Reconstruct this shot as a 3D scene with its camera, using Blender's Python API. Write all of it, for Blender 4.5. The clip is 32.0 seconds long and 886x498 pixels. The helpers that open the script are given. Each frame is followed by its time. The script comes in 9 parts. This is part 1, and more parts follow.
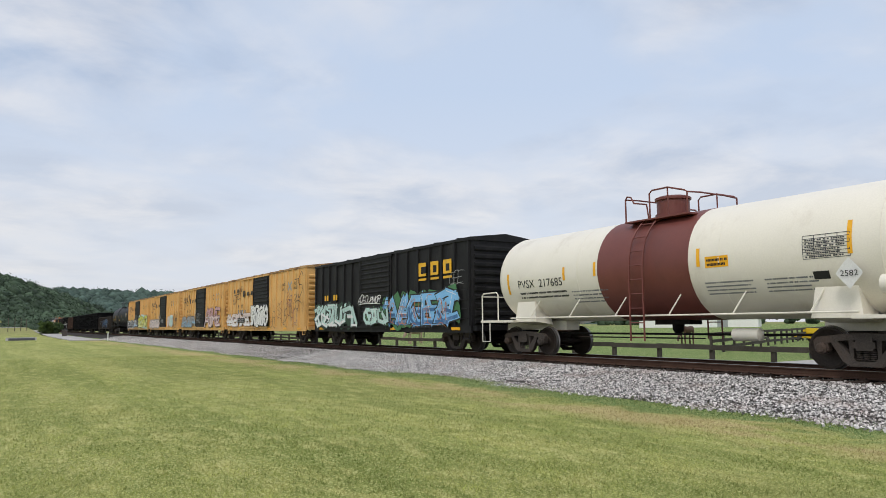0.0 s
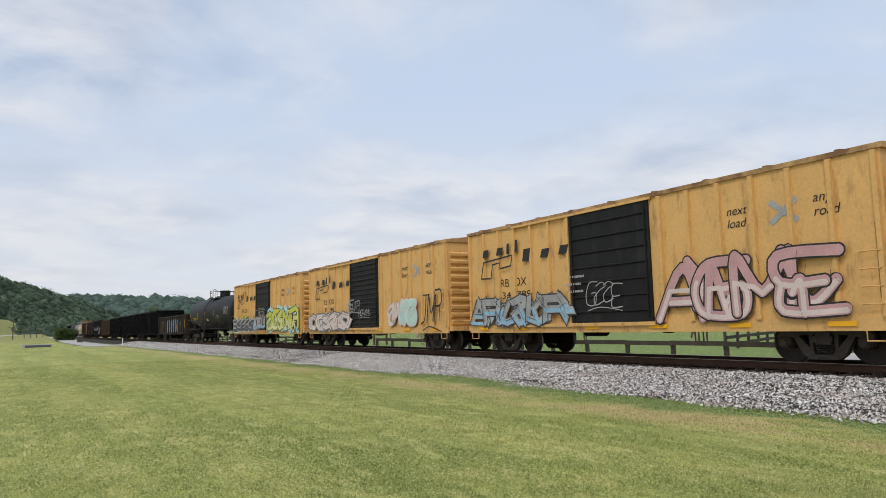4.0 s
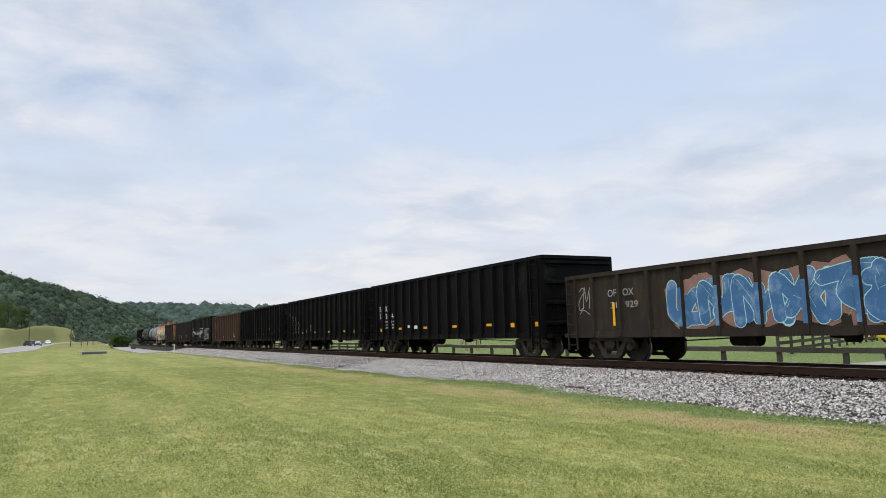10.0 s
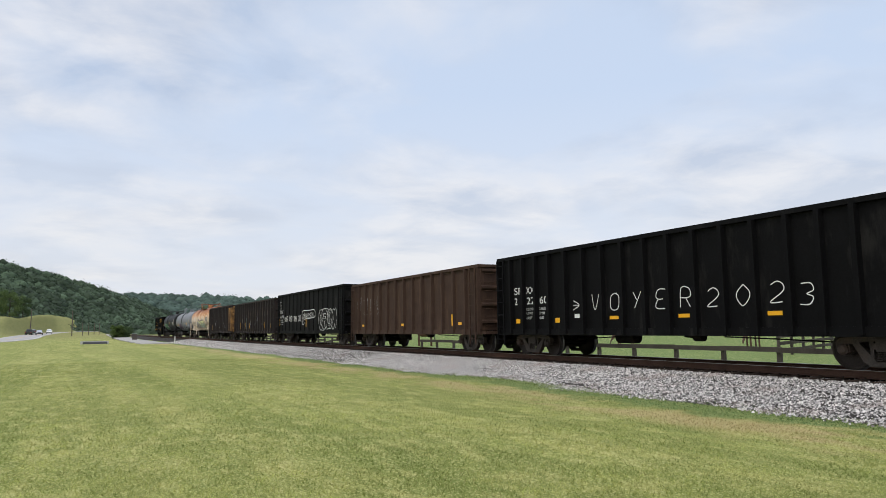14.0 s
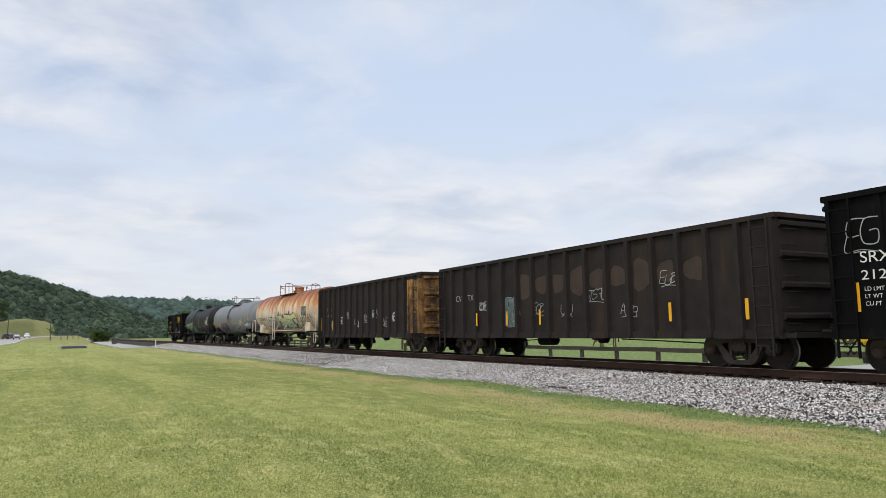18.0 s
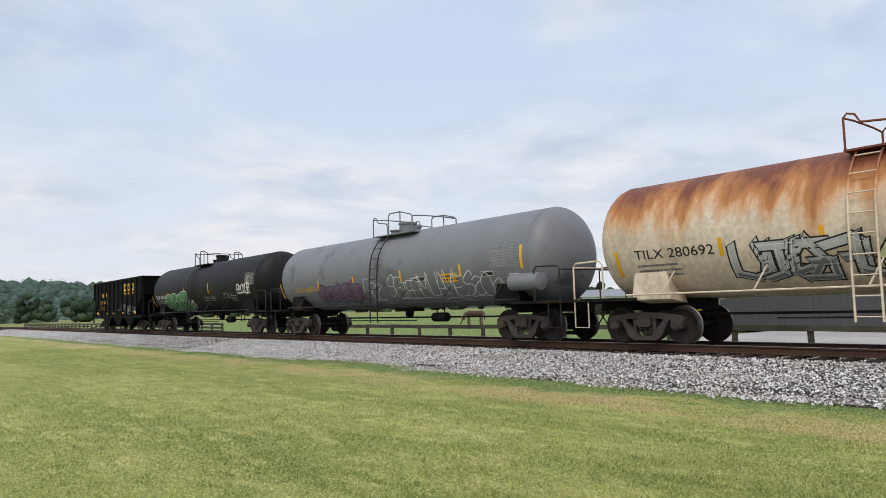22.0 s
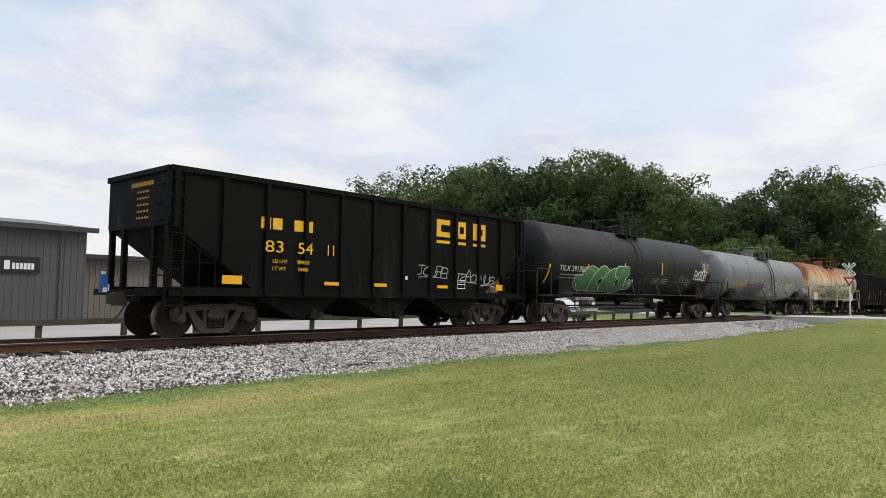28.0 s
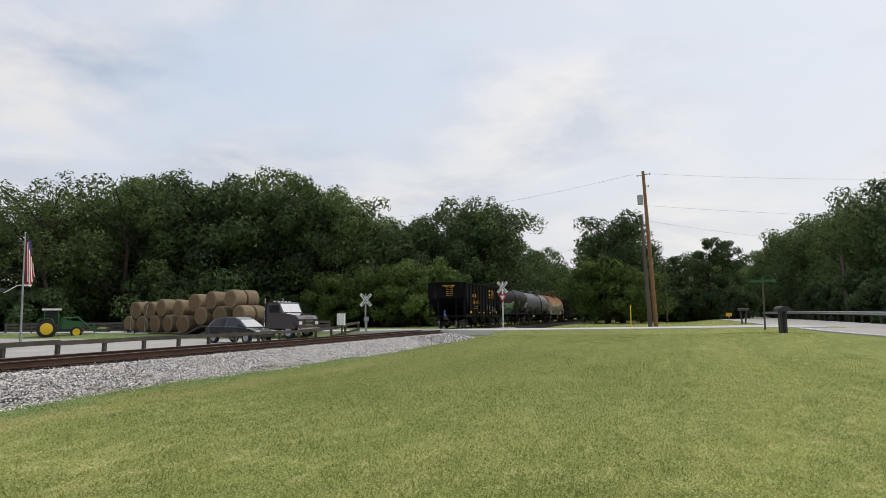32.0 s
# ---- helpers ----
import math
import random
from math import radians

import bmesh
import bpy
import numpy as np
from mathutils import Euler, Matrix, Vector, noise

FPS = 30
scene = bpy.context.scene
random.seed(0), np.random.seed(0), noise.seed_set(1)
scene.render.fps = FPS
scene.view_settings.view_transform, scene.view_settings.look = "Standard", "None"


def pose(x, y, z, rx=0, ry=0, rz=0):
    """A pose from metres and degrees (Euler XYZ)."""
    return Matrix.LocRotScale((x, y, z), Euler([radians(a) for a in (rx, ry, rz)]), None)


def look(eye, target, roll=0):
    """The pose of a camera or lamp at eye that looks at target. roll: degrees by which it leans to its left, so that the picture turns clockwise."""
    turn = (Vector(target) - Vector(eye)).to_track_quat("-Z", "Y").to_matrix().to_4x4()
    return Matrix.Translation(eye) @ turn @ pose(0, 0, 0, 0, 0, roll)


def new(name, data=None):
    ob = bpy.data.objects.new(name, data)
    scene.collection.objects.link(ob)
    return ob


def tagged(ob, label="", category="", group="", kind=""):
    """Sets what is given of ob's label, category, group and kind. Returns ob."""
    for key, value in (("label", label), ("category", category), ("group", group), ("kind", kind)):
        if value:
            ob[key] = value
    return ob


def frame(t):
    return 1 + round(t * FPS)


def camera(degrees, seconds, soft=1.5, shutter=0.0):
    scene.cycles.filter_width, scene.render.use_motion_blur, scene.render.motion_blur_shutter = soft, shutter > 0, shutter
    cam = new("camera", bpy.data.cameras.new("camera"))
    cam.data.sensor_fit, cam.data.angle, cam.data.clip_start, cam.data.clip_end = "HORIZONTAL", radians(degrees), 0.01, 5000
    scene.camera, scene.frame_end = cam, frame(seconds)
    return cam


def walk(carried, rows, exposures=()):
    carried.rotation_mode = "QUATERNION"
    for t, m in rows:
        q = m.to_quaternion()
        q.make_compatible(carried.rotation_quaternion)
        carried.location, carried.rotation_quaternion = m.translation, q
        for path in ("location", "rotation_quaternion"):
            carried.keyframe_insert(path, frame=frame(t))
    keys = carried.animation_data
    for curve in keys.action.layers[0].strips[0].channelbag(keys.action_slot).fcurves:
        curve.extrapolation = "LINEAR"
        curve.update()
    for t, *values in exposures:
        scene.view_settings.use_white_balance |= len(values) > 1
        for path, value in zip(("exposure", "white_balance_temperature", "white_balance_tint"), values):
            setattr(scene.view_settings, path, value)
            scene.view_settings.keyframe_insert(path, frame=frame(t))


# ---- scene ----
# camera: stands on the lawn, turns with the train (seconds, yaw, pitch, roll)
EYE = (0.0, 0.0, 1.65)
RAIL = 0.615            # rail head above the lawn
TX = 16.0               # centre line of the track, which runs along y
cam = camera(64.36, 32.0, soft=0.5)
TURN = [
    (0.0, -31.88, 6.11, 0.49),
    (0.5, -31.82, 6.18, 0.55),
    (1.0, -31.73, 6.24, 0.70),
    (1.5, -31.61, 6.23, 0.82),
    (2.0, -31.49, 6.19, 0.93),
    (2.5, -31.36, 6.15, 1.05),
    (3.0, -31.24, 6.11, 1.20),
    (3.5, -31.09, 6.11, 1.29),
    (5.5, -30.12, 6.60, 1.66),
    (6.0, -29.82, 6.72, 1.70),
    (6.5, -29.55, 6.75, 1.65),
    (7.0, -29.27, 6.76, 1.66),
    (7.5, -28.98, 6.77, 1.66),
    (8.0, -28.66, 6.79, 1.64),
    (8.5, -28.37, 6.79, 1.63),
    (9.0, -28.08, 6.79, 1.62),
    (9.5, -27.75, 6.77, 1.59),
    (10.0, -27.33, 6.76, 1.56),
    (10.5, -27.06, 6.75, 1.54),
    (11.0, -26.97, 6.76, 1.46),
    (11.5, -27.00, 6.82, 1.27),
    (12.0, -27.05, 6.84, 1.13),
    (12.5, -27.10, 6.78, 0.98),
    (13.0, -27.19, 6.64, 0.88),
    (13.5, -27.26, 6.48, 0.79),
    (14.0, -27.29, 6.38, 0.70),
    (14.5, -27.31, 6.37, 0.64),
    (16.5, -27.86, 6.57, 0.87),
    (17.0, -28.10, 6.64, 0.88),
    (17.5, -28.34, 6.66, 0.85),
    (18.0, -28.63, 6.63, 0.83),
    (18.5, -29.00, 6.47, 0.91),
    (19.0, -29.66, 6.22, 1.03),
    (19.5, -30.78, 5.84, 1.26),
    (20.0, -32.30, 5.39, 1.47),
    (20.5, -33.94, 5.07, 1.52),
    (21.0, -35.61, 4.87, 1.59),
    (21.5, -37.34, 4.78, 1.62),
    (22.0, -39.15, 4.78, 1.61),
    (22.5, -41.10, 4.81, 1.65),
    (23.0, -43.21, 4.85, 1.72),
    (23.5, -45.50, 4.90, 1.60),
    (24.0, -48.29, 5.01, 1.65),
    (24.5, -51.93, 5.06, 1.75),
    (25.0, -56.62, 5.02, 1.66),
    (25.5, -63.44, 4.94, 1.57),
    (27.5, -120.56, 3.76, -0.27),
    (28.0, -138.45, 3.82, -0.80),
    (28.5, -151.02, 3.77, -0.57),
    (29.0, -158.10, 3.69, 0.48),
    (29.5, -161.38, 3.70, 1.25),
    (30.0, -162.76, 3.99, 1.68),
    (30.5, -163.35, 4.26, 1.53),
    (31.0, -163.54, 4.66, 1.27),
    (31.5, -163.55, 5.10, 0.96),
    (32.0, -163.57, 5.44, 0.47),
]
walk(cam, [(t, pose(*EYE, 90 + p, r, y)) for t, y, p, r in TURN],
     exposures=[(0.0, -0.09, 6500, 10), (7.0, -0.07, 6500, 10), (11.0, 0.0, 6500, 10), (23.0, 0.0, 6500, 10), (25.5, 0.08, 6500, 10), (27.5, 0.13, 6750, 10), (28.2, 0.12, 6800, 10), (29.0, 0.0, 6850, 10), (32.0, -0.06, 6850, 10)])

# ---- light ----
world = bpy.data.worlds.new("overcast_sky")
scene.world = world
world.use_nodes = True
wt = world.node_tree
wt.nodes.clear()


def wnode(kind, **kw):
    n = wt.nodes.new(kind)
    for k, v in kw.items():
        n.inputs[k].default_value = v
    return n


SUN_EL, SUN_AZ = 52.0, 232.0     # degrees; azimuth clockwise from +y
sky = wt.nodes.new("ShaderNodeTexSky")
sky.sky_type, sky.sun_disc = "NISHITA", False
sky.sun_elevation, sky.sun_rotation = radians(SUN_EL), radians(SUN_AZ)
skyb = wnode("ShaderNodeVectorMath")
skyb.operation = "SCALE"
skyb.inputs["Scale"].default_value = 0.13
wt.links.new(sky.outputs[0], skyb.inputs[0])
geo = wt.nodes.new("ShaderNodeTexCoord")
# clouds lie in a flat layer: the direction divided by its height
sep = wt.nodes.new("ShaderNodeSeparateXYZ")
wt.links.new(geo.outputs["Generated"], sep.inputs[0])
hgt = wnode("ShaderNodeMath")
hgt.operation = "MAXIMUM"
hgt.inputs[1].default_value = 0.0
wt.links.new(sep.outputs[2], hgt.inputs[0])
hadd = wnode("ShaderNodeMath")
hadd.operation = "ADD"
hadd.inputs[1].default_value = 0.16
wt.links.new(hgt.outputs[0], hadd.inputs[0])
lay = wnode("ShaderNodeCombineXYZ")
for i in (0, 1):
    dv = wnode("ShaderNodeMath")
    dv.operation = "DIVIDE"
    wt.links.new(sep.outputs[i], dv.inputs[0])
    wt.links.new(hadd.outputs[0], dv.inputs[1])
    wt.links.new(dv.outputs[0], lay.inputs[i])
n1 = wnode("ShaderNodeTexNoise", Scale=0.9, Detail=6.0, Roughness=0.52, Distortion=0.25)
n2 = wnode("ShaderNodeTexNoise", Scale=2.1, Detail=7.0, Roughness=0.55, Distortion=0.3)
for n in (n1, n2):
    wt.links.new(lay.outputs[0], n.inputs["Vector"])
r1 = wt.nodes.new("ShaderNodeValToRGB")
r1.color_ramp.elements[0].position, r1.color_ramp.elements[1].position = 0.40, 0.57
wt.links.new(n1.outputs[0], r1.inputs[0])
r2 = wt.nodes.new("ShaderNodeValToRGB")
r2.color_ramp.elements[0].position, r2.color_ramp.elements[1].position = 0.38, 0.60
r2.color_ramp.elements[0].color = (0.51, 0.60, 0.76, 1)
r2.color_ramp.elements[1].color = (0.86, 0.87, 0.91, 1)
wt.links.new(n2.outputs[0], r2.inputs[0])
low = wt.nodes.new("ShaderNodeValToRGB")
low.color_ramp.elements[0].position, low.color_ramp.elements[1].position = 0.0, 0.32
low.color_ramp.elements[0].color, low.color_ramp.elements[1].color = (1, 1, 1, 1), (0, 0, 0, 1)
wt.links.new(hgt.outputs[0], low.inputs[0])
veil = wt.nodes.new("ShaderNodeMix")
veil.data_type = "RGBA"
veil.inputs["A"].default_value = (0.63, 0.74, 0.92, 1)
wt.links.new(r1.outputs[0], veil.inputs["Factor"])
wt.links.new(r2.outputs[0], veil.inputs["B"])
mix = wt.nodes.new("ShaderNodeMix")
mix.data_type = "RGBA"
mix.inputs["Factor"].default_value = 0.86
wt.links.new(skyb.outputs[0], mix.inputs["A"])
wt.links.new(veil.outputs["Result"], mix.inputs["B"])
haze = wt.nodes.new("ShaderNodeMix")
haze.data_type = "RGBA"
haze.inputs["B"].default_value = (0.80, 0.80, 0.82, 1)
hz = wnode("ShaderNodeMath")
hz.operation = "MULTIPLY"
hz.inputs[1].default_value = 0.75
wt.links.new(low.outputs[0], hz.inputs[0])
wt.links.new(hz.outputs[0], haze.inputs["Factor"])
wt.links.new(mix.outputs["Result"], haze.inputs["A"])
# thin cloud is whiter and brighter round the hidden sun
sa, se = radians(SUN_AZ), radians(SUN_EL)
toward = Vector((math.sin(sa) * math.cos(se), math.cos(sa) * math.cos(se), math.sin(se)))
near_sun = wt.nodes.new("ShaderNodeVectorMath")
near_sun.operation = "DOT_PRODUCT"
near_sun.inputs[1].default_value = toward
wt.links.new(geo.outputs["Generated"], near_sun.inputs[0])
glow = wt.nodes.new("ShaderNodeMapRange")
glow.inputs["From Min"].default_value, glow.inputs["From Max"].default_value = 0.25, 1.0
glow.inputs["To Min"].default_value, glow.inputs["To Max"].default_value = 0.0, 0.6
wt.links.new(near_sun.outputs["Value"], glow.inputs["Value"])
white = wt.nodes.new("ShaderNodeMix")
white.data_type = "RGBA"
white.inputs["B"].default_value = (1.02, 1.02, 1.03, 1)
wt.links.new(glow.outputs[0], white.inputs["Factor"])
wt.links.new(haze.outputs["Result"], white.inputs["A"])
bg = wnode("ShaderNodeBackground", Strength=1.02)
wt.links.new(white.outputs["Result"], bg.inputs["Color"])
wout = wt.nodes.new("ShaderNodeOutputWorld")
wt.links.new(bg.outputs[0], wout.inputs[0])

sun = new("sun", bpy.data.lights.new("sun", "SUN"))
sun.data.energy, sun.data.angle, sun.data.color = 1.5, radians(16), (1.0, 0.95, 0.87)
sun.matrix_world = look(tuple(toward * 60), (0, 0, 0))

# ---- materials ----
def mat(name, base, rough=0.8, metal=0.0, var=0.25, scale=2.0, fine=30.0, bump=0.0, dirt=None, dirt_amount=0.5,
        dirt_scale=(1.0, 1.0, 1.0), per_object=0.0, per_island=0.0, dirt_edge=(0.5, 0.7)):
    """A surface with a slow and a fine variation, and a layer of dirt or rust in patches."""
    m = bpy.data.materials.new(name)
    m.use_nodes = True
    t = m.node_tree
    b = t.nodes["Principled BSDF"]
    b.inputs["Roughness"].default_value, b.inputs["Metallic"].default_value = rough, metal
    co = t.nodes.new("ShaderNodeTexCoord")
    slow = t.nodes.new("ShaderNodeTexNoise")
    slow.inputs["Scale"].default_value, slow.inputs["Detail"].default_value = scale, 5
    grain = t.nodes.new("ShaderNodeTexNoise")
    grain.inputs["Scale"].default_value, grain.inputs["Detail"].default_value = fine, 3
    for n in (slow, grain):
        t.links.new(co.outputs["Object"], n.inputs["Vector"])
    add = t.nodes.new("ShaderNodeMath")
    add.operation = "ADD"
    t.links.new(slow.outputs[0], add.inputs[0])
    t.links.new(grain.outputs[0], add.inputs[1])
    rng = t.nodes.new("ShaderNodeMapRange")
    rng.inputs["From Min"].default_value, rng.inputs["From Max"].default_value = 0.6, 1.4
    rng.inputs["To Min"].default_value, rng.inputs["To Max"].default_value = 1 - var, 1 + var
    t.links.new(add.outputs[0], rng.inputs["Value"])
    val = rng.outputs[0]
    for amount, src in ((per_object, "obj"), (per_island, "isl")):
        if amount:
            info = t.nodes.new("ShaderNodeObjectInfo" if src == "obj" else "ShaderNodeNewGeometry")
            r2 = t.nodes.new("ShaderNodeMapRange")
            r2.inputs["To Min"].default_value, r2.inputs["To Max"].default_value = 1 - amount, 1 + amount
            t.links.new(info.outputs["Random" if src == "obj" else "Random Per Island"], r2.inputs["Value"])
            mu = t.nodes.new("ShaderNodeMath")
            mu.operation = "MULTIPLY"
            t.links.new(val, mu.inputs[0])
            t.links.new(r2.outputs[0], mu.inputs[1])
            val = mu.outputs[0]
    sc = t.nodes.new("ShaderNodeVectorMath")
    sc.operation = "SCALE"
    sc.inputs[0].default_value = base[:3]
    t.links.new(val, sc.inputs["Scale"])
    colour = sc.outputs[0]
    if dirt:
        mp = t.nodes.new("ShaderNodeMapping")
        mp.inputs["Scale"].default_value = dirt_scale
        t.links.new(co.outputs["Object"], mp.inputs["Vector"])
        dn = t.nodes.new("ShaderNodeTexNoise")
        dn.inputs["Scale"].default_value, dn.inputs["Detail"].default_value, dn.inputs["Roughness"].default_value = 1.0, 8, 0.65
        t.links.new(mp.outputs[0], dn.inputs["Vector"])
        ramp = t.nodes.new("ShaderNodeMapRange")
        ramp.inputs["From Min"].default_value, ramp.inputs["From Max"].default_value = dirt_edge
        ramp.inputs["To Max"].default_value = dirt_amount
        t.links.new(dn.outputs[0], ramp.inputs["Value"])
        mx = t.nodes.new("ShaderNodeMix")
        mx.data_type = "RGBA"
        mx.inputs["B"].default_value = (*dirt, 1)
        t.links.new(ramp.outputs[0], mx.inputs["Factor"])
        t.links.new(colour, mx.inputs["A"])
        colour = mx.outputs["Result"]
    t.links.new(colour, b.inputs["Base Color"])
    if bump:
        bp = t.nodes.new("ShaderNodeBump")
        bp.inputs["Strength"].default_value, bp.inputs["Distance"].default_value = 1.0, bump
        t.links.new(add.outputs[0], bp.inputs["Height"])
        t.links.new(bp.outputs[0], b.inputs["Normal"])
    return m


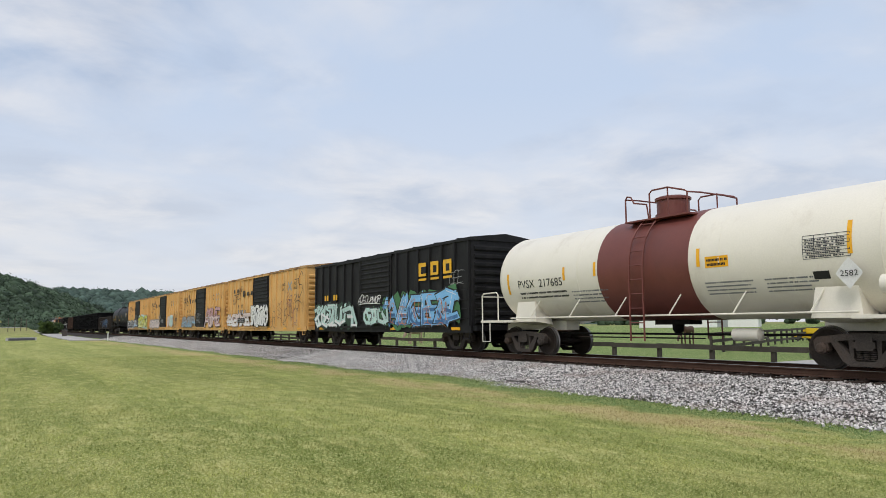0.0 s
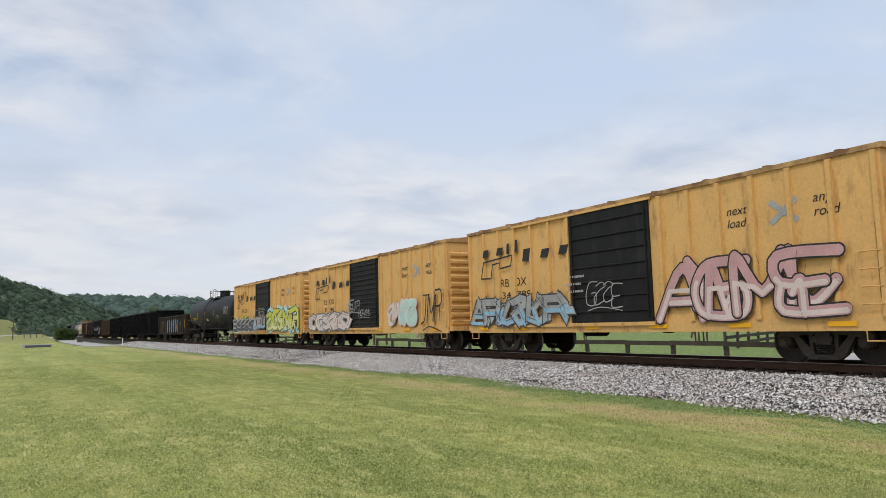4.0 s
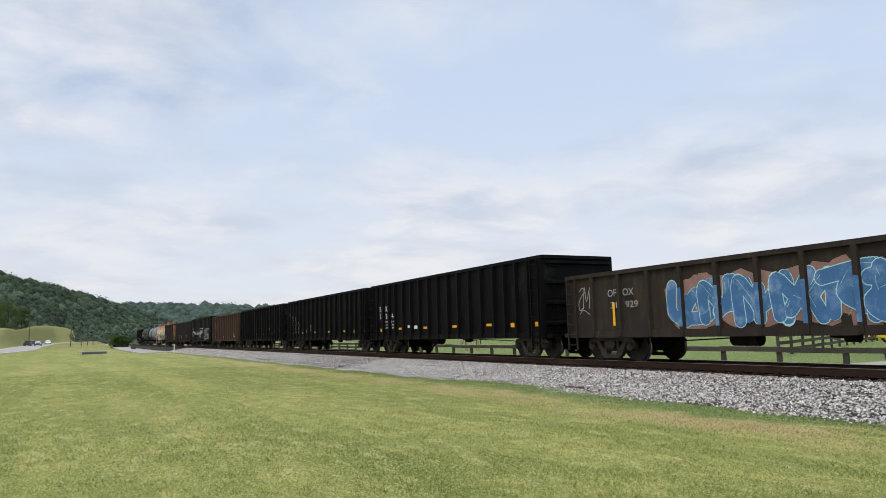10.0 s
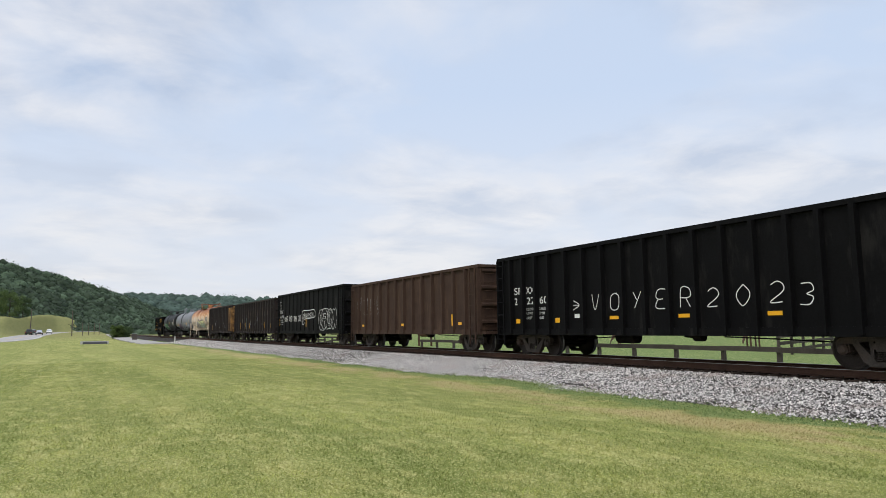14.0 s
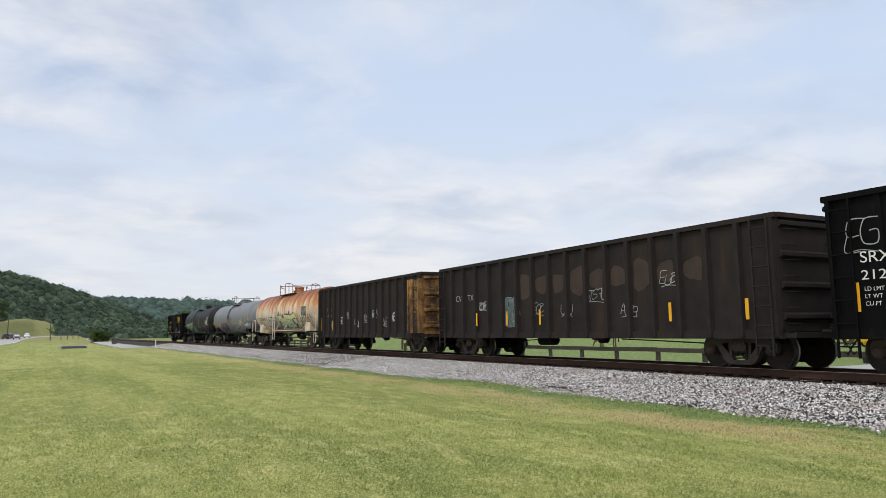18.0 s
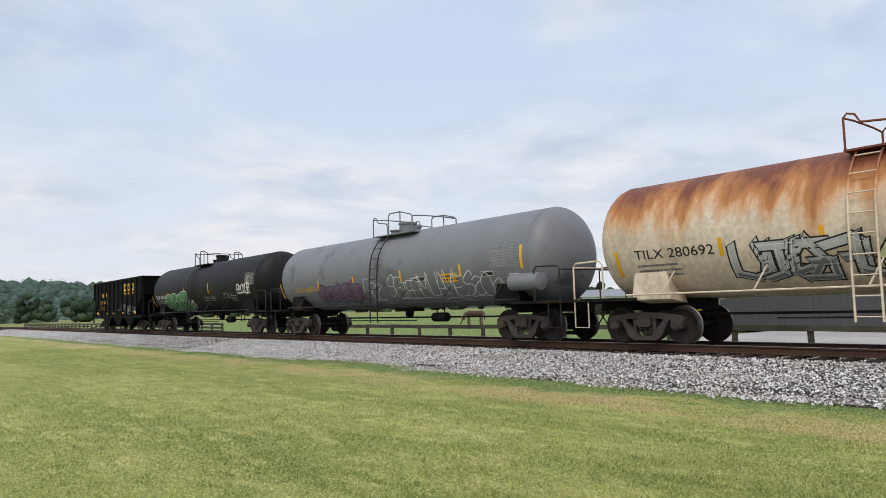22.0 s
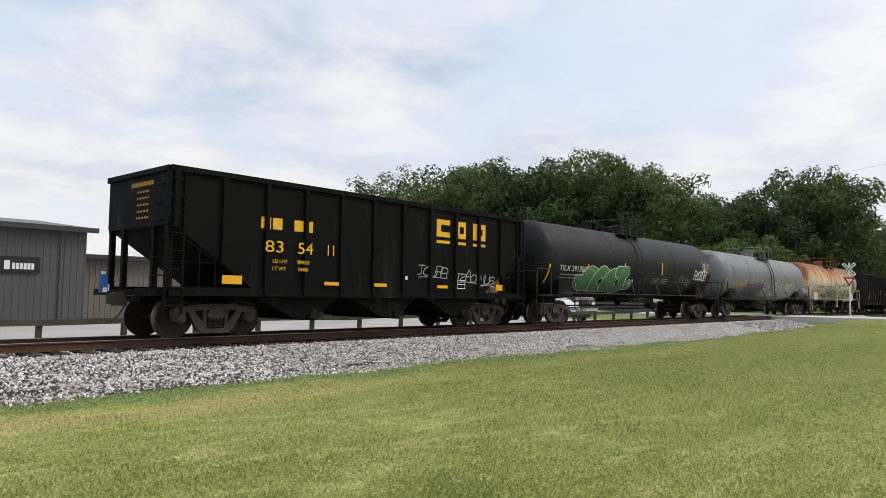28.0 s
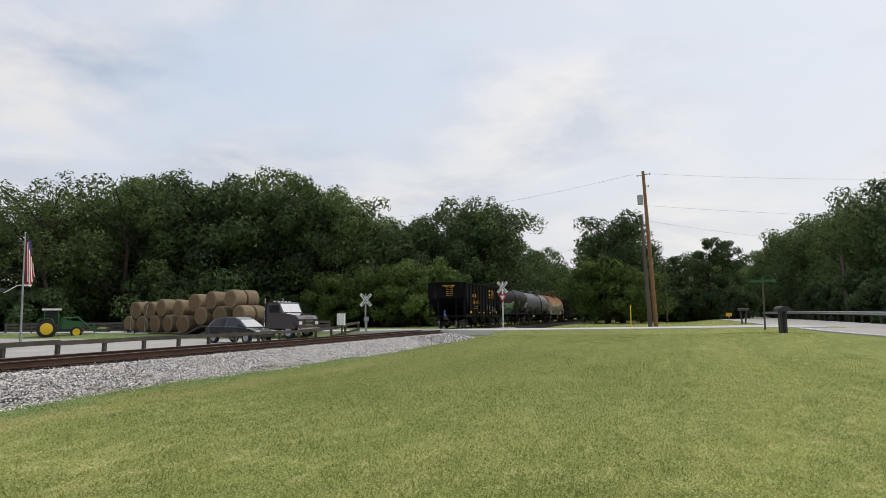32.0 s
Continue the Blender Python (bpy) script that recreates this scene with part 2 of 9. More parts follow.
RUST = (0.10, 0.045, 0.02)
M = {
    "yellow": mat("boxcar_yellow", (0.68, 0.40, 0.14), 0.62, var=0.14, scale=0.7, fine=14, dirt=(0.20, 0.085, 0.03), dirt_amount=0.75, dirt_scale=(2.6, 2.6, 0.7), dirt_edge=(0.54, 0.72)),
    "boxblack": mat("boxcar_black", (0.013, 0.013, 0.0145), 0.6, var=0.3, dirt=(0.04, 0.038, 0.036), dirt_amount=0.6, dirt_scale=(2, 2, 0.5)),
    "carblack": mat("gondola_black", (0.0042, 0.0042, 0.0048), 0.65, var=0.4, scale=1.2, fine=16, dirt=(0.036, 0.034, 0.032), dirt_amount=0.75, dirt_scale=(1.6, 1.6, 0.45), dirt_edge=(0.54, 0.78)),
    "carbrown": mat("gondola_brown", (0.030, 0.024, 0.020), 0.75, var=0.3, dirt=(0.07, 0.048, 0.032), dirt_amount=0.7, dirt_scale=(2, 2, 0.4)),
    "darkbrown": mat("gondola_dark_brown", (0.026, 0.022, 0.0215), 0.75, var=0.3, dirt=(0.055, 0.033, 0.022), dirt_amount=0.8, dirt_scale=(1.5, 1.5, 0.4)),
    "redbrown": mat("gondola_red_brown", (0.052, 0.031, 0.023), 0.78, var=0.3, dirt=(0.10, 0.058, 0.038), dirt_amount=0.8, dirt_scale=(2, 2, 0.4)),
    "rustyroof": mat("rusty_yellow_roof", (0.50, 0.31, 0.13), 0.75, var=0.25, scale=1.5, fine=14, dirt=(0.16, 0.075, 0.035), dirt_amount=0.9, dirt_scale=(1.6, 1.6, 1.6), dirt_edge=(0.42, 0.6)),
    "ruststreak": mat("rust_streak", (0.24, 0.12, 0.045), 0.85, var=0.5, scale=2.5, fine=12, dirt=(0.52, 0.32, 0.10), dirt_amount=0.9, dirt_scale=(3, 3, 1.2), dirt_edge=(0.4, 0.55)),
    "rustend": mat("rusty_end", (0.34, 0.175, 0.05), 0.8, var=0.4, dirt=(0.035, 0.018, 0.011), dirt_amount=0.95, dirt_scale=(1.6, 1.6, 1.0), dirt_edge=(0.40, 0.58)),
    "tankblack": mat("tank_black", (0.008, 0.008, 0.0088), 0.55, var=0.25, scale=1.0, dirt=(0.026, 0.025, 0.024), dirt_amount=0.7, dirt_scale=(0.8, 0.8, 0.5)),
    "tankgrey": mat("tank_grey", (0.18, 0.188, 0.205), 0.5, var=0.14, scale=1.0, dirt=(0.045, 0.045, 0.047), dirt_amount=0.8, dirt_scale=(0.5, 0.8, 0.8), dirt_edge=(0.57, 0.70)),
    "tankwhite": mat("tank_cream", (0.79, 0.75, 0.66), 0.45, var=0.06, scale=0.8, dirt=(0.45, 0.38, 0.28), dirt_amount=0.5, dirt_scale=(1, 1, 0.6), dirt_edge=(0.56, 0.8)),
    "tankred": mat("tank_band_red", (0.165, 0.047, 0.037), 0.5, var=0.15, dirt=(0.1, 0.03, 0.025), dirt_amount=0.6),
    "under": mat("underframe_black", (0.009, 0.0085, 0.0085), 0.8, var=0.4, dirt=(0.05, 0.035, 0.025), dirt_amount=0.6, bump=0.004),
    "truck": mat("cast_steel", (0.066, 0.056, 0.050), 0.7, var=0.45, dirt=(0.085, 0.052, 0.036), dirt_amount=0.6, bump=0.003),
    "wheel": mat("wheel_steel", (0.036, 0.028, 0.024), 0.6, 0.2, var=0.4, bump=0.002),
    "tread": mat("bright_tread", (0.20, 0.19, 0.19), 0.4, 0.8, var=0.15),
    "railtop": mat("rail_head", (0.36, 0.34, 0.33), 0.38, 1.0, var=0.15),
    "railside": mat("rail_rust", (0.075, 0.042, 0.03), 0.85, var=0.3, bump=0.002),
    "tie": mat("creosote_tie", (0.045, 0.034, 0.028), 0.9, var=0.4, bump=0.006, per_object=0.3),
    # bed coloured near black: painted shade in the gaps between loose stones
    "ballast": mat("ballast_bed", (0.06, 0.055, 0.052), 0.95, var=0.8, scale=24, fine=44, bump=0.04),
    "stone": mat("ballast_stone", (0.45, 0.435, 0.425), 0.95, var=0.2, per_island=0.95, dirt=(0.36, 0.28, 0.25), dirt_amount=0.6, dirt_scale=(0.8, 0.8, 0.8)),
    "reflect": mat("yellow_reflector", (0.85, 0.42, 0.01), 0.35, var=0.08),
    "csxyellow": mat("stencil_yellow", (0.82, 0.45, 0.02), 0.55, var=0.1, dirt=(0.3, 0.17, 0.03), dirt_amount=0.5, dirt_scale=(4, 4, 4)),
    "white": mat("stencil_white", (0.75, 0.75, 0.74), 0.6, var=0.1),
    "dimwhite": mat("faded_white", (0.34, 0.34, 0.34), 0.7, var=0.35),
    "black": mat("paint_black", (0.015, 0.015, 0.016), 0.6, var=0.2),
    "grey": mat("graffiti_grey", (0.16, 0.17, 0.19), 0.6, var=0.3),
    "silver": mat("graffiti_silver", (0.5, 0.5, 0.5), 0.45, 0.0, var=0.25, dirt=(0.2, 0.2, 0.2), dirt_amount=0.6, dirt_scale=(3, 3, 3)),
    "blue": mat("graffiti_blue", (0.045, 0.15, 0.34), 0.6, var=0.3, dirt=(0.35, 0.45, 0.6), dirt_amount=0.6, dirt_scale=(2, 2, 2)),
    "lightblue": mat("graffiti_light_blue", (0.25, 0.45, 0.62), 0.6, var=0.3),
    "green": mat("graffiti_green", (0.06, 0.19, 0.075), 0.6, var=0.25),
    "lime": mat("graffiti_yellow_green", (0.55, 0.55, 0.06), 0.6, var=0.25),
    "pink": mat("graffiti_pink", (0.52, 0.30, 0.31), 0.6, var=0.25),
    "purple": mat("graffiti_purple", (0.14, 0.07, 0.16), 0.6, var=0.3),
    "teal": mat("graffiti_teal", (0.22, 0.46, 0.44), 0.6, var=0.25),
    "maroon": mat("graffiti_maroon", (0.13, 0.035, 0.035), 0.65, var=0.3),
    "slate": mat("graffiti_slate", (0.035, 0.038, 0.05), 0.6, var=0.3),
    "darkgreen": mat("graffiti_dark_green", (0.018, 0.05, 0.03), 0.6, var=0.3),
    "palelime": mat("graffiti_pale_yellow", (0.66, 0.66, 0.36), 0.6, var=0.2),
    "palecyan": mat("graffiti_pale_cyan", (0.42, 0.66, 0.68), 0.6, var=0.2),
    "palepink": mat("graffiti_pale_pink", (0.66, 0.55, 0.52), 0.6, var=0.2),
    "paleteal": mat("graffiti_pale_teal", (0.46, 0.64, 0.60), 0.6, var=0.25),
    "skyblue": mat("graffiti_sky_blue", (0.20, 0.46, 0.75), 0.6, var=0.25),
    "peach": mat("graffiti_peach", (0.26, 0.15, 0.13), 0.65, var=0.35),
    "mauve": mat("graffiti_mauve", (0.155, 0.095, 0.15), 0.6, var=0.3),
    "dimteal": mat("graffiti_dim_teal", (0.085, 0.13, 0.135), 0.7, var=0.4),
    "fadedrust": mat("faded_rust", (0.048, 0.029, 0.023), 0.8, var=0.4),
    "orange": mat("graffiti_orange", (0.6, 0.2, 0.05), 0.65, var=0.3),
    "asphalt": mat("road_asphalt", (0.42, 0.405, 0.40), 0.92, var=0.2, scale=0.3, fine=20, bump=0.004),
    "concrete": mat("concrete", (0.55, 0.54, 0.52), 0.9, var=0.15, scale=0.6, fine=14, bump=0.003),
    "gravel": mat("gravel_lot", (0.40, 0.385, 0.37), 0.95, var=0.25, scale=0.4, fine=12, bump=0.01),
    "wood": mat("weathered_wood", (0.085, 0.075, 0.066), 0.9, var=0.35, scale=1.5, fine=18, bump=0.004, per_object=0.2),
    "polewood": mat("pole_wood", (0.10, 0.08, 0.065), 0.9, var=0.3, bump=0.004),
    "newpole": mat("pole_wood_brown", (0.24, 0.13, 0.06), 0.9, var=0.3, bump=0.004),
    "siding": mat("dark_grey_siding", (0.075, 0.075, 0.078), 0.55, var=0.12, dirt=(0.05, 0.05, 0.05), dirt_amount=0.4),
    "tansiding": mat("taupe_siding", (0.135, 0.12, 0.10), 0.6, var=0.15),
    "darkroof": mat("roof_metal", (0.10, 0.105, 0.115), 0.45, 0.3, var=0.12),
    "trimdark": mat("trim_dark", (0.03, 0.03, 0.033), 0.5, var=0.15),
    "signblue": mat("sign_blue", (0.012, 0.10, 0.36), 0.4, var=0.1),
    "signblack": mat("sign_black", (0.012, 0.012, 0.014), 0.4, var=0.1),
    "paintwhite": mat("white_paint", (0.78, 0.78, 0.76), 0.5, var=0.08),
    "red": mat("red_paint", (0.42, 0.02, 0.02), 0.45, var=0.12),
    "flagblue": mat("flag_blue", (0.02, 0.03, 0.10), 0.8, var=0.1),
    "steelgrey": mat("galvanized", (0.38, 0.39, 0.40), 0.45, 0.7, var=0.15),
    "tractorgreen": mat("tractor_green", (0.018, 0.11, 0.03), 0.4, var=0.15),
    "tractoryellow": mat("tractor_yellow", (0.75, 0.50, 0.02), 0.4, var=0.1),
    "rubber": mat("rubber", (0.018, 0.018, 0.018), 0.85, var=0.3),
    "hay": mat("hay", (0.20, 0.15, 0.095), 0.95, var=0.35, scale=4, fine=40, bump=0.02, per_object=0.12),
    "hayend": mat("hay_end", (0.15, 0.095, 0.052), 0.95, var=0.4, scale=5, fine=45, bump=0.02, per_object=0.12),
    "truckpaint": mat("lorry_dark_paint", (0.055, 0.042, 0.048), 0.3, var=0.1),
    "chrome": mat("chrome", (0.75, 0.75, 0.76), 0.15, 1.0, var=0.05),
    "carsilver": mat("car_silver", (0.045, 0.046, 0.049), 0.2, 0.3, var=0.05),
    "cardark": mat("car_dark", (0.05, 0.052, 0.056), 0.25, 0.3, var=0.05),
    "glass": mat("dark_glass", (0.02, 0.024, 0.028), 0.08, var=0.05),
    "bark": mat("bark", (0.055, 0.043, 0.034), 0.95, var=0.4, scale=3, fine=20, bump=0.02),
    "horse": mat("horse_coat", (0.075, 0.035, 0.02), 0.7, var=0.2),
    "horsepale": mat("horse_coat_pale", (0.30, 0.22, 0.16), 0.7, var=0.2),
    "rusttank": None,
}


def leafmat(name, base, var=0.45, scale=0.25, fine=2.0, slow=0.3):
    m = mat(name, base, 0.75, var=slow, scale=scale, fine=fine, per_island=var, per_object=0.16)
    b = m.node_tree.nodes["Principled BSDF"]
    b.inputs["Specular IOR Level"].default_value = 0.25
    return m


M["leaf"] = leafmat("leaf_green", (0.10, 0.148, 0.052))
M["leaflight"] = leafmat("leaf_light_green", (0.10, 0.15, 0.04))
M["leafdark"] = leafmat("leaf_dark_green", (0.066, 0.104, 0.042))
# haze is put into these colours: greyed near, paler and bluer far
M["hillwood"] = leafmat("hill_wood", (0.056, 0.084, 0.052), 0.5, 0.028, 0.25, 0.55)
M["hillhaze"] = leafmat("far_hill_wood", (0.072, 0.108, 0.09), 0.25, 0.02, 0.15, 0.4)
M["blade"] = mat("grass_blade", (0.55, 0.585, 0.19), 0.85, var=0.25, scale=0.35, fine=1.6, per_island=0.35, dirt=(0.74, 0.66, 0.34), dirt_amount=0.75, dirt_scale=(0.35, 0.35, 0.35), dirt_edge=(0.5, 0.72))


def rusted_tank(name):
    """Cream paint under rust that has run down from the top of the tank (height in the tank's own space)."""
    m = mat(name, (0.70, 0.585, 0.45), 0.6, var=0.25, scale=1.0, fine=8, dirt=(0.30, 0.22, 0.15), dirt_amount=0.6, dirt_scale=(0.8, 1.2, 0.5), dirt_edge=(0.5, 0.72))
    t = m.node_tree
    b = t.nodes["Principled BSDF"]
    src = b.inputs["Base Color"].links[0].from_socket
    co = t.nodes.new("ShaderNodeTexCoord")
    mp = t.nodes.new("ShaderNodeMapping")
    mp.inputs["Scale"].default_value = (0.5, 1.0, 0.22)
    t.links.new(co.outputs["Object"], mp.inputs["Vector"])
    n = t.nodes.new("ShaderNodeTexNoise")
    n.inputs["Scale"].default_value, n.inputs["Detail"].default_value, n.inputs["Roughness"].default_value = 1.3, 9, 0.62
    t.links.new(mp.outputs[0], n.inputs["Vector"])
    sep = t.nodes.new("ShaderNodeSeparateXYZ")
    t.links.new(co.outputs["Object"], sep.inputs[0])
    h = t.nodes.new("ShaderNodeMapRange")
    h.inputs["From Min"].default_value, h.inputs["From Max"].default_value = 2.0, 3.9
    h.inputs["To Min"].default_value, h.inputs["To Max"].default_value = -0.20, 0.36
    t.links.new(sep.outputs[2], h.inputs["Value"])
    a = t.nodes.new("ShaderNodeMath")
    a.operation = "ADD"
    t.links.new(n.outputs[0], a.inputs[0])
    t.links.new(h.outputs[0], a.inputs[1])
    ramp = t.nodes.new("ShaderNodeValToRGB")
    ramp.color_ramp.elements[0].position, ramp.color_ramp.elements[1].position = 0.46, 0.66
    ramp.color_ramp.elements[0].color, ramp.color_ramp.elements[1].color = (0, 0, 0, 1), (1, 1, 1, 1)
    t.links.new(a.outputs[0], ramp.inputs[0])
    rc = t.nodes.new("ShaderNodeMix")
    rc.data_type = "RGBA"
    rc.inputs["A"].default_value, rc.inputs["B"].default_value = (0.58, 0.25, 0.075, 1), (0.17, 0.045, 0.018, 1)
    deep = t.nodes.new("ShaderNodeMapRange")
    deep.inputs["From Min"].default_value, deep.inputs["From Max"].default_value = 0.58, 0.86
    t.links.new(a.outputs[0], deep.inputs["Value"])
    t.links.new(deep.outputs[0], rc.inputs["Factor"])
    mx = t.nodes.new("ShaderNodeMix")
    mx.data_type = "RGBA"
    t.links.new(ramp.outputs[0], mx.inputs["Factor"])
    t.links.new(src, mx.inputs["A"])
    t.links.new(rc.outputs["Result"], mx.inputs["B"])
    t.links.new(mx.outputs["Result"], b.inputs["Base Color"])
    return m


M["rusttank"] = rusted_tank("rusted_cream_tank")


def dry_strip(m, upright=False):
    """Straw-dry grass in a ragged strip along the ballast, a lusher strip at its foot, and long mowing passes."""
    t = m.node_tree
    b = t.nodes["Principled BSDF"]
    src = b.inputs["Base Color"].links[0].from_socket
    co = t.nodes.new("ShaderNodeTexCoord")
    sep = t.nodes.new("ShaderNodeSeparateXYZ")
    t.links.new(co.outputs["Object"], sep.inputs[0])
    def noise_of(scale, stretch):
        mp = t.nodes.new("ShaderNodeMapping")
        mp.inputs["Scale"].default_value = stretch
        t.links.new(co.outputs["Object"], mp.inputs["Vector"])
        n = t.nodes.new("ShaderNodeTexNoise")
        n.inputs["Scale"].default_value, n.inputs["Detail"].default_value, n.inputs["Roughness"].default_value = scale, 6, 0.6
        t.links.new(mp.outputs[0], n.inputs["Vector"])
        return n
    def math_node(op, a, b=None, v=0.0):
        n = t.nodes.new("ShaderNodeMath")
        n.operation, n.use_clamp = op, False
        t.links.new(a, n.inputs[0])
        if b is not None:
            t.links.new(b, n.inputs[1])
        else:
            n.inputs[1].default_value = v
        return n.outputs[0]
    def rng(src, a, b, lo, hi):
        n = t.nodes.new("ShaderNodeMapRange")
        for k, v in zip(("From Min", "From Max", "To Min", "To Max"), (a, b, lo, hi)):
            n.inputs[k].default_value = v
        t.links.new(src, n.inputs["Value"])
        return n.outputs[0]
    def blend(factor, colour, src):
        n = t.nodes.new("ShaderNodeMix")
        n.data_type = "RGBA"
        n.inputs["B"].default_value = (*colour, 1)
        t.links.new(factor, n.inputs["Factor"])
        t.links.new(src, n.inputs["A"])
        return n.outputs["Result"]
    wob = noise_of(0.35, (1, 1, 1)).outputs[0]
    rag = noise_of(1.7, (1, 0.7, 1)).outputs[0]
    x = math_node("ADD", math_node("ADD", sep.outputs[0], math_node("MULTIPLY", wob, None, 2.4)), math_node("MULTIPLY", rag, None, 1.2))
    # mowing passes, drier swathes, hand-sized patches
    passes = rng(noise_of(0.8, (0.6, 0.035, 1)).outputs[0], 0.46, 0.54, 0.0, 0.62)
    src = blend(passes, (0.175, 0.235, 0.052), src)
    dryer = rng(noise_of(0.55, (1, 0.09, 1)).outputs[0], 0.48, 0.62, 0.0, 0.6)
    src = blend(dryer, (0.52, 0.485, 0.185), src)
    mid = rng(noise_of(1.5, (1, 0.55, 1)).outputs[0], 0.46, 0.62, 0.0, 0.5)
    src = blend(mid, (0.20, 0.245, 0.066), src)
    broad = rng(noise_of(0.24, (1, 0.4, 1)).outputs[0], 0.46, 0.58, 0.0, 0.55)
    src = blend(broad, (0.17, 0.215, 0.055), src)
    tufty = rng(noise_of(5.5, (1, 0.6, 1)).outputs[0], 0.46, 0.58, 0.0, 0.42)
    src = blend(tufty, (0.155, 0.20, 0.05), src)
    pale = rng(noise_of(3.2, (1, 0.35, 1)).outputs[0], 0.52, 0.64, 0.0, 0.5)
    src = blend(pale, (0.60, 0.56, 0.24), src)
    deep_green = rng(math_node("ADD", sep.outputs[1], math_node("MULTIPLY", wob, None, 10.0)), 3.0, -10.0, 0.0, 0.66)
    deep_green = math_node("MULTIPLY", deep_green, rng(math_node("ADD", sep.outputs[0], math_node("MULTIPLY", wob, None, 5.0)), -2.0, 7.0, 0.55, 1.08))
    src = blend(deep_green, (0.072, 0.112, 0.018), src)          # darker and greener towards the crossing, most beside the track
    # straw-dry strip, and weeds at the foot of the stones
    near = rng(math_node("ABSOLUTE", math_node("SUBTRACT", x, None, 11.6)), 0.35, 1.35, 1.0, 0.0)
    patch = rng(noise_of(0.7, (1, 0.4, 1)).outputs[0], 0.40, 0.54, 0.0, 0.9)
    near = math_node("MULTIPLY", near, rng(sep.outputs[1], -14.0, 3.0, 0.2, 1.0))
    src = blend(math_node("MULTIPLY", near, patch), (0.47, 0.36, 0.19), src)
    lush = rng(math_node("ADD", x, math_node("MULTIPLY", rag, None, 0.9)), 12.7, 13.2, 0.0, 0.9)
    src = blend(lush, (0.10, 0.185, 0.06), src)
    # tufts: dark gaps and pale tips
    clump = rng(noise_of(30.0, (1, 1, 1)).outputs[0], 0.46, 0.62, 0.0, 0.5)
    src = blend(clump, (0.13, 0.165, 0.04), src)
    tips = rng(noise_of(34.0, (1, 1, 0.5)).outputs[0], 0.48, 0.60, 0.0, 0.45)
    src = blend(tips, (0.74, 0.71, 0.33), src)
    pasture = rng(sep.outputs[1], 150.0, 230.0, 0.0, 0.65)
    src = blend(pasture, (0.27, 0.26, 0.115), src)
    t.links.new(src, b.inputs["Base Color"])
    return m


def thin(m, amount):
    """Light also passes through thin leaves and blades."""
    t = m.node_tree
    b = t.nodes["Principled BSDF"]
    tr = t.nodes.new("ShaderNodeBsdfTranslucent")
    t.links.new(b.inputs["Base Color"].links[0].from_socket, tr.inputs["Color"])
    mx = t.nodes.new("ShaderNodeMixShader")
    mx.inputs[0].default_value = amount
    t.links.new(b.outputs[0], mx.inputs[1])
    t.links.new(tr.outputs[0], mx.inputs[2])
    out = next(n for n in t.nodes if n.type == "OUTPUT_MATERIAL")
    t.links.new(mx.outputs[0], out.inputs["Surface"])
    return m


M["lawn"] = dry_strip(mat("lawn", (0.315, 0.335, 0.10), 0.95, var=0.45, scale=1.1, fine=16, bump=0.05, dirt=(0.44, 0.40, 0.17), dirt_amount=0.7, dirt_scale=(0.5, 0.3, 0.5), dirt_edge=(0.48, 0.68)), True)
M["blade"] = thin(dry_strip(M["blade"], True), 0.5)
for k in ("carsilver", "cardark", "truckpaint"):
    M[k].node_tree.nodes["Principled BSDF"].inputs["Coat Weight"].default_value = 1.0
# matt surfaces: grass and dusty black paint hardly mirror the sky
for k, v in (("lawn", 0.05), ("blade", 0.1), ("boxblack", 0.22), ("carblack", 0.09), ("carbrown", 0.16), ("darkbrown", 0.16), ("redbrown", 0.2), ("tankblack", 0.26), ("under", 0.12), ("truck", 0.15), ("wheel", 0.2),
             ("stone", 0.15), ("ballast", 0.1), ("tie", 0.12), ("railside", 0.2), ("bark", 0.1), ("wood", 0.15), ("hillwood", 0.1), ("hillhaze", 0.1)):
    M[k].node_tree.nodes["Principled BSDF"].inputs["Specular IOR Level"].default_value = v
for k in ("leaf", "leaflight", "leafdark"):
    thin(M[k], 0.3)


# ---- mesh helpers ----
def box(bm, x0, x1, y0, y1, z0, z1):
    v = [bm.verts.new((x, y, z)) for x in (x0, x1) for y in (y0, y1) for z in (z0, z1)]
    for f in ((0, 1, 3, 2), (4, 6, 7, 5), (0, 4, 5, 1), (2, 3, 7, 6), (0, 2, 6, 4), (1, 5, 7, 3)):
        bm.faces.new([v[i] for i in f])
    return bm


def loft(bm, rings, close=True, caps=True):
    """Faces between rings of points of equal length."""
    vs = [[bm.verts.new(p) for p in r] for r in rings]
    n = len(vs[0])
    for a, b in zip(vs, vs[1:]):
        for i in range(n if close else n - 1):
            j = (i + 1) % n
            bm.faces.new((a[i], a[j], b[j], b[i]))
    if caps and close:
        bm.faces.new(vs[0][::-1])
        bm.faces.new(vs[-1])
    return bm


def ring(c, axis, r, seg):
    """Points of a circle round c, across the axis 'x', 'y' or 'z'."""
    out = []
    for i in range(seg):
        a = 2 * math.pi * i / seg
        p, q = r * math.cos(a), r * math.sin(a)
        out.append({"x": (c[0], c[1] + p, c[2] + q), "y": (c[0] - p, c[1], c[2] + q), "z": (c[0] + p, c[1] + q, c[2])}[axis])
    return out


def cyl(bm, c, axis, r, length, seg=12, r2=None):
    d = {"x": (1, 0, 0), "y": (0, 1, 0), "z": (0, 0, 1)}[axis]
    c1 = [c[i] + d[i] * length for i in range(3)]
    return loft(bm, [ring(c, axis, r, seg), ring(c1, axis, r if r2 is None else r2, seg)])


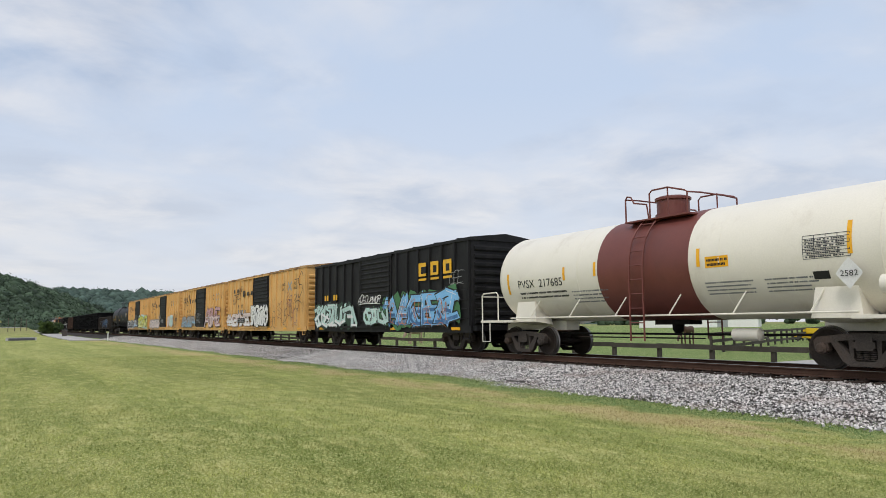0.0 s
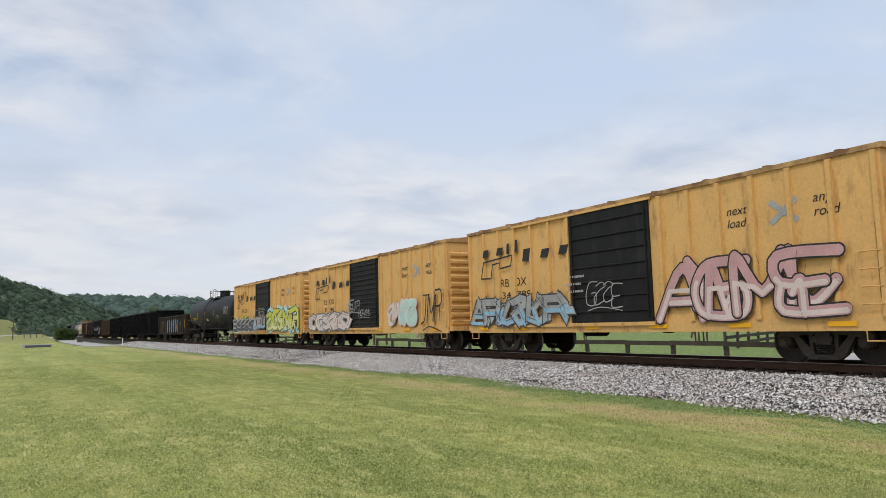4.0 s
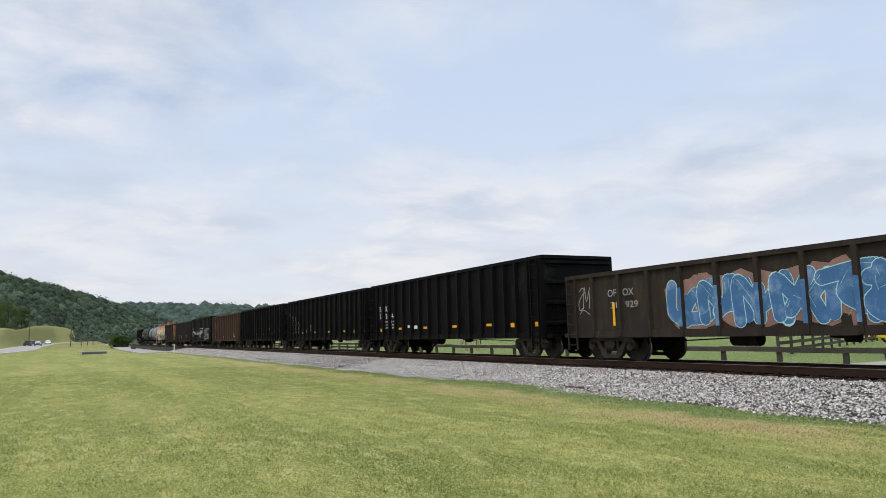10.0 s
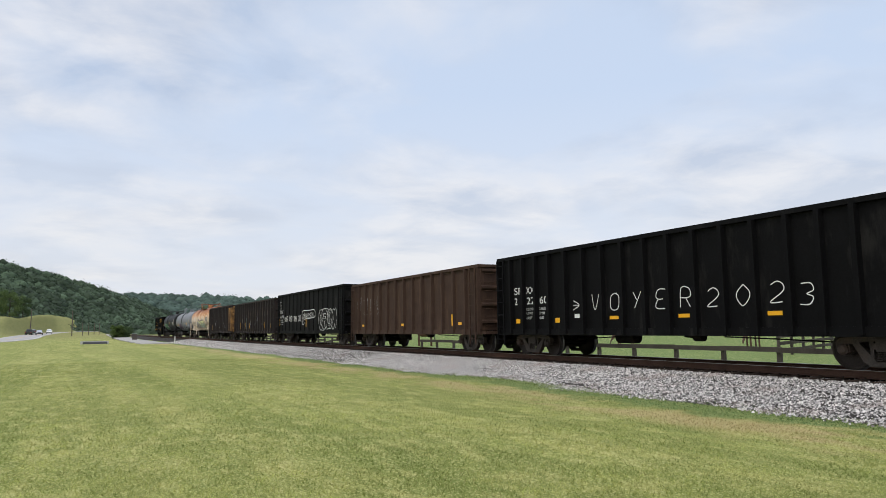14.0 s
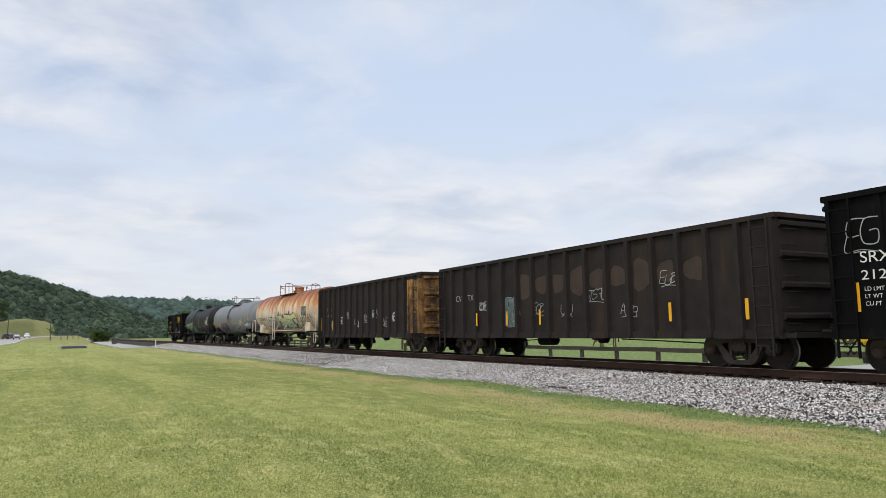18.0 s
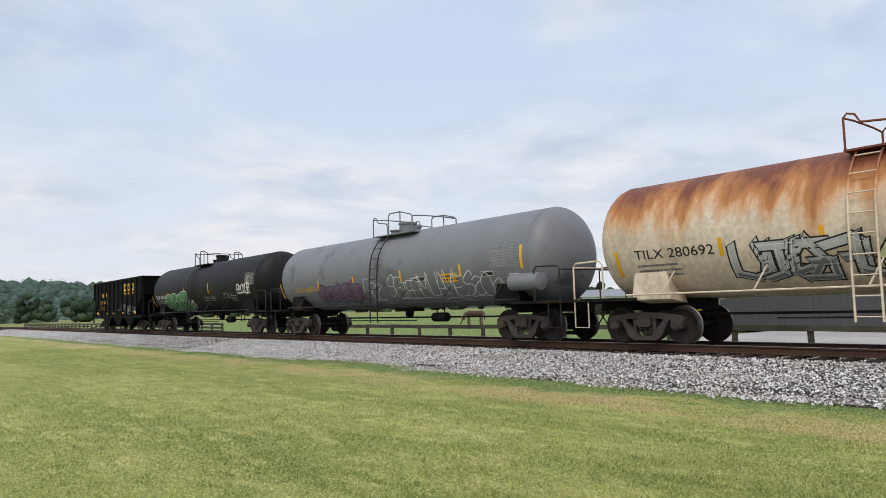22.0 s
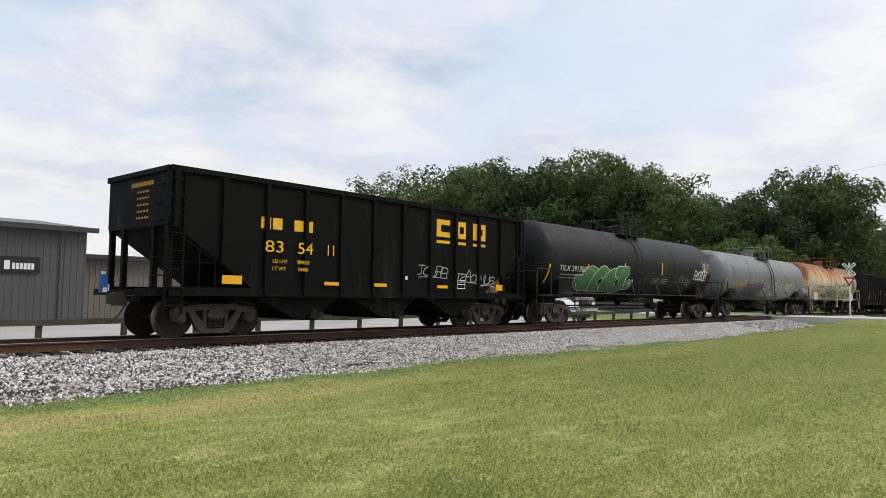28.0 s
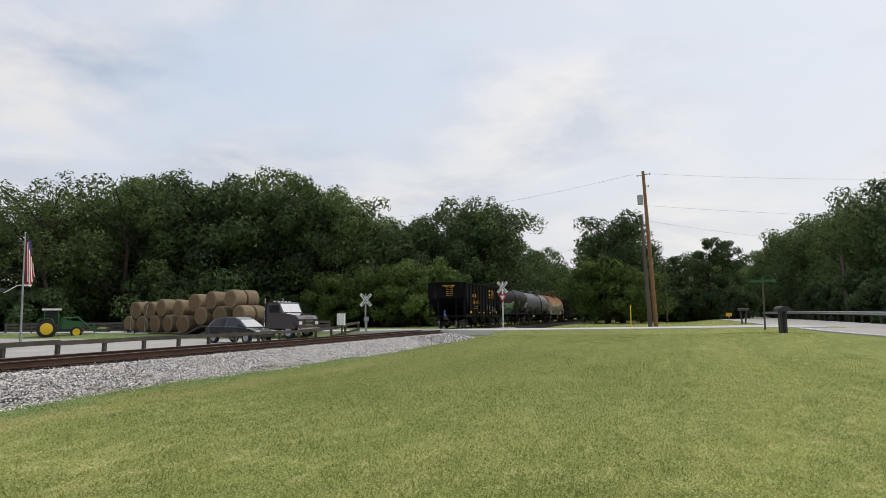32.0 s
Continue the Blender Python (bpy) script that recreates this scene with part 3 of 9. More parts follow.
def turned(bm, c, axis, profile, seg=24):
    """A turned body: (distance along the axis, radius) pairs."""
    d = {"x": (1, 0, 0), "y": (0, 1, 0), "z": (0, 0, 1)}[axis]
    return loft(bm, [ring([c[i] + d[i] * a for i in range(3)], axis, max(r, 0.001), seg) for a, r in profile])


def tube(bm, pts, r=0.02, seg=6):
    """A bent bar along points."""
    pts = [Vector(p) for p in pts]
    rings = []
    for i, p in enumerate(pts):
        d = (pts[min(i + 1, len(pts) - 1)] - pts[max(i - 1, 0)]).normalized()
        a = d.cross(Vector((0.31, 0.17, 0.93)) if abs(d.z) < 0.9 else Vector((1, 0, 0))).normalized()
        b = d.cross(a)
        rings.append([p + a * r * math.cos(2 * math.pi * k / seg) + b * r * math.sin(2 * math.pi * k / seg) for k in range(seg)])
    return loft(bm, rings)


def plate(bm, outline, x0, x1):
    """An outline of (y, z) points as a plate from x0 to x1."""
    return loft(bm, [[(x0, y, z) for y, z in outline], [(x1, y, z) for y, z in outline]])


def finish(bm, name, material, smooth=False):
    bmesh.ops.recalc_face_normals(bm, faces=bm.faces)
    me = bpy.data.meshes.new(name)
    bm.to_mesh(me)
    bm.free()
    me.materials.append(material)
    if smooth:
        me.shade_smooth()
        me.set_sharp_from_angle(angle=radians(35))
    return me


def part(name, bm, material, parent=None, label="", smooth=False, at=None):
    """One mesh object of a bmesh (or of a mesh that is shared) under its thing."""
    me = bm if isinstance(bm, bpy.types.Mesh) else finish(bm, name, material, smooth)
    ob = new(name, me)
    ob.parent = parent
    if at:
        ob.location = at
    if label:
        ob["label"] = label
    return ob


def thing(name, label, category, at=(0, 0, 0), rz=0.0, group=""):
    ob = new(name)
    ob.location, ob.rotation_euler = at, (0, 0, radians(rz))
    return tagged(ob, label, category, group)


def solo(name, bm, material, label, category, group="", kind="", smooth=False, at=None):
    ob = part(name, bm, material, None, "", smooth, at)
    return tagged(ob, label, category, group, kind)


B = bmesh.new
CACHE = {}


def shared(key, build, material, smooth=False):
    """A mesh built once and used by all alike parts."""
    if key not in CACHE:
        CACHE[key] = finish(build(B()), key, material, smooth)
    return CACHE[key]


def raw(name, verts, faces, material):
    me = bpy.data.meshes.new(name)
    me.from_pydata(verts, [], faces)
    me.materials.append(material)
    me.update()
    return me

# ---- the ground ----
def smooth(a, b, v):
    v = max(0.0, min(1.0, (v - a) / (b - a)))
    return v * v * (3 - 2 * v)


def curve_pts(ctrl, n=24):
    """Points of a smooth curve through control points (x, y, z)."""
    out = []
    for i in range(len(ctrl) - 1):
        p0, p1, p2, p3 = ctrl[max(i - 1, 0)], ctrl[i], ctrl[i + 1], ctrl[min(i + 2, len(ctrl) - 1)]
        for k in range(n):
            t = k / n
            out.append(tuple(0.5 * (2 * b + (c - a) * t + (2 * a - 5 * b + 4 * c - d) * t * t + (3 * b - a - 3 * c + d) * t ** 3) for a, b, c, d in zip(p0, p1, p2, p3)))
    return out + [ctrl[-1]]


MAIN_ROAD = curve_pts([(-40, -420, 1.1), (-24, -250, 1.05), (-15, -150, 1.0), (-12.4, -105, 0.98), (-12.0, -75, 0.9), (-12.5, -52, 0.74), (-13.7, -40, 0.6), (-16.5, -28, 0.5), (-22, 0, 0.45), (-22, 60, 0.45), (-13.5, 110, 0.45), (-11, 160, 0.5), (-12, 250, 0.9), (-8, 350, 1.6), (8, 430, 2.0), (45, 500, 2.4), (160, 600, 3)], 10)
ROAD_Y = [p[1] for p in MAIN_ROAD]
ROAD_X = [p[0] for p in MAIN_ROAD]
ROAD_Z = [p[2] for p in MAIN_ROAD]
SIDE_ROAD = [(70, -54, 0.42), (40, -54, 0.45), (24, -54, 0.54), (19, -54, 0.60), (13, -54, 0.60), (8, -54, 0.62), (0, -54.5, 0.68), (-6, -55, 0.745, 3.6), (-10.5, -55, 0.79, 6.0)]


def ground_z(x, y):
    """Lawn level by the camera; it rises to the crossing road and the main road, and dips at the culvert."""
    z = 0.06 * noise.noise((x * 0.12, y * 0.12, 0)) if abs(x) < 200 and abs(y) < 300 else 0.0
    z *= smooth(2, 10, math.hypot(x, y))
    z += 0.56 * smooth(-24, -49, y) * (1 - smooth(9.2, 11.6, x))           # up to the crossing road, not beside the stones
    z += 0.42 * smooth(-9, -15, x) * (1 - 0.8 * smooth(-24, -49, y))    # up to the main road
    z -= 0.75 * math.exp(-((x - 2.5) / 3.0) ** 2 - ((y - 118) / 5.0) ** 2)  # culvert ditch
    if y > 200:                                                         # pasture slope under the hill
        z += 0.6 * smooth(150, 300, y)
    q = x / y if y > 120 else 9
    if -0.5 < q < 0.09:                                                 # beyond the bend of the road
        yr = float(np.interp(q, [-0.5, -0.12, -0.065, -0.048, -0.023, 0.0186, 0.09], [190, 190, 175, 255, 355, 435, 505]))
        top = float(np.interp(q, [-0.5, -0.12, -0.063, -0.033, 0.0036, 0.0334, 0.06, 0.09], [0.03, 0.027, 0.0253, 0.026, 0.019, 0.0125, 0.006, 0.004])) * (yr + 95)
        z += (top - z) * smooth(yr + 6, yr + 95, y)
    z += 0.30 * math.exp(-((x + 6.4) / 3.0) ** 2 - ((y + 39.5) / 5.0) ** 2)  # bank by the roadside box
    d = abs(x - float(np.interp(y, ROAD_Y, ROAD_X))) if -400 < y < 480 else 99
    if d < 9:
        w = 1 - smooth(4.0, 8.5, d)
        z = z * (1 - w) + (float(np.interp(y, ROAD_Y, ROAD_Z)) - 0.05) * w
    if -12 < x < 14 and abs(y + 54.4) < 8:
        w = 1 - smooth(3.3, 7.5 - 3.4 * smooth(9.0, 11.5, x), abs(y + 54.4))
        z = z * (1 - w) + (float(np.interp(-x, [-14, -8, 0, 6, 12], [0.60, 0.62, 0.68, 0.745, 0.80])) - 0.05) * w
    if x > 19:                                                          # yard and pasture behind the track
        z = -0.12 + 0.7 * smooth(60, 200, x) + 0.5 * smooth(-44, -52, y) * (1 - smooth(50, 90, x))
    return z


def build_ground():
    def axis(lo, hi, fine):
        out, v = [], 0.0
        for sign, lim in ((1, hi), (-1, -lo)):
            v, step, pts = 0.0, 0.9, []
            while v < lim:
                pts.append(sign * v)
                v += step
                step = 0.9 if v < 30 else (2.0 if v < 130 else (6.0 if fine and sign > 0 and v < 540 else step * 1.1))
            pts.append(sign * lim)
            out += pts
        return sorted(set(round(q, 3) for q in out))
    xs, ys = axis(-2500, 2500, False), axis(-2500, 2500, True)
    verts = [(x, y, ground_z(x, y)) for y in ys for x in xs]
    n = len(xs)
    faces = [(j * n + i, j * n + i + 1, (j + 1) * n + i + 1, (j + 1) * n + i) for j in range(len(ys) - 1) for i in range(n - 1)]
    ob = new("ground", raw("ground", verts, faces, M["lawn"]))
    ob.data.shade_smooth()
    return tagged(ob, "wide mown lawn with dry patches and faint mowing stripes", "lawn", kind="structure")


build_ground()


def strip(name, pts, half, z, material, label, category, thick=0.12, rise=None):
    """A ribbon of road along plan points, with a thickness."""
    top = []
    n = len(pts)
    for i, p in enumerate(pts):
        a, b = Vector(pts[max(i - 1, 0)][:2]), Vector(pts[min(i + 1, n - 1)][:2])
        d = (b - a).normalized()
        nx, ny = -d.y, d.x
        zz = p[2] if len(p) > 2 else z
        h = p[3] if len(p) > 3 else half
        top.append(((p[0] + nx * h, p[1] + ny * h, zz), (p[0] - nx * h, p[1] - ny * h, zz)))
    bm = B()
    rings = [[l, r, (r[0], r[1], r[2] - thick), (l[0], l[1], l[2] - thick)] for l, r in top]
    loft(bm, rings)
    return solo(name, bm, material, label, category, kind="structure")


strip("road", MAIN_ROAD, 3.9, 0, M["asphalt"], "two-lane grey asphalt road with pale edge lines", "road", 0.12)
for off in (-3.5, 3.5, 0.0):
    line = []
    for i, p in enumerate(MAIN_ROAD):
        a, b = Vector(MAIN_ROAD[max(i - 1, 0)][:2]), Vector(MAIN_ROAD[min(i + 1, len(MAIN_ROAD) - 1)][:2])
        d = (b - a).normalized()
        line.append((p[0] - d.y * off, p[1] + d.x * off, p[2] + 0.006))
    strip("road_line", line, 0.07, 0, M["paintwhite"] if off else M["csxyellow"], "painted line along the road", "road line", 0.004)
# the side road crosses the track and joins the main road
strip("crossing_road", SIDE_ROAD, 3.1, 0, M["concrete"], "pale concrete side road over the level crossing", "road", 0.75)
strip("gravel_lot", [(24.5, -50, 0.06), (24.5, 13.5, 0.06)], 1.4, 0, M["gravel"], "pale gravel yard behind the fence", "yard", 0.1)
solo("gravel_yard", box(B(), 25.9, 60, -50, 17, -0.3, 0.056), M["gravel"], "wide pale gravel yard before the sheds", "yard", kind="structure")
strip("farm_track", [(9.0, 98, 0.10), (8.8, 150, 0.16), (9.6, 211, 0.42), (11, 290, 0.75)], 1.7, 0, M["gravel"], "pale farm track beside the railway", "track")

# ---- the railway ----
TRACK_A, TRACK_B = -420.0, 620.0
bm = B()
prof = [(-5.1, -0.25), (-4.15, 0.0), (-1.75, 0.365), (-1.5, 0.385), (1.5, 0.385), (1.75, 0.365), (3.6, 0.12), (4.4, -0.25)]
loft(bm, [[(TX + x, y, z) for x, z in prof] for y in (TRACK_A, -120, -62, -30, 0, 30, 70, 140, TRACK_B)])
bed = solo("ballast_bed", bm, M["ballast"], "bed of crushed stone under the track, coloured dark as the shaded gaps", "ballast", kind="structure")
track = thing("railway_track", "single track of rusty rails on dark timber ties", "railway track")
track["kind"] = "structure"
for side in (-1, 1):
    x = TX + side * 0.7525
    bm = B()
    rp = [(-0.075, 0), (0.075, 0), (0.075, 0.012), (0.011, 0.03), (0.011, 0.13), (0.037, 0.142), (0.037, 0.168), (-0.037, 0.168), (-0.037, 0.142), (-0.011, 0.13), (-0.011, 0.03), (-0.075, 0.012)]
    loft(bm, [[(x + a, y, RAIL - 0.175 + b) for a, b in rp] for y in (TRACK_A, TRACK_B)])
    rail = part("rail", bm, M["railside"], track, "rust-brown steel rail")
    bm = B()
    box(bm, x - 0.034, x + 0.034, TRACK_A, TRACK_B, RAIL - 0.0065, RAIL)
    part("running_surface", bm, M["railtop"], rail, "bright worn rail head")
TIE_STEP = 0.535


def tie_mesh(bm):
    loft(bm, [[(-1.40, -0.11, -0.16), (-1.40, 0.11, -0.16), (-1.39, 0.105, 0.0), (-1.38, -0.105, 0.0)], [(1.40, -0.11, -0.16), (1.40, 0.11, -0.16), (1.39, 0.105, 0.0), (1.40, -0.105, 0.0)]])
    for s in (-1, 1):
        box(bm, s * 0.7525 - 0.18, s * 0.7525 + 0.18, -0.09, 0.09, 0.001, 0.016)
        for k in (-1, 1):
            box(bm, s * 0.7525 + k * 0.10 - 0.012, s * 0.7525 + k * 0.10 + 0.012, -0.05, -0.02, 0.016, 0.045)
    return bm


rt = random.Random(3)
tie = shared("tie", tie_mesh, M["tie"])
for i in range(int(150 / TIE_STEP)):
    y = -52 + i * TIE_STEP
    ob = part("tie", tie, None, track)
    ob.location = (TX + rt.uniform(-0.05, 0.05), y + rt.uniform(-0.03, 0.03), RAIL - 0.191)
    ob.rotation_euler = (0, 0, rt.uniform(-0.015, 0.015))
bm = B()
for i in range(int(250 / TIE_STEP)):
    y = 98 + i * TIE_STEP
    box(bm, TX - 1.3, TX + 1.3, y - 0.11, y + 0.11, RAIL - 0.35, RAIL - 0.191)
tagged(part("far_ties", bm, M["tie"], track), kind="stuff")


def scatter_stones():
    """Loose crushed stones over the shoulder and the bed, one joined mesh."""
    r = np.random.RandomState(11)
    n = 225000
    y = np.concatenate([r.uniform(-40, 34, int(n * 0.72)), r.uniform(34, 110, int(n * 0.2)), r.uniform(-75, -40, n - int(n * 0.72) - int(n * 0.2))])
    u = r.uniform(0, 1, n)
    x = np.where(u < 0.86, -4.35 + 3.05 * (u / 0.86), -1.3 + 2.9 * (u - 0.86) / 0.14)
    x += np.where(x < -3.7, r.normal(0, 0.16, n) + 0.14 * np.sin(y * 0.7) + 0.1 * np.sin(y * 1.9), 0)
    z = np.interp(x, [-5.1, -4.15, -1.75, -1.5, 1.5], [-0.25, 0.0, 0.365, 0.385, 0.385])
    z = np.maximum(z, 0.0)
    size = r.uniform(0.012, 0.034, n) * (1 + np.clip(np.abs(y - 4) - 30, 0, 80) / 80)
    base = np.array([(1, 0, -0.4), (-1, 0, -0.4), (0, 1, -0.4), (0, -1, -0.4), (0, 0, 1)], float)
    tri = np.array([(0, 2, 4), (2, 1, 4), (1, 3, 4), (3, 0, 4)])
    v = base[None] * (size[:, None, None] * np.array([1.25, 0.85, 0.8])) * r.uniform(0.6, 1.35, (n, 5, 1)) + r.normal(0, 0.005, (n, 5, 3))
    a, b = r.uniform(0, 6.28, n), r.uniform(-0.7, 0.7, n)
    ca, sa, cb, sb = np.cos(a), np.sin(a), np.cos(b), np.sin(b)
    vx, vy, vz = v[..., 0], v[..., 1], v[..., 2]
    vx, vz = vx * cb[:, None] + vz * sb[:, None], -vx * sb[:, None] + vz * cb[:, None]
    vx, vy = vx * ca[:, None] - vy * sa[:, None], vx * sa[:, None] + vy * ca[:, None]
    P = np.stack([vx + (TX + x)[:, None], vy + y[:, None], vz + (z + size * 0.25)[:, None]], -1).reshape(-1, 3)
    F = (tri[None] + 5 * np.arange(n)[:, None, None]).reshape(-1, 3)
    return fast_mesh("ballast_stones", P, F, M["stone"])


def fast_mesh(name, P, F, material):
    me = bpy.data.meshes.new(name)
    me.vertices.add(len(P))
    me.vertices.foreach_set("co", np.ascontiguousarray(P, dtype=np.float32).ravel())
    k = F.shape[1]
    me.loops.add(F.size)
    me.loops.foreach_set("vertex_index", np.ascontiguousarray(F, dtype=np.int32).ravel())
    me.polygons.add(len(F))
    me.polygons.foreach_set("loop_start", np.arange(0, F.size, k, dtype=np.int32))
    me.polygons.foreach_set("loop_total", np.full(len(F), k, dtype=np.int32))
    me.materials.append(material)
    me.update(calc_edges=True)
    me.validate()
    return me


stones = new("ballast_stones", scatter_stones())
tagged(stones, "loose grey crushed stones on the track bed", "ballast", kind="stuff")


def grass():
    """Short mown blades over the near lawn, denser towards the camera."""
    r = np.random.RandomState(5)
    n = 760000
    d = 5.2 + 38.0 * r.uniform(0, 1, n) ** 1.6
    az = r.uniform(math.radians(-32), math.radians(212), n)         # from +y over +x to -y
    x, y = d * np.sin(az), d * np.cos(az)
    keep = (x < 12.0 + 0.2 * np.sin(y * 0.8) + 0.15 * np.sin(y * 2.3) + 0.2 * np.sin(y * 5.1 + 1)) & (y > -49) & (x > -8)
    x, y, d = x[keep], y[keep], d[keep]
    n = len(x)
    tuft = np.array([noise.noise((a * 0.9, b * 0.9, 3.0)) for a, b in zip(x, y)])
    z = np.array([ground_z(a, b) for a, b in zip(x, y)])
    edge = np.clip((x - 10.9) / 0.8, 0, 1)
    far = 1 + d / 26
    h = r.uniform(0.016, 0.042, n) * (1 + 0.5 * tuft) * (1 + 2.2 * edge * r.uniform(0, 1, n) ** 2)
    w = r.uniform(0.003, 0.0065, n) * far
    a = r.uniform(0, 6.283, n)
    lean = r.normal(0, 0.75, (n, 2)) * h[:, None]
    P = np.empty((n, 3, 3))
    P[:, 0] = np.stack([x - w * np.cos(a), y - w * np.sin(a), z - 0.003], -1)
    P[:, 1] = np.stack([x + w * np.cos(a), y + w * np.sin(a), z - 0.003], -1)
    P[:, 2] = np.stack([x + lean[:, 0], y + lean[:, 1], z + h], -1)
    return fast_mesh("grass", P.reshape(-1, 3), np.arange(3 * n).reshape(-1, 3), M["blade"])


tagged(new("grass", grass()), "short mown green grass with dry straw-coloured tips", "grass", kind="stuff")

# ---- the train ----
# A car stands on the rail heads: x across (-x faces the lawn), y along the track, z up from the rail head.
def side_frame_mesh(bm):
    """Cast truck side frame: arched top member, sloping tension members, bearing boxes at the ends."""
    top = [(-1.06, 0.50), (-1.07, 0.62), (-0.98, 0.70), (-0.72, 0.73), (-0.42, 0.77), (0.0, 0.785), (0.42, 0.77), (0.72, 0.73), (0.98, 0.70), (1.07, 0.62), (1.06, 0.50)]
    under = [(-0.96, 0.555), (-0.70, 0.585), (-0.44, 0.63), (0.0, 0.64), (0.44, 0.63), (0.70, 0.585), (0.96, 0.555)]
    plate(bm, top + under[::-1], -0.075, 0.075)
    for s in (-1, 1):
        plate(bm, [(s * 0.70, 0.60), (s * 0.56, 0.62), (s * 0.20, 0.22), (s * 0.20, 0.11), (s * 0.34, 0.11), (s * 0.47, 0.20)], -0.07, 0.07)
        plate(bm, [(s * 0.23, 0.66), (s * 0.33, 0.66), (s * 0.31, 0.20), (s * 0.24, 0.20)], -0.06, 0.06)
        turned(bm, (-0.17, s * 0.889, 0.457), "x", [(0, 0.04), (0.005, 0.085), (0.03, 0.095), (0.05, 0.125), (0.17, 0.125)], 14)
        plate(bm, [(s * 0.75, 0.56), (s * 0.74, 0.42), (s * 0.79, 0.38), (s * 0.80, 0.56)], -0.08, 0.08)
        plate(bm, [(s * 0.985, 0.56), (s * 0.985, 0.38), (s * 1.04, 0.40), (s * 1.06, 0.52)], -0.08, 0.08)
        for k in range(3):
            a = k * 2.094 + 0.4
            cyl(bm, (-0.19, s * 0.889 + 0.06 * math.cos(a), 0.457 + 0.06 * math.sin(a)), "x", 0.014, 0.03, 6)
    plate(bm, [(-0.34, 0.10), (0.34, 0.10), (0.30, 0.205), (-0.30, 0.205)], -0.09, 0.09)
    box(bm, -0.11, 0.08, -0.22, 0.22, 0.47, 0.60)
    return bm


def spring_mesh(bm):
    for k in range(6):
        turned(bm, (0, 0, 0.225 + 0.038 * k), "z", [(0, 0.052), (0.008, 0.066), (0.018, 0.066), (0.026, 0.052)], 10)
    return bm


WHEELSETS = []


def wheelset_mesh(bm):
    cyl(bm, (-1.05, 0, 0), "x", 0.075, 2.10, 10)
    for s in (-1, 1):
        p = [(0.64, 0.10), (0.66, 0.36), (0.66, 0.482), (0.685, 0.486), (0.70, 0.462), (0.80, 0.452), (0.80, 0.40), (0.775, 0.37), (0.735, 0.22), (0.76, 0.14), (0.80, 0.12), (0.80, 0.08)]
        turned(bm, (0, 0, 0), "x", [(s * a, r) for a, r in p], 32)
    return bm


def wheelset():
    """Wheels and axle in one mesh; the running rim is bright."""
    if "wheelset" not in CACHE:
        me = finish(wheelset_mesh(B()), "wheelset", M["wheel"], True)
        me.materials.append(M["tread"])
        for p in me.polygons:
            rr = [math.hypot(me.vertices[v].co.y, me.vertices[v].co.z) for v in p.vertices]
            if min(rr) > 0.449:
                p.material_index = 1
        CACHE["wheelset"] = me
    return CACHE["wheelset"]


def bolster_mesh(bm):
    box(bm, -1.1, 1.1, -0.17, 0.17, 0.42, 0.70)
    for y in (-0.52, 0.52):
        box(bm, -0.95, 0.95, y - 0.05, y + 0.05, 0.30, 0.40)
    cyl(bm, (0, 0, 0.70), "z", 0.24, 0.14, 14)
    return bm


def truck_at(car, y, bearing=None):
    tr = part("truck", shared("truck", bolster_mesh, M["truck"]), None, car, "cast steel two-axle truck", at=(0, y, 0))
    for s in (-1, 1):
        fr = part("side_frame", shared("side_frame%d" % s, lambda bm: side_frame_mesh(bm) if s < 0 else flip(side_frame_mesh(bm)), M["truck"], True), None, tr, at=(s * 1.0, 0, 0))
        for k in (-1, 0, 1):
            part("spring", shared("spring", spring_mesh, M["truck"], True), None, tr, at=(s * 1.0, k * 0.14, 0))
    for a in (-0.889, 0.889):
        ws = part("wheelset", wheelset(), None, tr, "pair of rusty steel wheels on an axle")
        ws.matrix_parent_inverse = Matrix.Translation((0, a, 0.457))     # its own space lies on the axle
        WHEELSETS.append(ws)
    return tr


def flip(bm):
    bmesh.ops.scale(bm, vec=(-1, 1, 1), verts=bm.verts)
    return bm


def coupler_mesh(bm):
    box(bm, -0.07, 0.07, -0.75, 0.0, 0.80, 0.94)
    plate(bm, [(0.0, 0.72), (0.28, 0.72), (0.34, 0.80), (0.34, 0.98), (0.26, 1.02), (0.0, 1.02)], -0.13, 0.02)
    plate(bm, [(0.12, 0.74), (0.34, 0.76), (0.34, 1.0), (0.12, 1.0)], 0.03, 0.14)
    tube(bm, [(-0.20, 0.05, 0.74), (-0.22, 0.22, 0.50), (-0.16, 0.34, 0.36), (-0.10, 0.45, 0.42)], 0.022, 6)
    tube(bm, [(0, -0.05, 1.05), (-0.5, -0.05, 1.05), (-1.35, -0.05, 0.98)], 0.014, 5)
    return bm


def couplers(car, half):
    for s in (-1, 1):
        ob = part("coupler", shared("coupler", coupler_mesh, M["truck"]), None, car, "steel knuckle coupler with an air hose", at=(0, s * (half - 0.02), 0))
        if s < 0:
            ob.rotation_euler = (0, 0, math.pi)


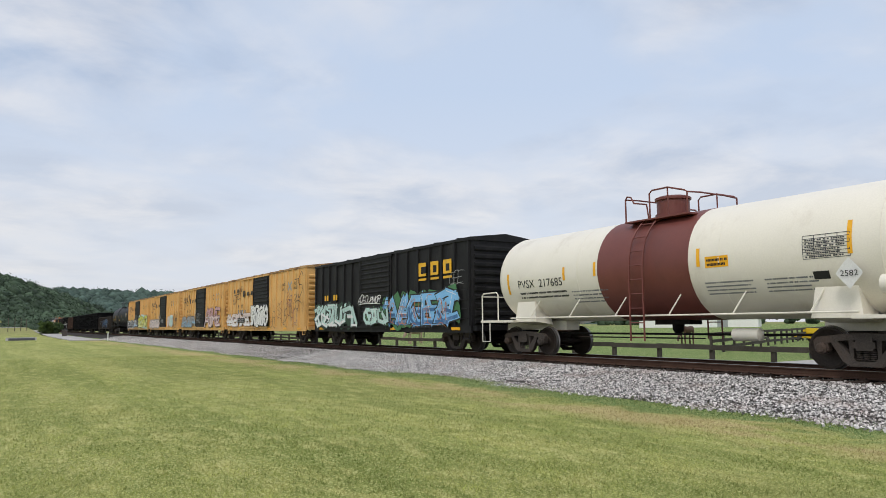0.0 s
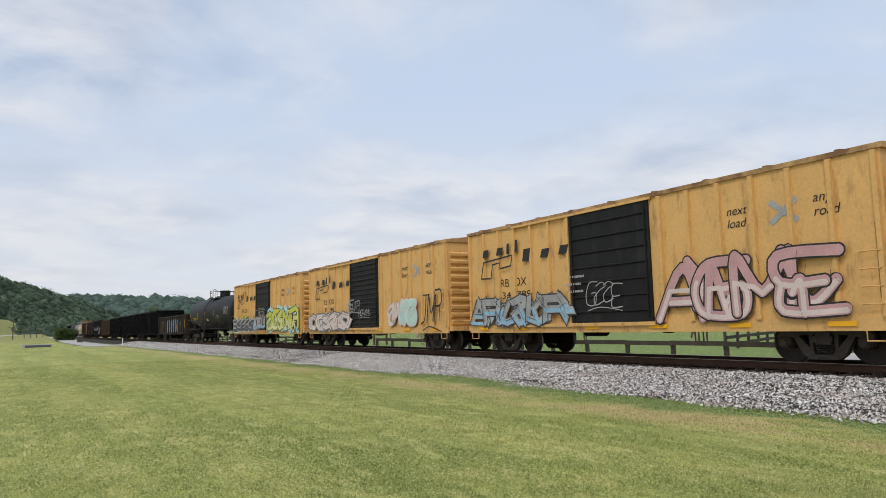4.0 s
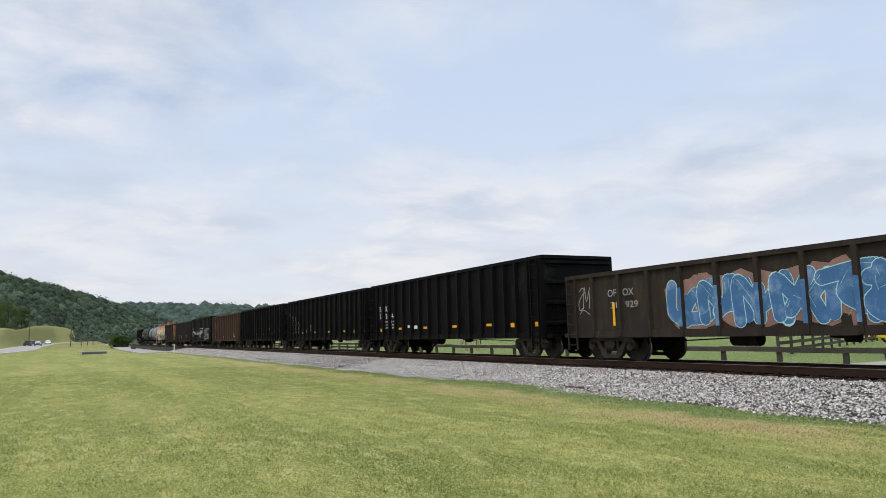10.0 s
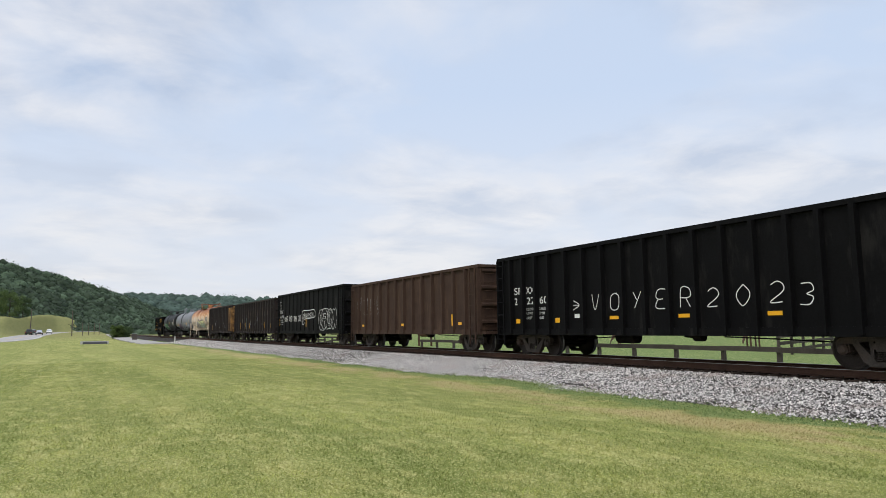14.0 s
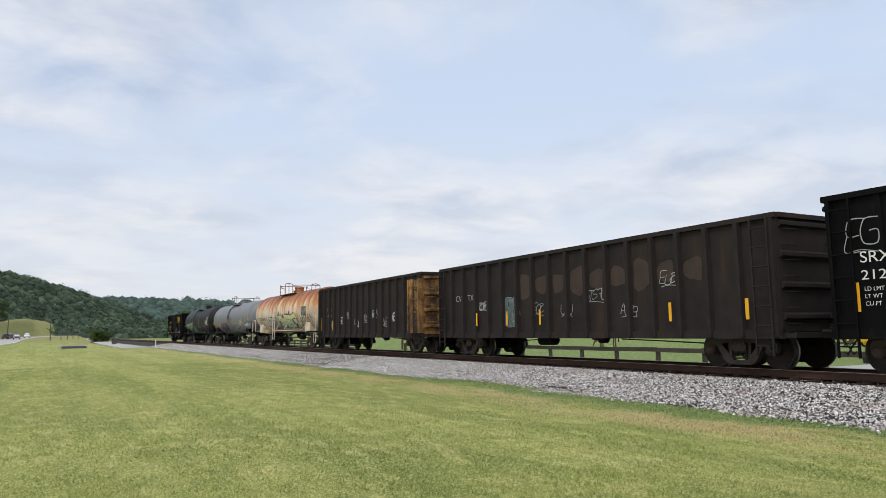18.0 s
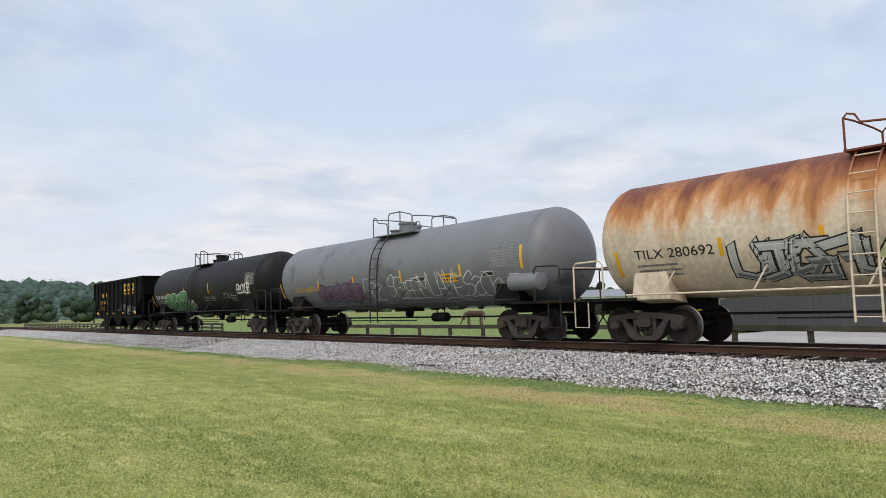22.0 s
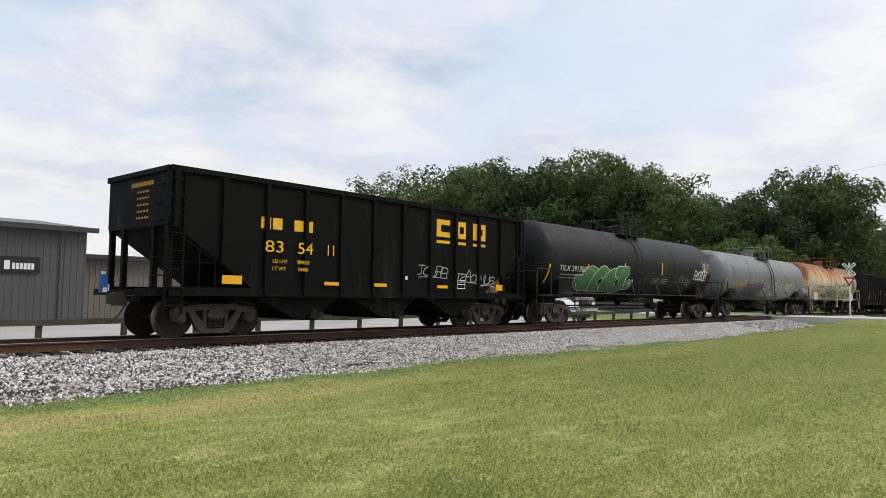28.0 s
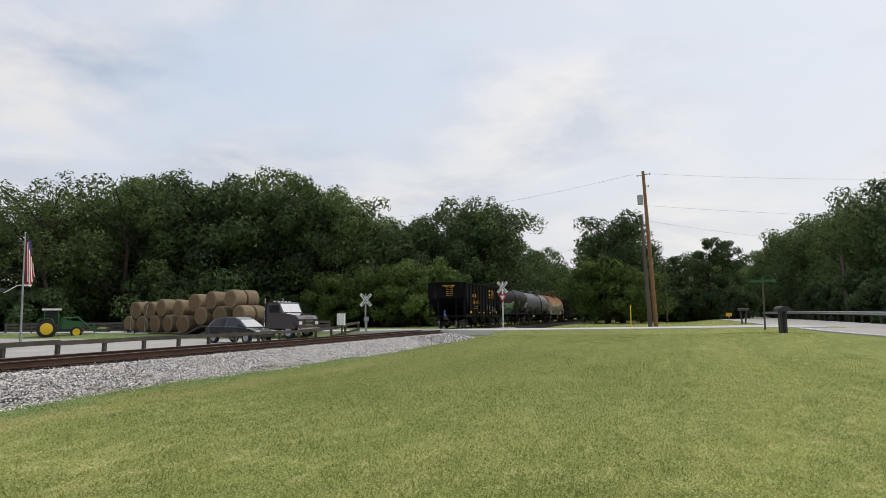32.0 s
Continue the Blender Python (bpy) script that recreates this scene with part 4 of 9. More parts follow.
def underframe(car, half, z=0.95, gear=True):
    bm = B()
    box(bm, -0.22, 0.22, -half + 0.1, half - 0.1, z - 0.12, z + 0.2)
    for k in np.linspace(-half + 2.6, half - 2.6, 5):
        box(bm, -1.45, 1.45, k - 0.07, k + 0.07, z - 0.05, z + 0.18)
    part("center_sill", bm, M["under"], car)
    if gear:
        bm = B()
        turned(bm, (-0.75, 1.2, z - 0.18), "y", [(0, 0.06), (0.05, 0.19), (0.85, 0.19), (0.92, 0.06)], 14)
        part("air_reservoir", bm, M["under"], car, smooth=True)
        bm = B()
        turned(bm, (-0.6, -1.2, z - 0.15), "y", [(0, 0.13), (0.3, 0.13), (0.34, 0.05), (0.7, 0.02)], 12)
        part("brake_cylinder", bm, M["under"], car)
        part("brake_rod", tube(B(), [(-0.6, -1.9, z - 0.15), (-0.3, -3.2, z - 0.2), (-0.2, -half + 2.2, z - 0.3)], 0.02, 5), M["under"], car)
        part("brake_rod", tube(B(), [(-0.5, 2.1, z - 0.15), (-0.3, 3.2, z - 0.2), (-0.2, half - 2.2, z - 0.3)], 0.02, 5), M["under"], car)


def ladder(car, x, y0, y1, z0, z1, n, material, r=0.018, name="ladder"):
    """Side ladder: two stiles and n rungs off the wall."""
    bm = B()
    for y in (y0, y1):
        box(bm, x - 0.045, x, y - 0.022, y + 0.022, z0, z1)
    lad = part(name, bm, material, car)
    me = shared("side_rung%.2f%.3f%s" % (y1 - y0, r, material.name), lambda bm: tube(bm, [(0, 0, 0), (0, y1 - y0, 0)], r, 5), material)
    for i in range(n):
        part("rung", me, None, lad, at=(x - 0.04, y0, z0 + (i + 0.5) * (z1 - z0) / n))
    return lad


def end_ladder(car, y, s, x0, x1, z0, z1, n, material):
    me = shared("rung%.2f%.2f%s" % (x0, x1, material.name), lambda bm: tube(bm, [(x0, 0, 0), (x0, 0.09, 0), (x1, 0.09, 0), (x1, 0, 0)], 0.016, 5), material)
    for i in range(n):
        ob = part("rung", me, None, car, at=(0, y, z0 + (i + 0.5) * (z1 - z0) / n))
        if s < 0:
            ob.rotation_euler = (math.pi, 0, 0)


# ---- paint on the cars ----
class Skin:
    """Where paint lies: a flat side (x) or a tank (centre height and radius)."""

    def __init__(self, x=None, zc=0.0, r=0.0):
        self.x, self.zc, self.r = x, zc, r

    def at(self, y, z, lift):
        if self.x is not None:
            return (self.x - lift, y, max(z, 0.77))
        a = (z - self.zc) / self.r                      # height is measured round the tank
        rr = self.r + lift
        return (-rr * math.cos(a), y, self.zc + rr * math.sin(a))


def fill_shape(bm, skin, outline, lift, dz=0.12):
    """A filled outline laid on the skin in level bands."""
    zs = [p[1] for p in outline]
    lo, hi = min(zs), max(zs)
    n = max(3, int((hi - lo) / dz))
    prev = None
    for i in range(n + 1):
        z = lo + (hi - lo) * min(max(i / n, 0.004), 0.996)
        cut = []
        for (ya, za), (yb, zb) in zip(outline, outline[1:] + outline[:1]):
            if (za <= z) != (zb <= z):
                cut.append(ya + (yb - ya) * (z - za) / (zb - za))
        if len(cut) < 2:
            prev = None
            continue
        row = (bm.verts.new(skin.at(min(cut), z, lift)), bm.verts.new(skin.at(max(cut), z, lift)))
        if prev:
            bm.faces.new((prev[0], prev[1], row[1], row[0]))
        prev = row


def ribbon(bm, skin, pts, w, lift, closed=False):
    """A brush stroke along points."""
    pts = list(pts)
    if closed:
        pts = pts + [pts[0]]
    dense = []
    for a, b in zip(pts, pts[1:]):
        k = max(1, int(math.hypot(b[0] - a[0], b[1] - a[1]) / 0.15))
        dense += [(a[0] + (b[0] - a[0]) * i / k, a[1] + (b[1] - a[1]) * i / k) for i in range(k)]
    dense.append(pts[-1])
    prev = None
    for i, p in enumerate(dense):
        a, b = dense[max(i - 1, 0)], dense[min(i + 1, len(dense) - 1)]
        dy, dz = b[0] - a[0], b[1] - a[1]
        L = math.hypot(dy, dz) or 1
        ny, nz = -dz / L * w / 2, dy / L * w / 2
        row = (bm.verts.new(skin.at(p[0] + ny, p[1] + nz, lift)), bm.verts.new(skin.at(p[0] - ny, p[1] - nz, lift)))
        if prev:
            bm.faces.new((prev[0], prev[1], row[1], row[0]))
        prev = row


def swollen(bm, skin, pts, w, lift):
    """A fat round-ended stroke, as overlapping discs."""
    r, k, left = w / 2, 0, 0.0
    n = 11
    for a, b in zip(pts, pts[1:]):
        L = math.hypot(b[0] - a[0], b[1] - a[1])
        while left <= L:
            f = left / L if L else 0.0
            y, z = a[0] + (b[0] - a[0]) * f, a[1] + (b[1] - a[1]) * f
            h = lift + 0.00001 * k
            def ring(q):
                return [bm.verts.new(skin.at(y + q * math.cos(6.2832 * i / n), z + q * math.sin(6.2832 * i / n), h)) for i in range(n)]
            outer = ring(r)
            if skin.x is not None:
                bm.faces.new(outer)
            else:
                inner = ring(r * 0.5)
                bm.faces.new(inner)
                for i in range(n):
                    bm.faces.new((outer[i], outer[(i + 1) % n], inner[(i + 1) % n], inner[i]))
            k += 1
            left += 0.4 * r
        left -= L


def chiselled(bm, skin, pts, w, lift):
    """A broad stroke with slanting square ends at every bend."""
    for k, (a, b) in enumerate(zip(pts, pts[1:])):
        L = math.hypot(b[0] - a[0], b[1] - a[1]) or 1
        dy, dz = (b[0] - a[0]) / L, (b[1] - a[1]) / L
        e = 0.32 * w
        n = max(1, int((L + 2 * e) / 0.15)) if skin.x is None else 1
        prev = None
        for i in range(n + 1):
            s = -e + (L + 2 * e) * i / n
            row = [bm.verts.new(skin.at(a[0] + dy * (s + q * 0.25 * w) - dz * q * w / 2, a[1] + dz * (s + q * 0.25 * w) + dy * q * w / 2, lift + 0.00004 * k)) for q in (-1, 0, 1)]
            if prev:
                bm.faces.new((prev[0], prev[1], row[1], row[0]))
                bm.faces.new((prev[1], prev[2], row[2], row[1]))
            prev = row


def rect(bm, skin, y0, y1, z0, z1, lift=0.004):
    n = 1 if skin.x is not None else max(1, int(abs(z1 - z0) / 0.15))
    prev = None
    for i in range(n + 1):
        z = z0 + (z1 - z0) * i / n
        row = (bm.verts.new(skin.at(y0, z, lift)), bm.verts.new(skin.at(y1, z, lift)))
        if prev:
            bm.faces.new((prev[0], prev[1], row[1], row[0]))
        prev = row


def paint(name, car, build, material, label=""):
    bm = B()
    build(bm)
    return part(name, bm, material, car, label)


def reflectors(car, skin, ys, z, w=0.45, h=0.13, tall=()):
    for y in ys:
        paint("reflector", car, lambda bm: rect(bm, skin, y - w / 2, y + w / 2, z - h / 2, z + h / 2, 0.008), M["reflect"], "yellow reflector stripe")
    for y, za, zb in tall:
        paint("reflector", car, lambda bm: rect(bm, skin, y - 0.05, y + 0.05, za, zb, 0.008), M["reflect"], "yellow reflector stripe")


def bars(car, skin, y, z, n, w, h, material, name="stencil", seed=1, gap=0.35):
    """A line of writing as plain bars; reading runs towards -y."""
    r = random.Random(seed)
    if h <= 0.12:
        n, w, h, gap = int(n * 1.7), w * 0.64, h * 0.75, 0.25
    def build(bm):
        p = y
        for i in range(n):
            if n > 5 and r.random() < 0.16:
                p -= w * 0.9
            rect(bm, skin, p, p - w, z, z + h, 0.006)
            p -= w * (1 + gap)
    return tagged(paint(name, car, build, material), kind="stuff")


def words(car, skin, text, y, z, size, material, name="lettering", slant=0.0, label="", width=0.0):
    """Lettering on the lawn side; y is where the line begins."""
    cu = bpy.data.curves.new(name, "FONT")
    cu.body, cu.size, cu.shear = text, size, slant
    tmp = bpy.data.objects.new("tmp", cu)
    me = bpy.data.meshes.new_from_object(tmp)
    bpy.data.objects.remove(tmp)
    span = max((v.co.x for v in me.vertices), default=1.0) or 1.0
    k = width / span if width else 1.0
    for v in me.vertices:
        v.co = skin.at(y - v.co.x * k, z + v.co.y, 0.0075)
    me.materials.append(material)
    return part(name, me, None, car, label)


def blob(r, y, z, w, h, lobes=14, rough=0.22):
    pts, ph = [], r.uniform(0, 6)
    for k in range(lobes * 2):
        a = 2 * math.pi * k / (lobes * 2)
        q = 1 + rough * math.sin(3 * a + ph) + rough * r.uniform(-0.5, 0.5)
        sy, sz = math.copysign(abs(math.cos(a)) ** 0.6, math.cos(a)), math.copysign(abs(math.sin(a)) ** 0.6, math.sin(a))
        pts.append((y + w / 2 * q * sy, z + h / 2 * q * sz))
    return pts


# letter-like skeletons on a grid 4 wide and 6 high, strokes parted by a slash
FORMS = ("45 36 15 04 13 33 42 31 10 01", "00 06/06 36 44 33 03/33 40", "06 46/26 21 00", "05 26 45 24 02 10 41", "00 06 22 46 40", "06 01 20 41 46",
         "46 06 03 33/03 00 40", "00 26 40/12 32", "05 36 45 40/23 43", "06 02 20/46 42 20", "01 20 42 45 26 04 01", "46 16 04 02 10 40 43 23")
HAND = {"V": "06 20 46", "O": "26 05 01 20 41 45 26 36", "Y": "06 23/46 10", "E": "46 16 04 13 33/13 01 10 40", "R": "00 06 36 44 33 03/23 40", "2": "05 26 45 43 00 40", "0": "26 04 02 20 42 44 26",
        "3": "06 36 44 23 42 30 00", "G": "45 26 04 02 10 30 42 43 23", "A": "00 26 40/12 32", "N": "00 06 40 46", "D": "06 00 20 42 44 26 06", "S": "45 26 05 14 33 42 20 01", "J": "06 46/26 21 10 01",
        "K": "06 00/46 03 40", "!": "36 22/20 21", ".": "10 20", ">": "05 43 01/03 43"}


def strokes_of(code):
    return [[(int(p[0]) / 4, int(p[1]) / 6) for p in st.split()] for st in code.split("/")]


def graffiti(car, skin, y0, y1, z0, z1, fill, line, n, seed, second=None, back=None, stroke=0.07, label="spray-painted graffiti", spiky=False, inner=True, forms=None, fat=0.0):
    """A row of n swollen shapes from y0 (rear) to y1: a cloud behind, outlines, a two-tone fill and thin shines."""
    r = random.Random(seed)
    w = (y0 - y1) / n
    H = z1 - z0
    fat = fat or min(0.26 * H, 0.32 * w) * (0.9 if spiky else 1.15)
    letters = []
    for i in range(n):
        lean, up, low = r.uniform(-0.15, 0.15), r.uniform(0.88, 1.06), r.uniform(-0.05, 0.08)
        strokes = []
        for st in strokes_of(forms[i] if forms else r.choice(FORMS)):
            pts = [(y0 - (i + 0.5 + (0.92 if forms else 1.2) * (a - 0.5) + lean * (b - 0.5)) * w, z0 + fat * 0.5 + (H - fat) * (low + (up - low) * b)) for a, b in st]
            strokes.append(pts if spiky else curve_pts(pts, 4))
        for k in range(r.choice((1, 2)) if not forms else 0):     # arrows and hooks that cross the shape
            a, b = r.uniform(0.0, 1.0), r.choice((0.0, 1.0))
            pts = [(a, b)]
            for q in range(2):
                a, b = a + r.uniform(-0.5, 0.6), abs(b - r.uniform(0.4, 0.9))
                pts.append((a, min(b, 1.0)))
            pts = [(y0 - (i + p) * w, z0 + fat * 0.5 + (H - fat) * q) for p, q in pts]
            strokes.insert(0, pts if spiky else curve_pts(pts, 4))
        letters.append(strokes)
    base, step = 0.005, 0.0052
    def layer(material, grow, off, shift=0.0):
        def build(bm):
            for i, strokes in enumerate(letters):
                for k, st in enumerate(strokes):
                    if shift:
                        st = [(p, q - shift) for p, q in st if q < z0 + 0.62 * H]
                    if len(st) > 1:
                        (chiselled if spiky else swollen)(bm, skin, st, fat * 0.5 if shift else fat + grow, base + off + step * i + 0.00025 * k)
        paint("graffiti", car, build, M[material], label)
    if back:
        def cloud(bm):
            for k in range(2 * n):
                fill_shape(bm, skin, blob(r, y0 - (k + 0.5) * w / 2, z0 + H * r.uniform(0.42, 0.62), w * r.uniform(0.7, 1.1), H * r.uniform(0.8, 1.15)), 0.002 + 0.0001 * k, 0.08)
        paint("graffiti", car, cloud, M[back], label)
    layer(line, 2 * stroke, 0.0004)              # each shape lies over the one before it
    layer(fill, 0.0, 0.0020)
    if second:
        layer(second, 0.0, 0.0036, 0.12 * fat)
    lift = base + step * n + 0.002
    if inner:
        def shine(bm):
            for i, strokes in enumerate(letters):
                for st in strokes:
                    k = max(2, len(st) // 3)
                    o = r.randrange(0, max(1, len(st) - k))
                    ribbon(bm, skin, [(a + fat * 0.22, b + fat * 0.2) for a, b in st[o:o + k]], stroke * 0.4, lift)
        paint("graffiti", car, shine, M["white" if line == "black" and fill not in ("white", "yellow") else line], label)
    top = lift + 0.002
    def flecks(bm):
        for k in range(2 * n):               # drips and stray marks
            a, b = r.uniform(y1, y0), r.uniform(z0 + 0.1 * H, z1)
            ribbon(bm, skin, [(a, b), (a + r.uniform(-0.1, 0.1) * w, b - r.uniform(0.05, 0.25) * H)], r.uniform(0.15, 0.4) * stroke, top)
    paint("graffiti", car, flecks, M[line], label)


def handwriting(car, skin, text, y, z, w, h, material, pitch, stroke=0.035, seed=1, label="sprayed white handwriting", curved=True):
    """Separate sprayed letters, one every pitch metres towards -y."""
    r = random.Random(seed)
    for i, ch in enumerate(text):
        if ch == " ":
            continue
        dy, dz, k = r.uniform(-0.06, 0.06) * w, r.uniform(-0.08, 0.08) * h, r.uniform(0.9, 1.1)
        def build(bm):
            for q, st in enumerate(strokes_of(HAND[ch])):
                pts = [(y - i * pitch + dy - a * w * k - 0.12 * w * b, z + dz + b * h * k) for a, b in st]
                ribbon(bm, skin, curve_pts(pts, 4) if curved and len(pts) > 2 else pts, stroke, 0.012 + 0.001 * q)
        paint("graffiti", car, build, M[material], label)


def tag_scrawl(car, skin, y, z, w, h, material, seed, stroke=0.03, loops=7):
    """A quick one-line tag, looped like handwriting."""
    r = random.Random(seed)
    n = max(2, min(loops, int(1.6 * w / h + 1)))
    for i in range(n):
        up, lean, k = r.uniform(-0.15, 0.15) * h, r.uniform(0.0, 0.5), r.uniform(0.8, 1.15)
        runs = []
        for st in strokes_of(r.choice(FORMS)):
            runs.append(curve_pts([(y - (i + 0.5 + 1.15 * (a - 0.5) + lean * (b - 0.5)) * w / n, z + up + b * h * k) for a, b in st], 4))
        def build(bm):
            for q, pts in enumerate(runs):
                ribbon(bm, skin, pts, stroke * r.uniform(0.8, 1.2), 0.012 + 0.0008 * q + 0.002 * (i % 3))
        paint("graffiti", car, build, M[material], "sprayed scrawl")
    tail = r.uniform(0.1, 0.3) * h
    paint("graffiti", car, lambda bm: ribbon(bm, skin, curve_pts([(y, z - tail), (y - w * 0.4, z - tail * 0.4), (y - w, z - tail * 1.2)], 4), stroke * 0.8, 0.010), M[material], "sprayed scrawl")


# ---- box cars ----
def boxcar(name, label, half, style, seed, posts=6, door=(-1.3, 1.85), eave=4.20):
    car = thing(name, label, "box car", group="freight train")
    hw = 1.55
    body, dark = (M["yellow"], M["boxblack"]) if style == "yellow" else (M["boxblack"], M["boxblack"])
    x = -hw
    sk = Skin(x)
    bm = B()
    box(bm, -hw, hw, -half, half, 0.98, eave)
    part("body", bm, body, car)
    for s in (-1, 1):
        bm = B()
        plate(bm, [(-half, 0.72), (half, 0.72), (half, 0.99), (-half, 0.99)], s * hw - 0.03, s * hw + 0.03)
        part("side_sill", bm, body, car)
    bm = B()
    rr = [(-hw - 0.05, eave - 0.06), (-hw - 0.05, eave + 0.05), (0, eave + 0.24), (hw + 0.05, eave + 0.05), (hw + 0.05, eave - 0.06)]
    loft(bm, [[(a, y, b) for a, b in rr] for y in (-half - 0.06, half + 0.06)])
    part("roof", bm, M["rustyroof"] if style == "yellow" else dark, car, "ribbed car roof with rusty edges" if style == "yellow" else "ribbed car roof")
    for i in range(9):
        y = -half + (i + 0.5) * 2 * half / 9
        bm = B()
        loft(bm, [[(a, y + k, b + 0.03) for a, b in rr[1:4]] + [(a, y + k, b) for a, b in rr[3:0:-1]] for k in (-0.05, 0.05)])
        part("roof_rib", bm, M["rustyroof"] if style == "yellow" else dark, car)
    # upright posts, thicker at the ends
    ys = [y for y in np.linspace(-half + 0.12, half - 0.12, 2 * posts + 3) if not door[0] - 0.05 < y < door[1] + 0.05]
    for s in (-1, 1):
        for y in ys:
            key = "post_%s_%.2f" % (style, eave)
            me = shared(key, lambda bm: loft(bm, [[(-0.08, -0.05, z), (-0.08, 0.05, z), (0.0, 0.06, z), (0.0, -0.06, z)] for z in (0.99, eave - 0.08)]), body)
            ob = part("side_post", me, None, car, at=(s * hw, y, 0))
            if s > 0:
                ob.rotation_euler = (0, 0, math.pi)
            elif style == "yellow":
                rs = random.Random(int(1000 * (y + half)) + seed)
                low = rs.uniform(1.0, 1.7)
                streak = B()
                rect(streak, Skin(-hw), y + 0.062, y + rs.uniform(0.085, 0.12), low, rs.uniform(low + 0.9, eave - 0.1), 0.003)
                part("rust_streak", streak, M["ruststreak"], car, "brown rust streak beside the post")
    # sliding door with ribs
    for s in (-1, 1):
        d0, d1 = (door if s < 0 else (-door[1], -door[0]))
        bm = B()
        a, b = (s * hw, s * (hw + 0.06))
        box(bm, min(a, b), max(a, b), d0, d1, 1.0, eave - 0.12)
        dr = part("door", bm, dark, car, "ribbed black sliding door")
        n = 13 if seed % 2 else 7
        for i in range(n):
            z = 1.1 + (i + 0.5) * (eave - 1.32) / n
            key = "doorrib%.2f%d" % (d1 - d0, n)
            hgt = 0.05 if n > 8 else 0.035
            me = shared(key, lambda bm: loft(bm, [[(0.0, y, -hgt), (-0.045, y, -hgt * 0.4), (-0.045, y, hgt * 0.4), (0.0, y, hgt)] for y in (-(d1 - d0) / 2 + 0.08, (d1 - d0) / 2 - 0.08)]), dark)
            ob = part("door_rib", me, None, dr, at=(s * (hw + 0.058), (d0 + d1) / 2, z))
            if s > 0:
                ob.rotation_euler = (0, 0, math.pi)
        bm = B()
        box(bm, min(a, s * (hw + 0.10)), max(a, s * (hw + 0.10)), d0 - 0.1, d1 + (d1 - d0) * 0.9, 0.90, 1.0)
        part("door_track", bm, body, car)
        bm = B()
        box(bm, min(a, s * (hw + 0.10)), max(a, s * (hw + 0.10)), d0 - 0.1, d1 + (d1 - d0) * 0.9, eave - 0.12, eave - 0.05)
        part("door_track", bm, body, car)
        for y in (d0 + 0.12, d1 - 0.12):
            part("lock_rod", tube(B(), [(s * (hw + 0.09), y, 1.1), (s * (hw + 0.09), y, eave - 0.2)], 0.022, 6), dark, dr)
        bm = B()
        box(bm, min(s * (hw + 0.07), s * (hw + 0.12)), max(s * (hw + 0.07), s * (hw + 0.12)), d1 - 0.25, d1 - 0.05, 1.9, 2.15)
        part("lock_box", bm, dark, dr)
    # corrugated ends
    for e in (-1, 1):
        for i in range(10):
            z = 1.12 + i * 0.30
            me = shared("endrib_" + style, lambda bm: loft(bm, [[(q, 0, -0.115), (q, 0.075, -0.05), (q, 0.085, 0.05), (q, 0, 0.115)] for q in (-1.42, 1.42)]), body)
            ob = part("end_rib", me, None, car, at=(0, e * half, z))
            if e < 0:
                ob.rotation_euler = (0, 0, math.pi)
        box_b = B()
        box(box_b, -1.5, 1.5, min(e * half, e * (half + 0.22)), max(e * half, e * (half + 0.22)), 0.80, 0.98)
        part("end_sill", box_b, body, car)
        bm = B()
        for zz in (1.25, 1.6, 1.95, 2.3):
            yy = e * (half - 0.12)
            part("grab_iron", tube(B(), [(x - 0.005, yy, zz), (x - 0.10, yy, zz), (x - 0.10, yy - e * 0.42, zz), (x - 0.005, yy - e * 0.42, zz)], 0.014, 5), body, car)
        for zz in (0.52,):
            yy = e * (half - 0.12)
            tube(bm, [(x - 0.02, yy, 0.80), (x - 0.02, yy, zz), (x - 0.02, yy - e * 0.42, zz), (x - 0.02, yy - e * 0.42, 0.80)], 0.018, 5)
        part("sill_step", bm, body, car)
        end_ladder(car, e * half, e, -1.35, -0.95, 1.0, 2.6, 4, body)
    bm = B()
    turned(bm, (0.85, -half - 0.02, 3.0), "y", [(0, 0.04), (-0.14, 0.04), (-0.15, 0.24), (-0.18, 0.26), (-0.20, 0.24)], 16)
    part("brake_wheel", bm, dark, car)
    underframe(car, half)
    couplers(car, half + 0.2)
    for s in (-1, 1):
        truck_at(car, s * (half - 1.75))
    return car, sk


